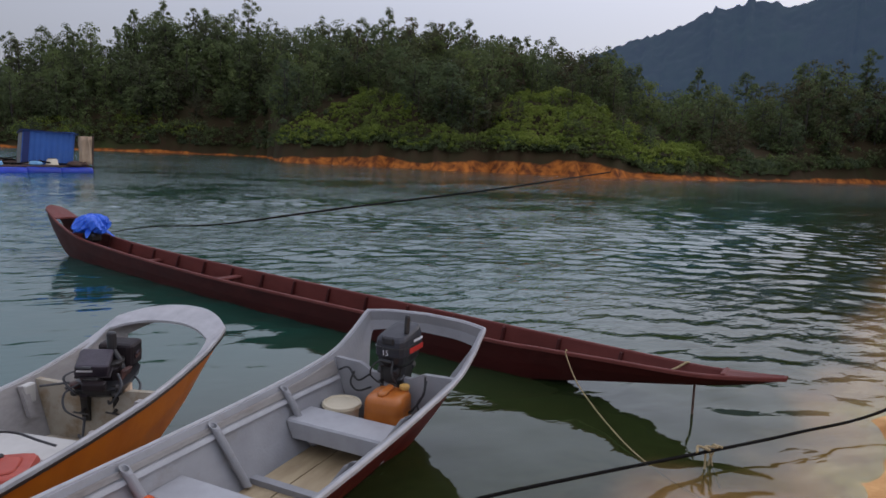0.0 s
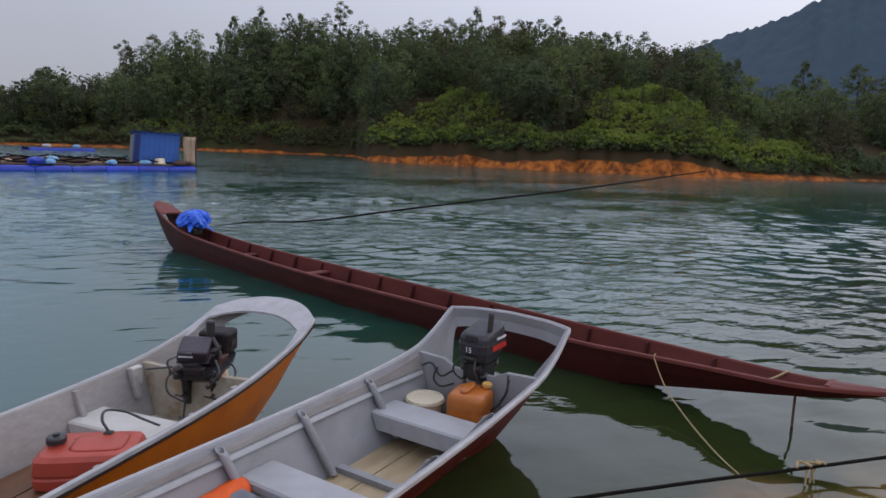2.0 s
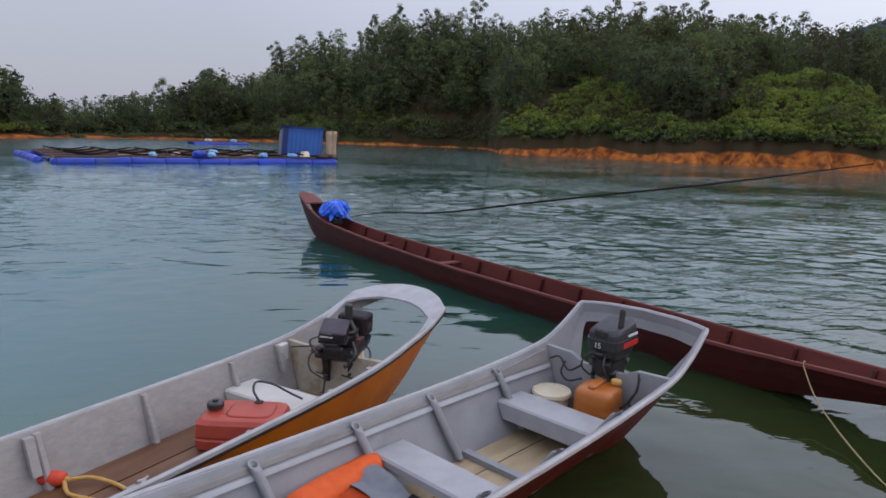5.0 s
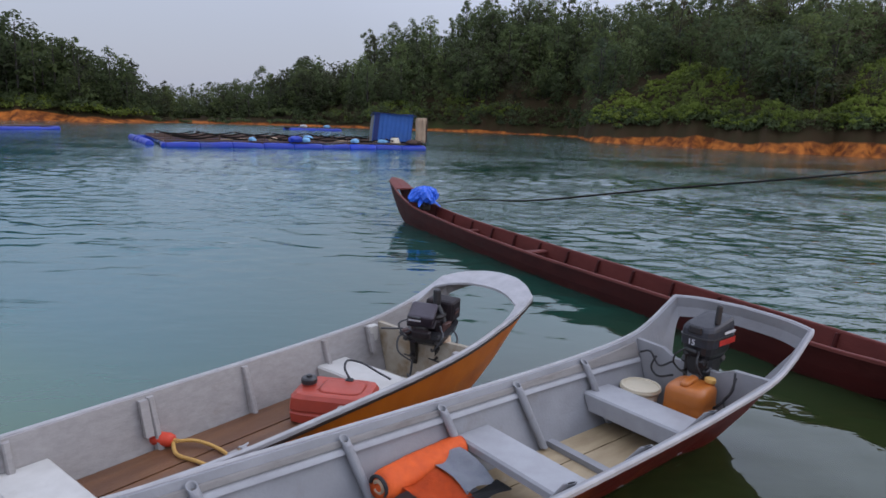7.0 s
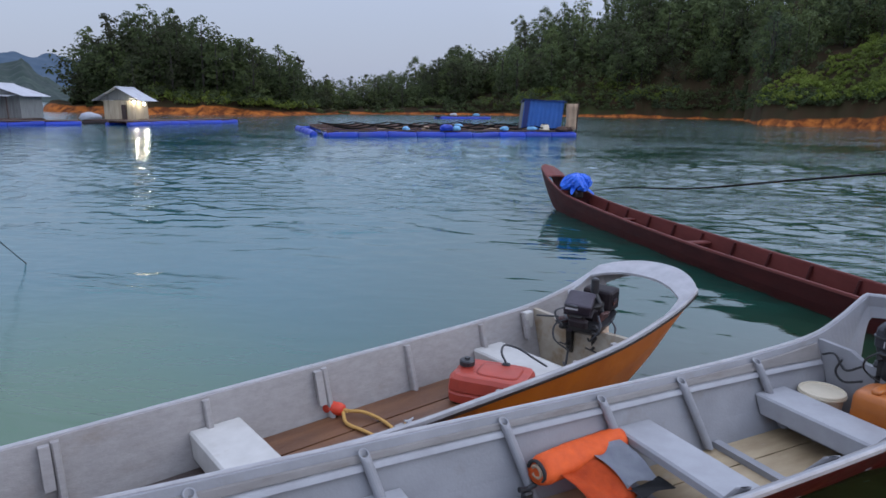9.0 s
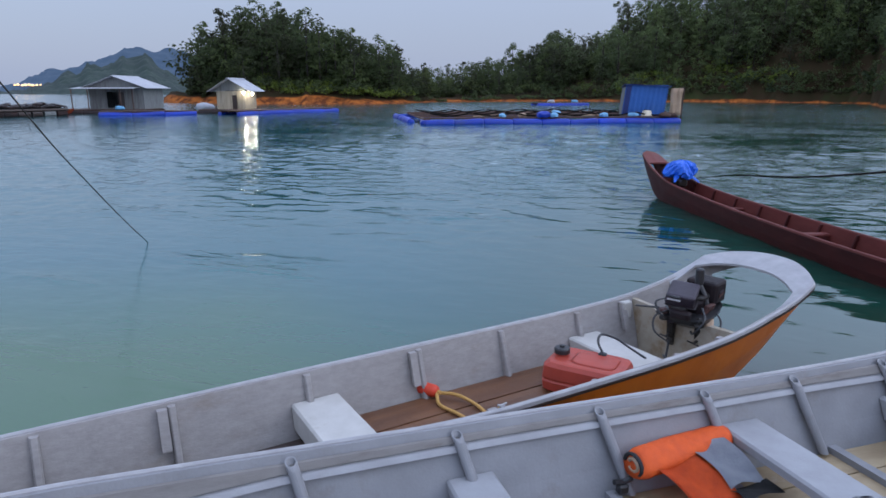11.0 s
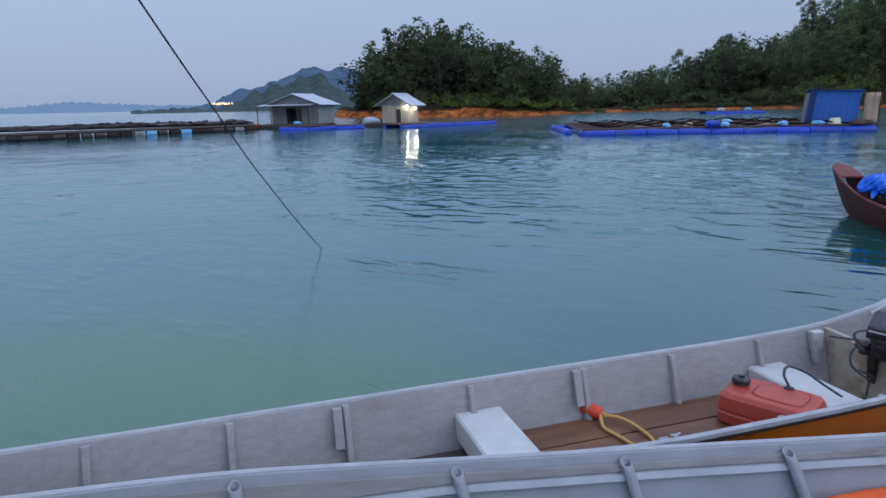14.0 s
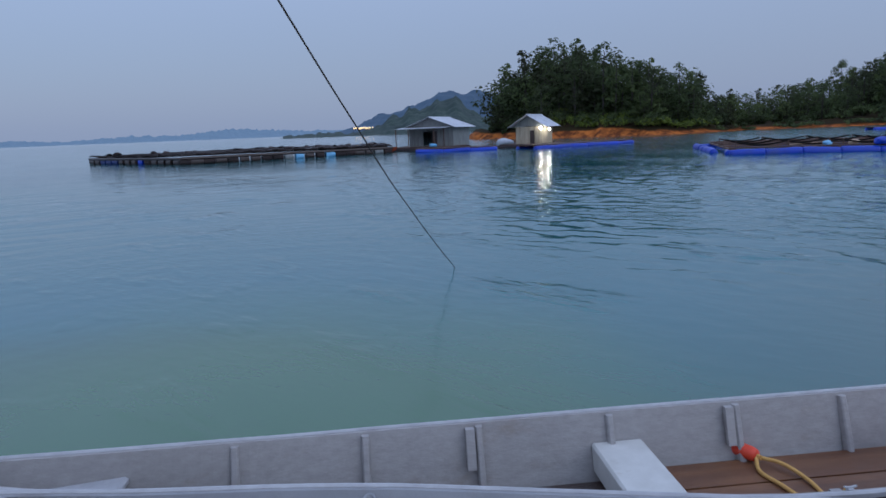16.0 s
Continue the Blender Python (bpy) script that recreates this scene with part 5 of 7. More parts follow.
for s in (1, -1):
    rings = []
    for x in np.linspace(-1.4, 4.0, 36):
        top = hull_a.at(float(x))[1] - 0.035
        y0, y1 = hull_a.inner(float(x), top, s, 0.031), hull_a.inner(float(x), 0.415, s, 0.031)
        rings.append([(x, y0, top), (x, y0 - s * 0.012, top - 0.004), (x, y1 - s * 0.012, 0.419), (x, y1, 0.415)])
    part("upper_strake", loft(rings), GREY_WORN, boat_a, "scuffed warm grey upper plank")
bench(hull_a, 3.38, 3.65, 0.29, 0.12, BENCH_WHITE, boat_a, "grey box bench")
bench(hull_a, 2.27, 2.52, 0.29, 0.05, BENCH_WHITE, boat_a, "grey plank bench")
bench(hull_a, 0.73, 0.97, 0.27, 0.05, BENCH_WHITE, boat_a, "grey plank bench")
bench(hull_a, -1.95, -1.35, 0.50, 0.03, GREY_PAINT, boat_a, "grey bow deck")


def transom(hull, x, material, parent, cut_w, cut_d, thick=0.04):
    """The board the motor hangs on, with a dip cut in its top edge."""
    ht, zt, hb, zb = hull.at(x)
    zt -= 0.02
    ys = [-1, -cut_w - 0.1, -cut_w, 0, cut_w, cut_w + 0.1, 1]
    top = [zt, zt - 0.01, zt - cut_d, zt - cut_d, zt - cut_d, zt - 0.01, zt]
    wid_t, wid_b = ht - 0.03, hb - 0.03
    rings = []
    for y, z in zip(ys, top):
        yt = y * wid_t if abs(y) == 1 else y
        yb = max(y * wid_b if abs(y) == 1 else y * 0.9, 0.03 - hb * hull.tuck(x))
        rings.append([(x - thick / 2, yb, zb + 0.02), (x + thick / 2, yb, zb + 0.02), (x + thick / 2 + 0.03, yt, z), (x - thick / 2 + 0.03, yt, z)])
    return part("transom", loft(rings), material, parent, "transom board with a dip for the motor")


transom(hull_a, 4.02, GREY_PAINT, boat_a, 0.16, 0.06)
outboard(BOAT_A @ pose(4.06, 0.0, 0.47, 0, 0, 0) @ Matrix.Scale(0.80, 4), True, "dark grey covered outboard motor with a red stripe on a transom", "15")

# ---------- orange boat with a worn whitish inside
BOAT_B = pose(-2.365, 1.827, 0, 0, 0, 52.3)
hull_b = Hull([(-2.55, 0.02, 0.70, 0.01, 0.42), (-2.3, 0.06, 0.665, 0.03, 0.18), (-1.8, 0.15, 0.615, 0.06, 0.02), (-1.35, 0.228, 0.575, 0.10, -0.03), (-1.0, 0.30, 0.54, 0.13, -0.06), (-0.67, 0.39, 0.495, 0.19, -0.09), (-0.2, 0.46, 0.465, 0.26, -0.10), (0.4, 0.49, 0.45, 0.31, -0.11), (1.0, 0.495, 0.45, 0.33, -0.11),
               (2.6, 0.495, 0.45, 0.33, -0.11), (3.2, 0.49, 0.46, 0.32, -0.10), (3.62, 0.48, 0.485, 0.31, -0.05), (4.0, 0.47, 0.545, 0.34, 0.16), (4.25, 0.458, 0.615, 0.37, 0.40), (4.42, 0.44, 0.685, 0.37, 0.54), (4.46, 0.415, 0.70, 0.36, 0.57), (4.58, 0.31, 0.73, 0.27, 0.62), (4.67, 0.16, 0.75, 0.14, 0.65), (4.70, 0.0, 0.755, 0.0, 0.66)],
              ((-2.0, 1), (-1.35, 0.9), (-1.0, 0.80), (-0.67, 0.62), (-0.2, 0.54), (0.4, 0.62), (1.0, 0.82), (1.6, 1), (4.0, 1.02), (4.42, 1.09), (4.6, 1.04)))
boat_b = thing("open_boat", BOAT_B, "orange wooden open boat with a worn whitish inside, afloat", "boat", "moored boats")
shell(hull_b, 0.03, ORANGE_HULL, WORN_WHITE, boat_b, "orange outer planking", "worn whitish inner planking")
bottom(hull_b, ORANGE_HULL, boat_b, -2.4, 3.65)
rail(hull_b, 0.024, 0.018, RAIL_WHITE, boat_b, "white painted rail")
for run in (hull_b.path()[0][:len(hull_b.path()[0]) // 2 + 1], hull_b.path()[0][len(hull_b.path()[0]) // 2:]):
    rings = []
    for i, t in enumerate(run):
        o = outward(run, i)
        rings.append([t + o * f + Vector((0, 0, z)) for f, z in ((0.002, -0.020), (0.013, -0.021), (0.013, -0.036), (0.002, -0.038))])
    part("rubbing_strip", loft(rings), DARK_WOOD, boat_b, "dark strip under the rail")
for i, (x0, x1) in enumerate(((-1.0, -0.02), (0.0, 0.98))):
    for y0, y1 in ((-0.26, -0.09), (-0.083, 0.083), (0.09, 0.30)):
        floor_panel(hull_b, x0, x1, 0.135, 0.02, DARK_WOOD, boat_b, "floor_board", "dark wet floor board", y0, y1)
for x0, x1 in ((1.19, 2.96),):
    for y0, y1 in ((-0.36, -0.128), (-0.114, 0.114), (0.128, 0.36)):
        floor_panel(hull_b, x0, x1, 0.15, 0.02, BROWN_WOOD, boat_b, "floor_board", "brown wet floor plank", y0, y1)
floor_panel(hull_b, 2.99, 3.60, 0.10, 0.02, CREAM_STAINED, boat_b, "floor_board", "stained white floor board")
for x in (-0.95, -0.315, 0.29, 1.02, 1.75, 2.39, 3.07):
    for s in (1, -1):
        rib(hull_b, x, s, 0.12, 0.042, 0.035, WORN_WHITE, boat_b)
for x in (0.24, 1.70, 3.50):
    for s in (1, -1):
        z1 = hull_b.at(x)[1] - 0.015
        z0 = z1 - 0.20
        y0, y1 = hull_b.inner(x, z0, s, 0.04), hull_b.inner(x, z1, s, 0.04)
        part("cleat_block", loft([[(x - 0.024, y0, z0), (x + 0.024, y0, z0), (x + 0.024, y0 - s * 0.03, z0), (x - 0.024, y0 - s * 0.03, z0)],
                                  [(x - 0.024, y1, z1), (x + 0.024, y1, z1), (x + 0.024, y1 - s * 0.03, z1), (x - 0.024, y1 - s * 0.03, z1)]]), WORN_WHITE, boat_b)
bench(hull_b, 0.91, 1.20, 0.295, 0.14, BENCH_CREAM, boat_b, "white plank bench")
bench(hull_b, 2.97, 3.25, 0.285, 0.12, BENCH_CREAM, boat_b, "white plank bench")
bench(hull_b, -2.20, -1.42, 0.47, 0.03, RAIL_WHITE, boat_b, "white bow deck")
# broad white band leaning inwards round the raised stern
tops_b = hull_b.path()[0]
reach_b = [i for i in range(len(tops_b)) if tops_b[i].x > 4.0]
rings = []
for i in reach_b:
    o, t = outward(tops_b, i), tops_b[i]
    inner = Vector((3.98 + (t.x - 3.98) * 0.64, t.y * 0.90, t.z - 0.035 - 0.04 * (t.x - 4.0)))
    rings.append([t - o * 0.004 + Vector((0, 0, 0.014)), inner + Vector((0, 0, 0.010)), inner - Vector((0, 0, 0.008)), t - o * 0.004 - Vector((0, 0, 0.012))])
part("stern_band", loft(rings), RAIL_WHITE, boat_b, "broad white band round the stern", smooth=False)
transom(hull_b, 3.62, CREAM_STAINED, boat_b, 0.15, 0.06)
part("corner_block", box(0.09, 0.05, 0.13, (3.535, 0.415, 0.40), 0.008), BENCH_CREAM, boat_b)
outboard(BOAT_B @ pose(3.64, -0.06, 0.37, 0, -8, 16) @ Matrix.Diagonal((1.0, 1.18, 0.68, 1)), False, "grimy outboard motor with its cover half off, on a transom", "")

# ---------- long maroon river boat, lying across the cove
LONG = pose(4.601, 3.147, 0, 0, 0, math.degrees(2.061))
hull_l = Hull([(0.0, 0.015, 0.498, 0.008, 0.478), (0.3, 0.075, 0.445, 0.03, 0.375), (0.7, 0.136, 0.395, 0.05, 0.275), (1.4, 0.195, 0.365, 0.09, 0.135), (2.0, 0.25, 0.342, 0.14, 0.02), (2.6, 0.29, 0.325, 0.19, -0.06), (4.5, 0.328, 0.315, 0.24, -0.08), (6.5, 0.350, 0.308, 0.25, -0.08),
               (8.2, 0.315, 0.323, 0.22, -0.07), (9.6, 0.275, 0.361, 0.18, -0.05), (10.6, 0.255, 0.425, 0.15, -0.03), (11.3, 0.215, 0.562, 0.11, 0.02), (11.75, 0.18, 0.71, 0.11, 0.36), (12.0, 0.13, 0.79, 0.09, 0.62), (12.13, 0.0, 0.83, 0.0, 0.74)])
long_boat = thing("long_boat", LONG, "long narrow maroon-painted wooden river boat, afloat", "boat", "moored boats")
shell(hull_l, 0.025, MAROON, MAROON_IN, long_boat, "dark maroon outer planking", "faded maroon inner planking")
bottom(hull_l, MAROON, long_boat, 0.1, 11.7)
rail(hull_l, 0.034, 0.02, MAROON_RAIL, long_boat, "faded maroon rail")
floor_panel(hull_l, 2.1, 10.8, 0.04, 0.02, MAROON_IN, long_boat, "floor_board", "faded maroon floor boards")
for x in np.arange(1.36, 10.9, 0.65):
    keel = max(0.04, hull_l.at(float(x))[3] + 0.03)
    for s in (1, -1):
        rib(hull_l, float(x), s, keel, 0.035, 0.03, MAROON, long_boat)
    floor_panel(hull_l, float(x) - 0.02, float(x) + 0.02, keel + 0.025, 0.03, MAROON, long_boat, "cross_timber")
for x in (3.6, 7.0, 8.9):
    bench(hull_l, x, x + 0.14, 0.22, 0.025, MAROON_IN, long_boat, "narrow maroon thwart")
# decked ends
for x0, x1, lift in ((0.02, 0.42, 0.012), (11.55, 12.08, 0.012)):
    rings = []
    for x in np.linspace(x0, x1, 8):
        ht, zt, hb, zb = hull_l.at(x)
        w = max(ht - 0.004, 0.008)
        rings.append([(x, -w, zt + lift - 0.02), (x, w, zt + lift - 0.02), (x, w, zt + lift), (x, 0, zt + lift + 0.01), (x, -w, zt + lift)])
    part("end_deck", loft(rings), MAROON_RAIL, long_boat, "faded decked end")
part("end_beam", box(0.045, 0.20, 0.03, (0.44, 0, 0.435), 0.008), MAROON_RAIL, long_boat)

def swept(p):
    """The bow swings a little towards the bank."""
    return Vector((p[0], p[1] + 0.102 * max(1 - p[0] / 3.0, 0) ** 2, p[2]))


for piece in long_boat.children:
    for v in piece.data.vertices:
        v.co = swept(v.co)

# motor under a blue tarpaulin on the raised stern
bag = thing("covered_motor", LONG @ pose(10.62, 0.02, 0.42), "outboard motor wrapped in a bright blue tarpaulin", "outboard motor", "outboard motors")
rng_bag = np.random.default_rng(7)
rings = []
for z, r, shift in ((0.09, 0.17, 0.0), (0.11, 0.215, 0.0), (0.15, 0.235, 0.01), (0.20, 0.23, 0.0), (0.25, 0.21, -0.02), (0.30, 0.185, -0.04), (0.34, 0.15, -0.05), (0.37, 0.10, -0.06), (0.385, 0.03, -0.07)):
    ring = []
    for k in range(56):
        t = 2 * math.pi * k / 56
        crease = 0.12 * math.sin(4 * t + z * 13) + 0.10 * abs(math.sin(6.5 * t - z * 19)) + 0.06 * math.sin(13 * t + z * 37)
        f = r * (1 + crease) + rng_bag.normal(0, 0.005)
        ring.append((f * 1.25 * math.cos(t) + shift, f * 1.05 * math.sin(t), z + rng_bag.normal(0, 0.006) + (0.03 * math.sin(3 * t + 1) if z < 0.12 else 0)))
    rings.append(ring)
cover = part("tarpaulin", loft(rings), BLUE_BAG, bag, "crumpled bright blue tarpaulin")
for t, ln in ((-2.5, 0.16), (0.6, 0.13), (2.4, 0.12)):
    c, w = math.cos(t), math.sin(t)
    part("loose_corner", loft([[(0.24 * c - w * a, 0.20 * w + c * a, z + 0.02 * math.sin(a * 40)) for a, z in ((-0.06, 0.13), (0, 0.15), (0.06, 0.12), (0.06, 0.11), (0, 0.135), (-0.06, 0.118))],
                               [(0.24 * c + c * ln * 0.6 - w * a, 0.20 * w + w * ln * 0.6 + c * a, z) for a, z in ((-0.035, 0.07), (0, 0.09), (0.03, 0.07), (0.03, 0.06), (0, 0.08), (-0.035, 0.06))],
                               [(0.24 * c + c * ln - w * a, 0.20 * w + w * ln + c * a, z) for a, z in ((-0.012, 0.02), (0, 0.03), (0.012, 0.02), (0.012, 0.012), (0, 0.02), (-0.012, 0.012))]]), BLUE_BAG, cover)
part("engine", box(0.30, 0.2, 0.20, (0.0, 0, 0.02), 0.03), ENGINE_METAL, bag)
part("leg", box(0.10, 0.07, 0.42, (0.02, 0, -0.14), 0.02), ENGINE_GREY, bag)
part("shaft_housing", tube([(0.0, 0.1, 0.1), (-0.35, 0.12, 0.04)], 0.02, 8), BLACK_PLASTIC, bag)

# ---------- loose things in the grey boat
def bucket(m, label):
    b = thing("bucket", m, label, "bucket")
    part("body", lathe([(0.10, 0.0), (0.112, 0.004), (0.125, 0.12), (0.132, 0.22)], 28), LID_CREAM, b, smooth=True)
    lid = part("lid", lathe([(0.132, 0.205), (0.142, 0.207), (0.144, 0.235), (0.140, 0.242), (0.128, 0.242), (0.124, 0.232), (0.002, 0.230)], 32), LID_CREAM, b, "cream snap-on lid")
    part("lid_rim", lathe([(0.141, 0.213), (0.148, 0.214), (0.148, 0.224), (0.141, 0.225)], 32), LID_CREAM, lid)
    part("bail", tube([(0.146 * math.cos(t), 0.146 * math.sin(t), 0.20 - 0.06 * abs(math.sin(t))) for t in np.linspace(0, math.pi, 15)], 0.003, 6), ENGINE_METAL, b)
    return b


def rounded(lx, ly, z, n=32, p=4, cx=0.0, cy=0.0):
    out = []
    for k in range(n):
        c, s = math.cos(2 * math.pi * k / n), math.sin(2 * math.pi * k / n)
        q = (abs(c) ** p + abs(s) ** p) ** (-1 / p)
        out.append((cx + lx * c * q, cy + ly * s * q, z))
    return out


def jerry_can(m, label):
    """A square upright can, its carrying handle moulded into the top, the cap at one corner."""
    c = thing("jerry_can", m, label, "jerry can")
    body = part("body", loft([rounded(0.125, 0.115, 0.0, p=5), rounded(0.14, 0.13, 0.018, p=6), rounded(0.145, 0.135, 0.05, p=6), rounded(0.143, 0.133, 0.10, p=6), rounded(0.148, 0.138, 0.115, p=6), rounded(0.148, 0.138, 0.21, p=6), rounded(0.143, 0.133, 0.225, p=6), rounded(0.147, 0.137, 0.24, p=6),
                              rounded(0.145, 0.135, 0.30, p=6), rounded(0.135, 0.125, 0.325, p=5), rounded(0.115, 0.105, 0.338, p=5)]), CAN_ORANGE, c, smooth=True)
    part("handle", loft([rounded(0.10, 0.028, 0.332, p=4, cy=0.02), rounded(0.105, 0.032, 0.352, p=4, cy=0.02), rounded(0.09, 0.02, 0.362, p=4, cy=0.02)]), CAN_ORANGE, c, smooth=True)
    for x in (-0.06, 0.0, 0.06):
        part("moulded_rib", loft([[(x - 0.008, y, z) for y, z in ((-0.137, 0.13), (-0.137, 0.20), (-0.142, 0.195), (-0.142, 0.135))], [(x + 0.008, y, z) for y, z in ((-0.137, 0.13), (-0.137, 0.20), (-0.142, 0.195), (-0.142, 0.135))]]), CAN_ORANGE, body)
    neck = part("neck", lathe([(0.030, 0.325), (0.030, 0.352), (0.026, 0.354)], 16, (0.09, -0.085, 0)), CAN_ORANGE, c)
    part("cap", lathe([(0.033, 0.345), (0.036, 0.348), (0.036, 0.368), (0.031, 0.373), (0.002, 0.373)], 16, (0.09, -0.085, 0)), CAP_YELLOW, neck, "pale yellow screw cap")
    return c


bucket(BOAT_A @ pose(3.83, 0.28, 0.062) @ Matrix.Diagonal((0.96, 0.96, 0.92, 1)), "small plastic bucket with a cream lid on the boat floor")
jerry_can(BOAT_A @ pose(3.84, -0.09, 0.062, 0, 0, 8) @ Matrix.Diagonal((0.98, 1.0, 1.06, 1)), "amber plastic jerry can standing by the transom")


def life_vest(m, label):
    """Rolled up, its orange back outermost, a grey front panel spread under it."""
    v = thing("life_vest", m, label, "life jacket")
    rng = np.random.default_rng(5)
    rings = []
    n = 26
    for i, x in enumerate(np.linspace(-0.30, 0.30, 20)):
        ring = []
        for k in range(n):
            t = 2 * math.pi * k / n
            q = 0.070 * (1 + 0.10 * math.sin(2 * t + 0.6) + 0.05 * math.sin(3 * t + x * 9) + rng.normal(0, 0.012))
            if i in (0, 19):
                q *= 0.86
            ring.append((x + 0.02 * math.sin(t), q * 1.12 * math.cos(t), 0.095 + 0.085 / 0.088 * q * math.sin(t)))
        rings.append(ring)
    roll = part("rolled_back", loft(rings), VEST_ORANGE, v, "bright orange rolled panel", smooth=True)
    # spiral of foam layers at the open end
    for turn, r in ((0, 0.055), (1, 0.030)):
        part("foam_layer", tube([(-0.302, r * 1.1 * math.cos(t), 0.095 + r * math.sin(t)) for t in np.linspace(0.4 * turn, 5.2 + 0.4 * turn, 14)], 0.010, 6), VEST_BLACK if turn == 0 else TAN_TARP, roll)

    def cloth(name, x0, x1, y0, y1, zf, mat, label=""):
        bm = bmesh.new()
        nx, ny = 12, 8
        g = [[bm.verts.new((x0 + (x1 - x0) * i / nx + 0.010 * math.sin(j * 0.5), y0 + (y1 - y0) * j / ny + 0.008 * math.sin(i * 0.4), zf(i / nx, j / ny))) for j in range(ny + 1)] for i in range(nx + 1)]
        for i in range(nx):
            for j in range(ny):
                bm.faces.new((g[i][j], g[i + 1][j], g[i + 1][j + 1], g[i][j + 1]))
        bmesh.ops.solidify(bm, geom=list(bm.faces), thickness=0.02)
        return part(name, bm, mat, v, label, smooth=True)
    cloth("front_panel", -0.22, 0.05, -0.34, -0.06, lambda a, b: 0.03 + 0.07 * b + 0.012 * math.sin(a * 6 + b * 3), VEST_ORANGE, "orange front panel spread flat")
    cloth("lining_panel", 0.03, 0.25, -0.30, -0.05, lambda a, b: 0.045 + 0.09 * b + 0.012 * math.sin(a * 5 + b * 4), VEST_GREY, "grey lining panel")
    cloth("collar", 0.03, 0.27, -0.40, -0.295, lambda a, b: 0.035 + 0.012 * math.sin(a * 4 + b * 3), VEST_BLACK, "black webbing collar")
    return v


life_vest(BOAT_A @ pose(1.95, 0.34, 0.15, 0, 0, 8), "rolled bright orange life jacket with a grey lining against the bench")
clip = thing("deck_cleat", BOAT_A @ pose(1.60, 0.30, 0.10), "small black cleat on the boat side", "cleat")
part("base", box(0.06, 0.04, 0.05, (0, 0, 0.025), 0.01), BLACK_PLASTIC, clip)
part("horn", tube([(-0.05, 0, 0.07), (0, 0, 0.06), (0.05, 0, 0.075)], 0.014, 8), BLACK_PLASTIC, clip)
# control and fuel lines behind the motor of the grey boat
for i, pts in enumerate(([(3.97, 0.14, 0.47), (3.97, 0.24, 0.41), (3.97, 0.32, 0.49), (3.97, 0.40, 0.46)], [(3.96, 0.12, 0.38), (3.97, 0.24, 0.33), (3.97, 0.30, 0.38), (3.97, 0.27, 0.47)],
                         [(3.98, -0.30, 0.53), (3.95, -0.31, 0.42), (3.93, -0.27, 0.33), (3.90, -0.36, 0.26)], [(3.95, -0.14, 0.30), (3.90, -0.22, 0.28), (3.95, -0.29, 0.38), (3.98, -0.31, 0.50)])):
    rope("motor_hose", [tuple(BOAT_A @ Vector(p)) for p in pts], 0.008, BLACK_PLASTIC, "black rubber hose by the transom", category="hose")

# ---------- loose things in the orange boat
def fuel_tank(m, label):
    t = thing("fuel_tank", m, label, "fuel tank")
    part("body", loft([rounded(0.225, 0.15, 0.0, p=7), rounded(0.245, 0.165, 0.015, p=8), rounded(0.25, 0.17, 0.075, p=8), rounded(0.243, 0.163, 0.085, p=8), rounded(0.243, 0.163, 0.095, p=8), rounded(0.25, 0.17, 0.105, p=8), rounded(0.245, 0.165, 0.185, p=8, cx=0.004), rounded(0.225, 0.148, 0.212, p=7, cx=0.012), rounded(0.20, 0.13, 0.218, p=6, cx=0.014)]), TANK_RED, t, "faded red moulded tank", smooth=False)
    for y in (-0.06, 0.06):
        part("rib", box(0.26, 0.03, 0.012, (0.03, y, 0.216), 0.005), TANK_RED, t)
    part("top_deck", loft([rounded(0.13, 0.10, 0.212, p=5, cx=0.05), rounded(0.135, 0.105, 0.222, p=5, cx=0.05), rounded(0.12, 0.09, 0.226, p=5, cx=0.05)]), TANK_RED, t, smooth=True)
    neck = part("filler_neck", lathe([(0.042, 0.20), (0.042, 0.235), (0.036, 0.237)], 18, (-0.165, 0.0, 0)), TANK_RED, t)
    part("filler_cap", lathe([(0.046, 0.23), (0.049, 0.234), (0.049, 0.262), (0.043, 0.272), (0.018, 0.275), (0.016, 0.288), (0.002, 0.289)], 18, (-0.165, 0.0, 0)), BLACK_PLASTIC, neck, "black screw cap")
    fit = part("hose_fitting", box(0.05, 0.04, 0.03, (0.06, 0.10, 0.225), 0.008), BLACK_PLASTIC, t)
    part("hose", tube(catmull([(0.06, 0.10, 0.24), (0.02, 0.13, 0.30), (0.02, 0.20, 0.33), (0.10, 0.26, 0.29), (0.20, 0.24, 0.245), (0.30, 0.20, 0.215)]), 0.008, 8), BLACK_PLASTIC, fit, "black fuel hose")
    return t


fuel_tank(BOAT_B @ pose(2.70, -0.07, 0.152, 0, 0, -61) @ Matrix.Diagonal((1.05, 1.05, 0.92, 1)), "faded red plastic fuel tank with a black cap on the planks")
rope("mooring_line", [tuple(BOAT_B @ Vector(p)) for p in [(1.80, 0.31, 0.19), (1.90, 0.22, 0.185), (1.95, 0.06, 0.165), (1.92, -0.14, 0.165), (1.82, -0.34, 0.26), (1.74, -0.46, 0.455)]], 0.011, ROPE_YELLOW, "yellow rope lying in a loop on the planks")
rope("mooring_line", [tuple(BOAT_B @ Vector(p)) for p in [(1.80, 0.31, 0.19), (1.76, 0.20, 0.165), (1.79, 0.06, 0.165), (1.82, -0.12, 0.168), (1.78, -0.32, 0.25), (1.73, -0.46, 0.455)]], 0.011, ROPE_YELLOW, "yellow rope lying in a loop on the planks")
flt = thing("rope_float", BOAT_B @ pose(1.77, 0.37, 0.195, 90, 0, 28), "small red foam float tied to a yellow rope", "float")
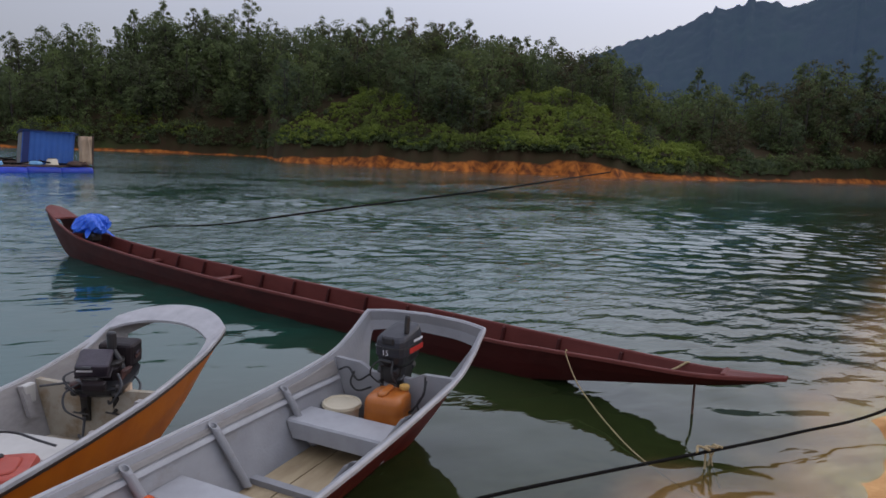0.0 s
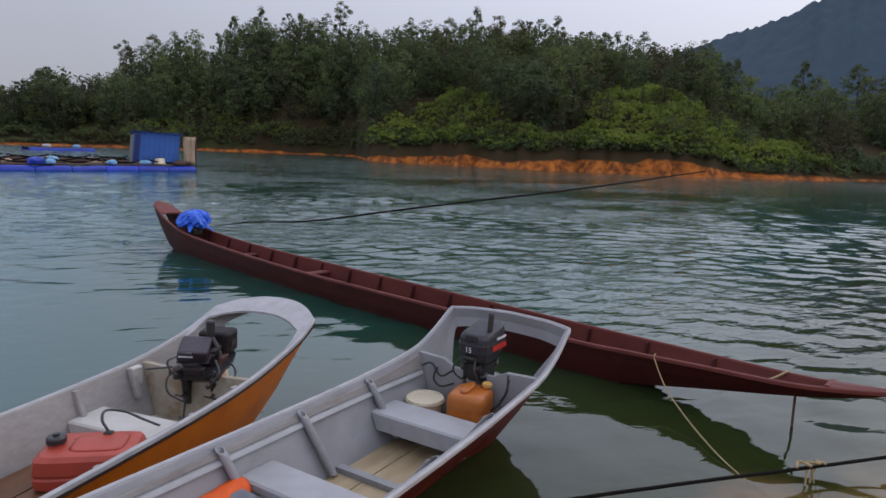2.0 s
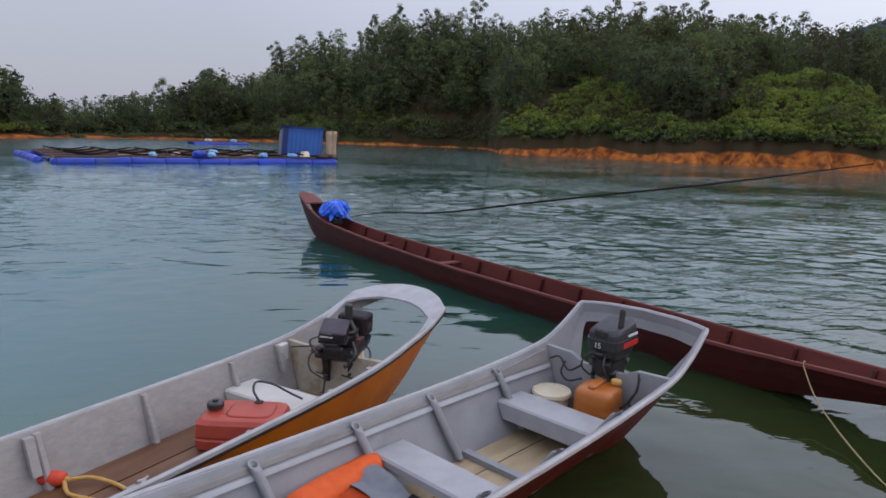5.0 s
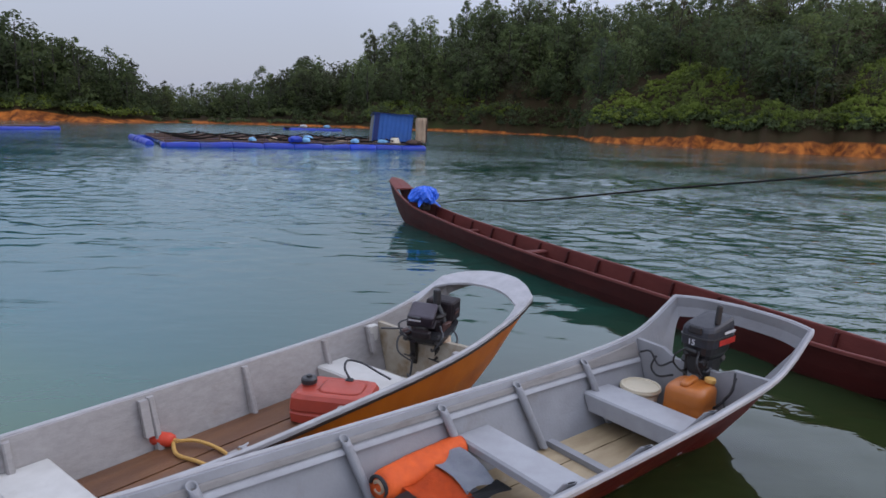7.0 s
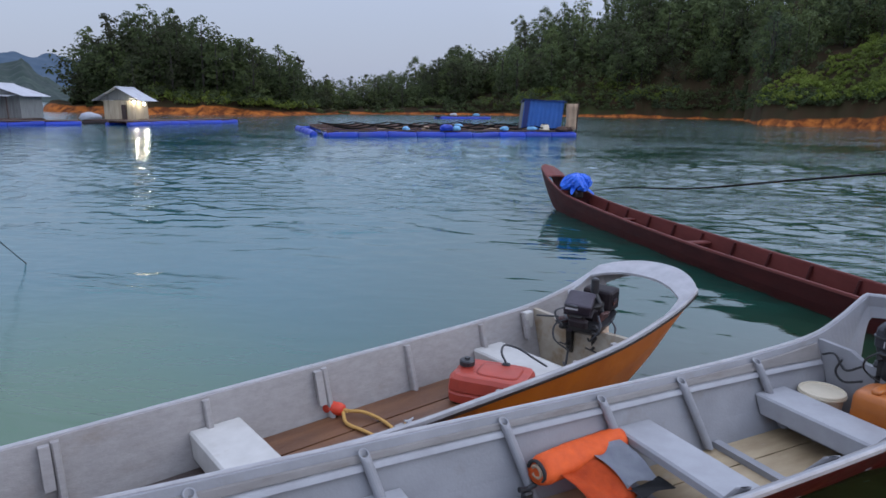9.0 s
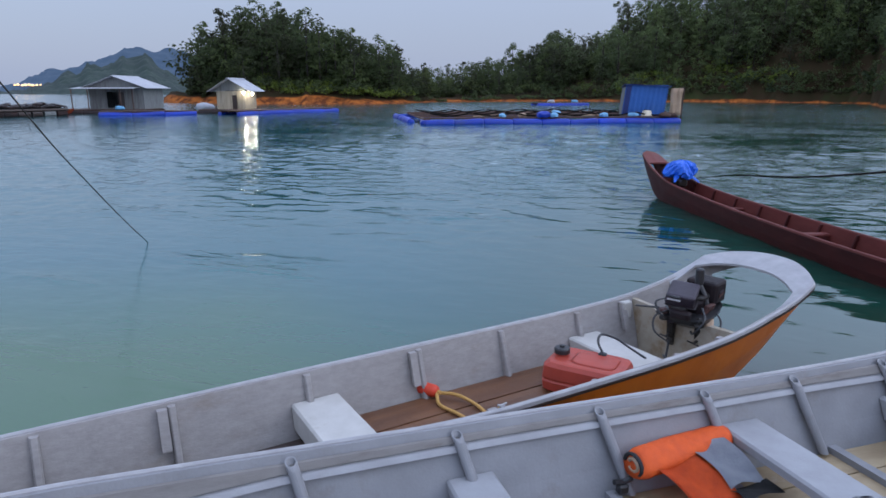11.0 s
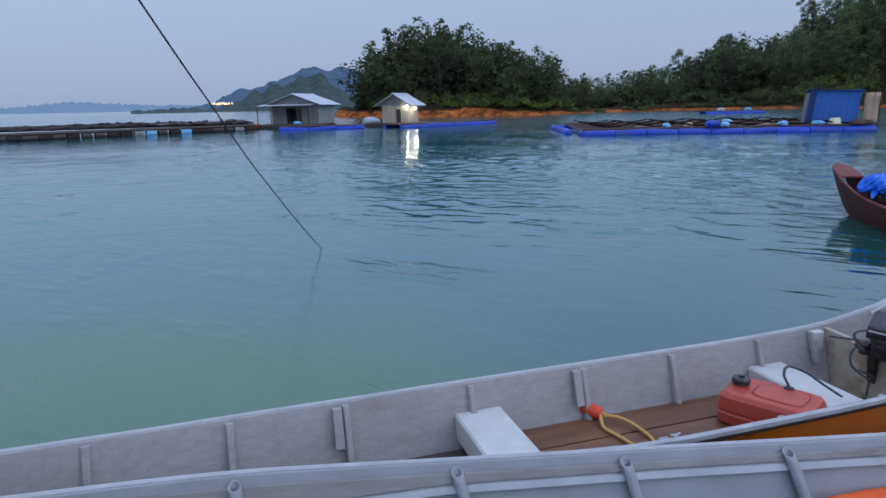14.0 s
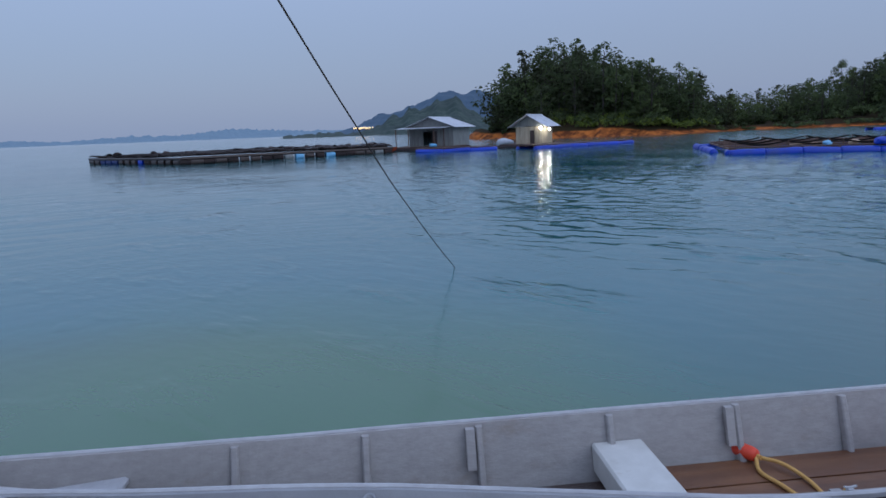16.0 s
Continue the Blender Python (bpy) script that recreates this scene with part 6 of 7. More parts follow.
part("float_body", lathe([(0.012, -0.075), (0.032, -0.07), (0.040, -0.045), (0.040, 0.045), (0.032, 0.07), (0.012, 0.075)], 18), RED_FLOAT, flt, smooth=True)
part("eye", tube([(0, 0, 0.07), (0, 0, 0.10)], 0.013, 8), ROPE_YELLOW, flt)
knot = thing("rail_cleat", BOAT_B @ pose(1.73, -0.475, 0.455) @ Matrix.Scale(0.6, 4), "white rope cleat on the orange boat's rail", "cleat")
part("base", box(0.05, 0.035, 0.02, (0, 0, 0.01), 0.006), RAIL_WHITE, knot)
part("horn", tube([(-0.045, 0, 0.032), (-0.012, 0, 0.024), (0.012, 0, 0.024), (0.045, 0, 0.032)], 0.009, 8), RAIL_WHITE, knot)
rope("motor_hose", [tuple(BOAT_B @ Vector(p)) for p in [(3.52, -0.02, 0.30), (3.40, -0.10, 0.22), (3.28, -0.18, 0.297), (3.18, -0.30, 0.297), (3.05, -0.34, 0.297)]], 0.008, BLACK_PLASTIC, "black fuel hose lying on the bench", category="hose")

# ---------- ropes over the water
rope("mooring_rope", [(1.1, 3.2, -0.22), (1.4, 3.12, -0.03), (1.75, 3.08, 0.09), (2.6, 3.03, 0.12), (3.57, 3.0, 0.115), (4.5, 2.97, 0.12), (5.63, 2.95, 0.16), (7.5, 2.9, 0.55), (9.5, 2.6, 1.1)], 0.0115, ROPE_DARK, "thick dark wet mooring rope stretched above the shallows")
rope("rope_lashing", [(3.50, 2.985, 0.135), (3.56, 3.03, 0.15), (3.60, 2.97, 0.14), (3.63, 3.03, 0.135), (3.67, 2.97, 0.15), (3.71, 3.03, 0.135), (3.74, 2.98, 0.13)], 0.009, ROPE_TAN, "tan cord lashed round the mooring rope")
for p in ([(3.60, 3.0, 0.11), (3.56, 2.96, -0.02), (3.50, 2.90, -0.2)], [(3.64, 3.0, 0.11), (3.66, 2.98, 0.0), (3.74, 2.94, -0.2)], [(3.68, 3.0, 0.11), (3.63, 2.99, 0.0), (3.60, 2.92, -0.22)]):
    rope("rope_tail", p, 0.007, ROPE_TAN, "loose tan cord end hanging into the water")
rope("tether", [tuple(LONG @ swept((1.78, 0.12, 0.25))), tuple(LONG @ swept((1.74, 0.20, 0.37))), tuple(LONG @ swept((1.72, 0.25, 0.34))), (3.50, 4.30, 0.18), (3.43, 3.98, 0.09), (3.36, 3.66, 0.035), (3.29, 3.36, 0.012), (3.25, 3.05, 0.0), (3.28, 2.8, -0.02), (3.36, 2.55, -0.04)],
     0.0055, ROPE_TAN, "thin pale rope from the long boat to the bank")
rope("bow_line", [tuple(LONG @ swept((0.74, -0.15, 0.36))), tuple(LONG @ swept((0.77, -0.13, 0.405))), tuple(LONG @ swept((0.84, -0.02, 0.36))), tuple(LONG @ swept((0.95, 0.08, 0.31))), tuple(LONG @ swept((1.15, 0.10, 0.27)))], 0.010, ROPE_TAN, "short pale rope lying over the long boat's bow")
line_pts = catmull([(-0.27, 12.73, 0.44), (0.57, 13.50, 0.46), (1.34, 14.20, 0.38), (2.38, 15.16, 0.33), (4.59, 17.18, 0.35), (8.46, 20.73, 0.36), (11.75, 23.74, 0.35), (18.97, 30.35, 0.37), (30.81, 41.19, 0.48), (52.91, 61.43, 0.71)], 8)
stern_line = part("stern_line", tube(line_pts, 0.036, 8, [0.2 + 1.6 * (i / len(line_pts)) ** 1.3 for i in range(len(line_pts))]), ROPE_DARK, None, smooth=True)
tagged(stern_line, "long dark rope from the long boat to the far bank", "rope")
stake = thing("mooring_stake", pose(4.27, 3.74, -0.5), "thin wooden stake beside the long boat's bow", "stake")
part("pole", tube([(0, 0, 0), (0.01, 0, 0.4), (0.015, 0.01, 0.775)], 0.010, 8), RAFT_WOOD, stake)
# the line that comes down from the bank into the lake
rope("guy_line", [(-7.24, 6.85, -0.14), (-7.05, 6.59, 0.00), (-6.59, 5.93, 0.37), (-6.06, 5.20, 0.78), (-5.54, 4.49, 1.19), (-5.01, 3.78, 1.60), (-4.48, 3.10, 2.02), (-4.01, 2.50, 2.38), (-3.12, 1.37, 3.08), (-2.23, 0.24, 3.77), (-1.34, -0.87, 4.40)], 0.0058, ROPE_GREY, "thin dark line slanting down into the lake", 6)
post = thing("mooring_post", pose(-1.34, -0.89, float(land(-1.34, -0.89))), "tall weathered wooden mooring post standing by the bank", "post")
part("pole", tube([(0, 0, -0.5), (0.02, 0, 2.0), (0.0, 0.02, 4.3)], 0.07, 10), RAFT_WOOD, post)

# ---------- fish-farm raft with a blue hut
RAFT = pose(-16.0, 37.3, 0, 0, 0, math.degrees(math.atan2(8.2, 14.5)))
RL, RW = 16.6, 12.0
raft = thing("fish_farm_raft", RAFT, "floating fish farm raft edged with bright blue floats", "raft", "fish farm rafts")


def float_row(parent, p, q, radius, n, material, z=0.04):
    p, q = Vector((*p, z)), Vector((*q, z))
    rng = np.random.default_rng(int(abs(p.x * 7 + q.y * 3)) + n)
    for i in range(n):
        a, b = p.lerp(q, (i + 0.004) / n), p.lerp(q, (i + 0.996) / n)
        wob = Vector((0, 0, float(rng.normal(0, 0.02))))
        r = radius * float(rng.uniform(0.9, 1.08))
        d = (b - a).normalized()
        pts = [a + wob, a + d * 0.10 + wob, a + d * 0.35 + wob, b - d * 0.35 - wob, b - d * 0.10 - wob, b - wob]
        part("float", tube(pts, r, 10, (0.9, 0.98, 1, 1, 0.98, 0.9)), material, parent, smooth=True)


float_row(raft, (0, 0), (RL, 0), 0.27, 9, BLUE_DRUM)
float_row(raft, (-0.6, 2.2), (-0.9, RW), 0.27, 5, BLUE_DRUM)
float_row(raft, (-0.9, RW), (RL - 3, RW), 0.22, 7, BLUE_DRUM)
float_row(raft, (0.2, 2.2), (0, 0), 0.25, 1, BLUE_DRUM)
for x in np.linspace(0.2, RL - 0.2, 7):
    part("walkway_beam", box(0.35, RW, 0.09, (float(x), RW / 2, 0.27), 0.02), RAFT_WOOD, raft)
for y in np.linspace(0.35, RW - 0.2, 5):
    part("walkway_beam", box(RL, 0.35, 0.09, (RL / 2, float(y), 0.365), 0.02), RAFT_WOOD, raft)
# net pens: sagging dark mesh edges on low posts
for i in range(6):
    for j in range(4):
        x0, y0 = 0.2 + i * (RL - 0.4) / 6, 0.35 + j * (RW - 0.55) / 4
        part("net_post", tube([(x0 + 0.2, y0 + 0.2, 0.3), (x0 + 0.2, y0 + 0.2, 0.72)], 0.04, 6), RAFT_WOOD, raft)
        pts = [(x0 + 0.2 + t * 2.5, y0 + 0.2, 0.66 - 0.18 * math.sin(math.pi * t)) for t in np.linspace(0, 1, 7)]
        part("net_edge", tube(pts, 0.045, 6), ROPE_DARK, raft)


def sack(m, size, material, label, category="sack"):
    rng = np.random.default_rng(int(size * 100) + int(abs(m.translation.x) * 10))
    bm = bmesh.new()
    bmesh.ops.create_icosphere(bm, subdivisions=3, radius=1)
    for v in bm.verts:
        n = noise.noise(v.co * 1.7 + m.translation)
        v.co = Vector((v.co.x * size * (1 + 0.3 * n), v.co.y * size * 0.7 * (1 + 0.25 * n), max(v.co.z, -0.55) * size * 0.5 * (1 + 0.35 * n) + size * 0.27))
    ob = part("heap" if category == "heap" else "sack", bm, material, None, label, smooth=True)
    ob.matrix_world = m
    return tagged(ob, label, category)


for x, y, s, mat, lab in ((5.0, 0.5, 0.55, LIGHT_BLUE, "pale blue tarpaulin bundle on the raft"), (8.3, 0.3, 0.62, LIGHT_BLUE, "pale blue tarpaulin bundle on the raft"), (11.6, 0.3, 0.60, LIGHT_BLUE, "pale blue tarpaulin bundle on the raft"),
                          (6.4, 0.9, 0.50, TAN_TARP, "tan sack lying on the raft walkway"), (9.9, 5.0, 0.6, LIGHT_BLUE, "pale blue tarpaulin bundle on the raft"), (7.6, 0.2, 0.8, BLUE_DRUM, "deep blue tarpaulin bundle on the raft"), (13.6, 0.4, 0.55, LIGHT_BLUE, "pale blue tarpaulin bundle on the raft")):
    sack(RAFT @ pose(x, y, 0.40, 0, 0, x * 50), s * 0.6, mat, lab, "tarpaulin bundle")
for x, y, ln, a in ((9.3, 0.8, 1.8, 8), (10.4, 1.0, 1.5, -12), (12.4, 0.9, 1.6, 4), (3.2, 0.8, 1.7, 5)):
    pole = thing("bamboo_pole", RAFT @ pose(x, y, 0.45, 0, 0, a), "pale bamboo pole lying on the raft", "pole", "poles on the raft")
    part("stem", tube([(0, 0, 0), (ln / 2, 0, 0.03), (ln, 0, 0.06)], 0.035, 8), TAN_TARP, pole)

# the blue hut on its right end
HUT = RAFT @ pose(13.2, 1.3, 0.42, 0, 0, -19)
hut = thing("raft_hut", HUT, "blue sheet-walled hut leaning on the raft", "hut")
HW, HD, HH = 2.65, 2.6, 1.95


def ribbed(w, h, n, depth, material, parent, name, m, label=""):
    """A ribbed sheet of w by h, standing in the xz plane."""
    rings = []
    for i in range(n * 4 + 1):
        x = w * i / (n * 4)
        d = depth * (0, 1, 1, 0)[i % 4]
        rings.append([m @ Vector((x, -d, 0)), m @ Vector((x, -d, h)), m @ Vector((x, -d + 0.03, h)), m @ Vector((x, -d + 0.03, 0))])
    return part(name, loft(rings), material, parent, label)


lean = Matrix.Shear("XY", 4, (0.10, 0.0))
ribbed(HW, HH, 9, 0.03, BLUE_SHEET, hut, "front_wall", lean, "blue ribbed sheet wall")
ribbed(HD, HH - 0.12, 8, 0.03, GREY_BOARD, hut, "side_wall", lean @ Matrix.Rotation(radians(90), 4, "Z"), "pale grey-green sheet wall")
ribbed(HD, HH - 0.12, 8, 0.03, BLUE_SHEET, hut, "side_wall", lean @ Matrix.Translation((HW, 0, 0)) @ Matrix.Rotation(radians(90), 4, "Z"))
ribbed(HW, HH - 0.25, 9, 0.03, BLUE_SHEET, hut, "back_wall", lean @ Matrix.Translation((0, HD, 0)))
part("corner_strip", loft([[lean @ Vector((x, y, z)) for x, y in ((0.04, -0.07), (0.36, -0.07), (0.36, -0.035), (0.04, -0.035))] for z in (0, HH - 0.03)]), NAVY, hut, "dark navy strip")
part("roof", loft([[lean @ Vector((x, -0.18, HH + 0.04 - 0.05 * x)), lean @ Vector((x, HD + 0.15, HH - 0.18 - 0.05 * x)), lean @ Vector((x, HD + 0.15, HH - 0.14 - 0.05 * x)), lean @ Vector((x, -0.18, HH + 0.08 - 0.05 * x))] for x in np.linspace(-0.12, HW + 0.2, 10)]), NAVY, hut, "flat dark sheet roof")
for x, y in ((0.05, 0.05), (HW - 0.05, 0.05), (0.05, HD - 0.05), (HW - 0.05, HD - 0.05)):
    part("post", tube([lean @ Vector((x, y, -0.2)), lean @ Vector((x, y, HH - 0.15))], 0.05, 6), RAFT_WOOD, hut)
tarp = thing("side_tarpaulin", HUT @ pose(HW + 0.30, 0, 0.0), "tan tarpaulin hanging beside the hut", "tarpaulin")
rings = []
for i, x in enumerate(np.linspace(0, 0.75, 9)):
    rings.append([(x + 0.05 * math.sin(z * 3 + i) + 0.06 * z, -0.05 + 0.08 * math.sin(i * 1.7 + z) + dy, z) for dy, zs in ((0, np.linspace(0.05, 1.75, 8)), (0.02, np.linspace(1.75, 0.05, 8))) for z in zs])
part("sheet", loft(rings), TAN_TARP, tarp, smooth=True)
part("post", tube([(0.78, 0.0, -0.35), (0.86, 0.0, 1.8)], 0.045, 6), RAFT_WOOD, tarp)
basin = thing("basin", RAFT @ pose(14.7, 0.75, 0.42), "pale plastic basin standing upside down by the hut", "basin")
part("bowl", lathe([(0.36, 0.0), (0.37, 0.03), (0.33, 0.06), (0.28, 0.30), (0.22, 0.36), (0.01, 0.37)], 20), LID_CREAM, basin, smooth=True)
part("foot", lathe([(0.20, 0.355), (0.20, 0.40), (0.17, 0.40), (0.01, 0.39)], 20), BLACK_PLASTIC, basin)
for k, (x, y) in enumerate(((15.7, 0.2), (16.3, 0.4), (16.1, 0.9), (15.9, 1.5))):
    sack(RAFT @ pose(x, y, 0.36, 0, 0, k * 40), 0.42, RAFT_WOOD, "dark brown heap of netting beside the hut", "heap")

# ---------- small raft beyond, and the two house rafts
def house_raft(origin, turn, length, width, label, drums=None):
    r = thing("house_raft", pose(*origin, 0, 0, 0, turn), label, "raft", "fish farm rafts")
    float_row(r, (0, -width / 2), (length, -width / 2), 0.26, max(2, int(length / 2)), drums or BLUE_DRUM)
    float_row(r, (0, width / 2), (length, width / 2), 0.26, max(2, int(length / 2)), drums or BLUE_DRUM)
    for i in range(int(length / 0.35)):
        part("deck_plank", box(0.31, width, 0.05, (0.17 + i * 0.35, 0, 0.35), 0.0), RAFT_WOOD, r)
    for y in (-width / 2 + 0.15, 0, width / 2 - 0.15):
        part("deck_beam", box(length, 0.14, 0.12, (length / 2, y, 0.265), 0.0), RAFT_WOOD, r)
    return r


def gable_house(m, w, d, wall_h, ridge_h, over, wall_mat, label, canopy=0.0, gap=(0.52, 0.70)):
    """Gable end towards -y; ridge along y."""
    h = thing("raft_house", m, label, "house", "floating houses")
    for y in (0, d):
        wall = new("wall")
        wall.parent = h
        n = int(w / 0.22)
        for i in range(n):
            x = -w / 2 + (i + 0.5) * w / n
            if y == 0 and gap[0] < (i + 0.5) / n < gap[1]:
                part("board", box(w / n - 0.012, 0.03, 0.35, (x, y, wall_h - 0.175)), wall_mat, wall)
                continue
            part("board", box(w / n - 0.012, 0.03, wall_h, (x, y, wall_h / 2)), wall_mat, wall)
        part("gable", loft([[(-w / 2 - over * 0.5, y - 0.015, wall_h + 0.03), (w / 2 + over * 0.5, y - 0.015, wall_h + 0.03), (0, y - 0.015, ridge_h)], [(-w / 2 - over * 0.5, y + 0.015, wall_h + 0.03), (w / 2 + over * 0.5, y + 0.015, wall_h + 0.03), (0, y + 0.015, ridge_h)]]), GREY_BOARD, h, "grey boarded gable")
    for x in (-w / 2, w / 2):
        ribbed(d, wall_h, int(d / 0.25), 0.02, wall_mat, h, "side_wall", Matrix.Translation((x, 0, 0)) @ Matrix.Rotation(radians(90), 4, "Z"))
    door = part("door", box(w * 0.17, 0.04, wall_h - 0.37, (w * 0.11, 0.03, (wall_h - 0.37) / 2)), DARK_WOOD, h, "dark open doorway")
    part("handle", box(0.03, 0.03, 0.12, (w * 0.05, -0.0, 0.9)), ENGINE_METAL, door)
    for s in (-1, 1):
        ex, ez = s * (w / 2 + over), wall_h - 0.05 * over
        rings = []
        n = int((d + 2 * over) / 0.2)
        for i in range(n * 2 + 1):
            y = -over + (d + 2 * over) * i / (n * 2)
            b = 0.025 * (i % 2)
            rings.append([(0, y, ridge_h + 0.03 + b), (ex, y, ez + b), (ex, y, ez - 0.02 + b), (0, y, ridge_h + 0.01 + b)])
        part("roof_sheet", loft(rings), ROOF_METAL, h, "pale corrugated metal roof slope")
    part("ridge_cap", loft([[(-0.2, y, ridge_h - 0.02), (0, y, ridge_h + 0.09), (0.2, y, ridge_h - 0.02), (0, y, ridge_h + 0.06)] for y in (-over, d + over)]), ROOF_METAL, h)
    if canopy:
        rings = []
        for i in range(41):
            x = -w / 2 - canopy + (w * 0.95 + canopy) * i / 40
            b = 0.02 * (i % 2)
            z = wall_h - 0.06
            rings.append([(x, 0.1, z + 0.14 + b), (x, -1.6, z + b), (x, -1.6, z - 0.02 + b), (x, 0.1, z + 0.12 + b)])
        part("canopy", loft(rings), ROOF_METAL, h, "white metal canopy over the deck")
        for x in (-w / 2 - canopy + 0.15, -w / 2 + 0.6, w * 0.2, w * 0.42):
            part("canopy_post", tube([(x, -1.5, 0), (x, -1.5, wall_h - 0.05)], 0.05, 6), RAFT_WOOD, h)
    return h


# house raft nearest the point: boarded house with two bare bulbs under its eaves
house_raft((-38.3, 46.6), 79.5, 12.8, 2.4, "narrow raft on blue floats beside the small house")
house_raft((-43.6, 50.4), 15.4, 5.2, 4.6, "plank raft on dark floats under the small house", NET_DARK)
HOUSE_S = pose(-40.6, 49.9, 0.38, 0, 0, 19)
gable_house(HOUSE_S, 2.6, 3.2, 1.62, 2.72, 0.7, BEIGE_BOARD, "small beige boarded raft house with a metal gable roof")
house_raft((-47.2, 41.3), 41.5, 7.6, 2.2, "raft on blue floats before the larger house")
house_raft((-55.2, 45.2), 22.4, 7.6, 5.6, "plank raft on dark floats under the larger house", NET_DARK)
HOUSE_L = pose(-50.75, 46.45, 0.38, 0, 0, 22.4)
gable_house(HOUSE_L, 5.0, 4.4, 1.9, 2.95, 0.6, GREY_BOARD, "larger grey boarded raft house with a metal canopy", canopy=1.0, gap=(0.30, 0.62))
BULB = glow("lit_bulb", (1.0, 0.88, 0.66), 170)
WARM = glow("lit_pavilion", (1.0, 0.60, 0.22), 2.6)
for x, y, z in ((1.30, -0.25, 1.50), (1.75, 0.9, 1.36)):
    lamp = thing("lamp", HOUSE_S @ pose(x, y, z), "bare lit bulb under the eaves of the raft house", "lamp", "bulbs on the raft house")
    part("bulb", lathe([(0.02, -0.12), (0.06, -0.10), (0.08, -0.03), (0.07, 0.03), (0.045, 0.09)], 14), BULB, lamp, "glowing bulb", smooth=True)
    part("holder", lathe([(0.045, 0.085), (0.045, 0.17), (0.02, 0.19)], 10), BLACK_PLASTIC, lamp)
sack(pose(-45.2, 51.6, 0.2, 0, 0, 30), 0.9, ROOF_METAL, "pale heap of sheeting on the raft", "heap")
sack(HOUSE_L @ pose(1.2, -2.2, 0.02), 0.42, LIGHT_BLUE, "pale blue bundle on the house deck", "heap")

# ---------- long dark net raft that leads out from the larger house
dock = thing("net_raft", Matrix(), "long dark timber raft heaped with nets on drums", "raft", "fish farm rafts")
A, B, C, D = Vector((-71.0, 19.3, 0)), Vector((-54.0, 21.6, 0)), Vector((-49.5, 40.2, 0)), Vector((-57.5, 46.0, 0))
n_plank = 110
for i in range(n_plank):
    t0, t1 = i / n_plank, (i + 0.9) / n_plank
    zt = 0.80 + 0.05 * math.sin(i * 0.9) + 0.04 * math.sin(i * 2.3) + 0.16 * (t0 > 0.25) * (1 - abs(2 * t0 - 1.2)) * 0.5
    # planks run from the outer edge (A to D) to the front edge (A to B to C)
    def front(t):
        return A.lerp(B, t / 0.42) if t < 0.42 else B.lerp(C, (t - 0.42) / 0.58)
    q = [front(t0), front(t1), A.lerp(D, t1), A.lerp(D, t0)]
    up = Vector((0, 0, 1))
    part("deck_plank", loft([[p + up * (zt - 0.10) for p in q], [p + up * zt for p in q]]), NET_DARK, dock)
rng_d = np.random.default_rng(9)
drum_mats = [NET_DARK, BLUE_DRUM, GREY_BOARD, DARK_WOOD, LIGHT_BLUE, DARK_WOOD, NET_DARK, NAVY, DARK_WOOD, NET_DARK, DARK_WOOD]
for i in range(34):
    t = (i + 0.5) / 34
    p = A.lerp(B, t / 0.42) if t < 0.42 else B.lerp(C, (t - 0.42) / 0.58)
    dirv = (B - A).normalized() if t < 0.42 else (C - B).normalized()
    ln = float(rng_d.uniform(0.35, 0.5))
    mid = p + Vector((0, 0, 0.20)) - dirv.cross(Vector((0, 0, 1))) * 0.15
    part("drum", tube([mid - dirv * ln, mid - dirv * ln * 0.9, mid + dirv * ln * 0.9, mid + dirv * ln], 0.27, 12, (0.9, 1, 1, 0.9)), drum_mats[int(rng_d.integers(len(drum_mats)))], dock)
for s, e, z in ((A, B, 0.50), (B, C, 0.52), (A, D, 0.5)):
    part("edge_beam", tube([s + Vector((0, 0, z)), e + Vector((0, 0, z))], 0.12, 6), DARK_WOOD, dock)
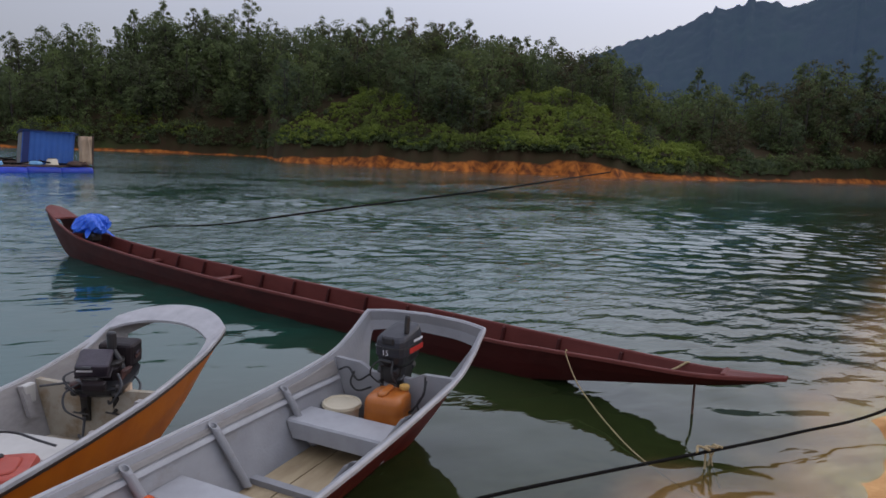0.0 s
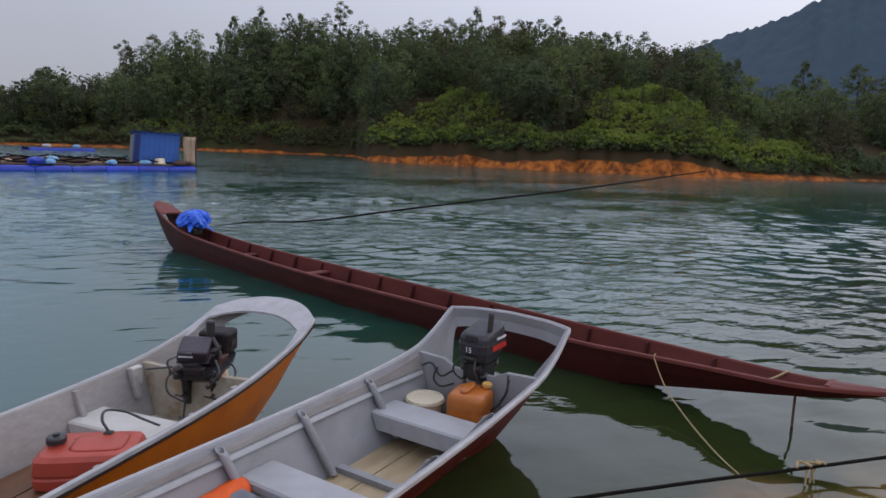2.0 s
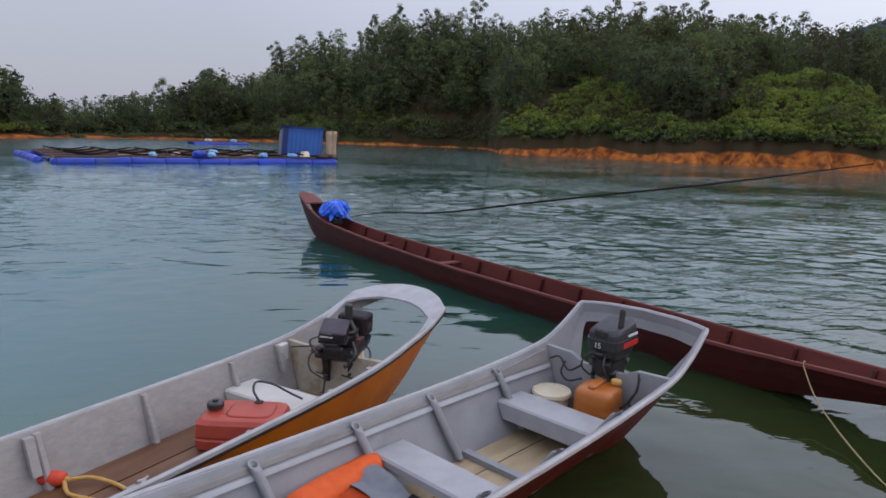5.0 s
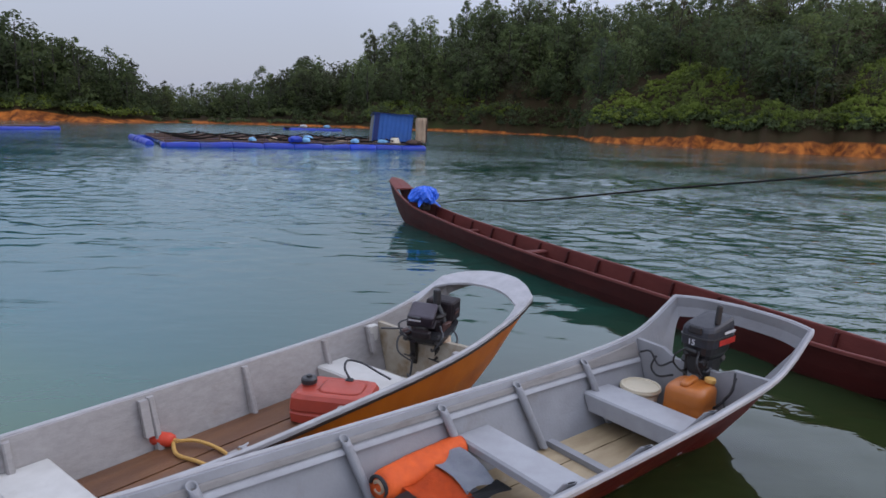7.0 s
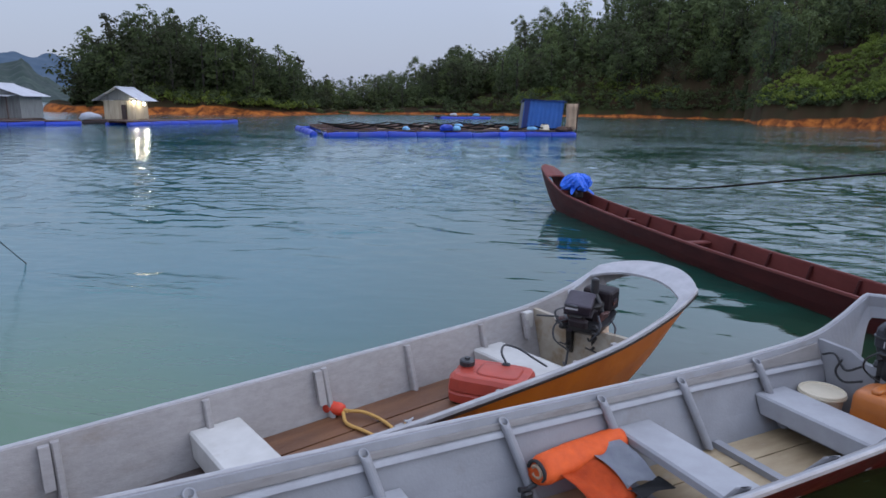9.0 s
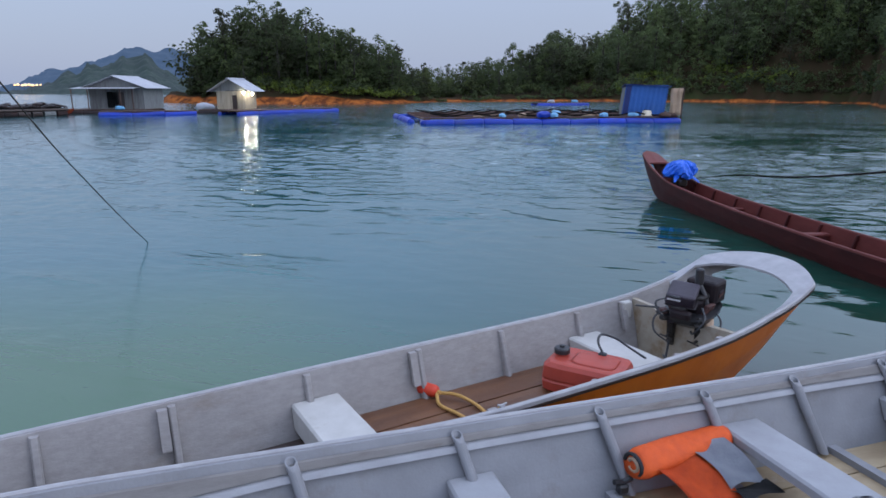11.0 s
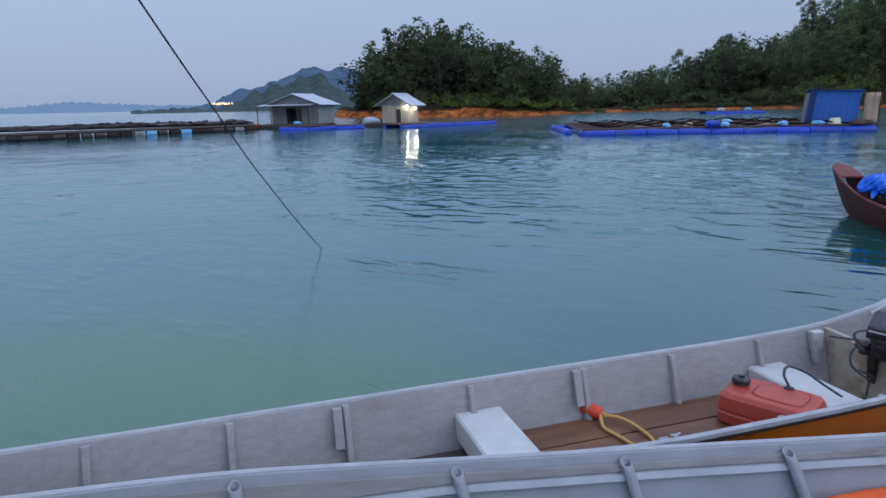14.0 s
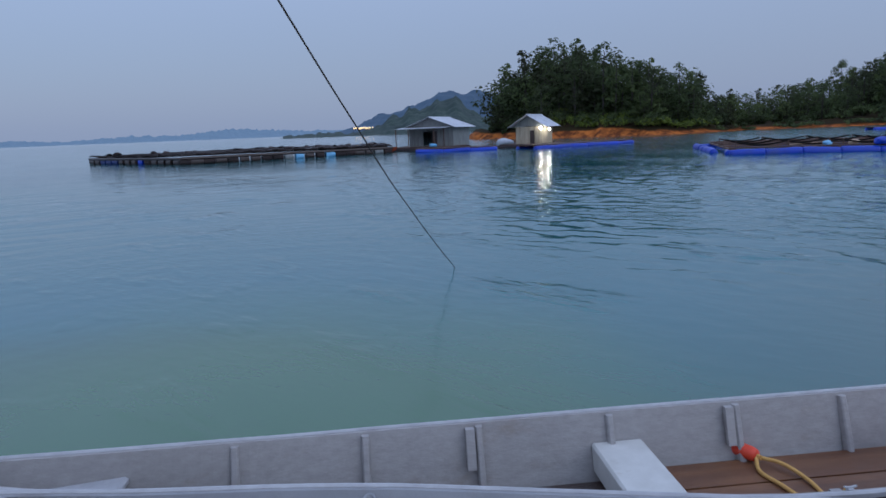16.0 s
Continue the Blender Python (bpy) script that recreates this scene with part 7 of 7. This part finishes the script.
for i in range(26):
    t = float(rng_d.uniform(0.08, 0.95))
    f = A.lerp(B, t / 0.42) if t < 0.42 else B.lerp(C, (t - 0.42) / 0.58)
    p = f.lerp(A.lerp(D, t), float(rng_d.uniform(0.1, 0.8)))
    sack(pose(p.x, p.y, 0.80, 0, 0, i * 37), float(rng_d.uniform(0.22, 0.42)), (NET_DARK, DARK_WOOD, ROPE_DARK)[i % 3], "dark heap of netting on the raft", "heap")
red = thing("red_canoe", pose(-52.6, 40.0, 0.05, 0, 0, 60), "low red-brown wooden canoe beside the raft", "boat")
hull_c = Hull([(-2.6, 0.03, 0.50, 0.01, 0.3), (-2.0, 0.25, 0.42, 0.15, 0.0), (0, 0.40, 0.38, 0.30, -0.08), (2.0, 0.28, 0.42, 0.16, 0.0), (2.6, 0.0, 0.5, 0.0, 0.3)])
shell(hull_c, 0.03, RED_HULL, MAROON_IN, red, "red-brown planking", "red-brown lining")
bottom(hull_c, RED_HULL, red, -2.4, 2.4)
small = house_raft((-22.5, 92.5), 38, 8.0, 2.0, "small distant raft before the inlet shore")
sack(pose(-20.5, 94.1, 0.38), 0.5, ROOF_METAL, "white bundle on the distant raft", "heap")
sack(pose(-17.6, 96.4, 0.38), 0.5, LIGHT_BLUE, "pale bundle on the distant raft", "heap")

# ---------- lit pavilions on the far headland
for k, (a, size) in enumerate(((-54.0, 0.40), (-53.8, 0.52), (-53.55, 0.46), (-53.35, 0.58), (-53.1, 0.50), (-52.9, 0.56), (-52.65, 0.44), (-52.4, 0.36))):
    r = 440.0
    pav = thing("pavilion", pose(r * math.sin(radians(a)), r * math.cos(radians(a)), 5.0 + 0.25 * math.sin(k * 2.1), 0, 0, -a) @ Matrix.Scale(size, 4), "small warmly lit pavilion on the far headland", "pavilion", "pavilions on the headland")
    part("lit_room", box(2.6, 2.0, 1.6, (0, 0, 0.4), 0.1), WARM, pav, "warm lit windows")
    part("roof", loft([[(-1.9, -1.6, 1.2), (1.9, -1.6, 1.2), (1.9, 1.6, 1.2), (-1.9, 1.6, 1.2)], [(-0.1, -0.1, 2.6), (0.1, -0.1, 2.6), (0.1, 0.1, 2.6), (-0.1, 0.1, 2.6)]]), ROOF_METAL, pav, "pale peaked roof")
    for x in (-1.1, 1.1):
        for y in (-0.8, 0.8):
            part("stilt", tube([(x, y, -12), (x, y, -0.3)], 0.12, 6), DARK_WOOD, pav)
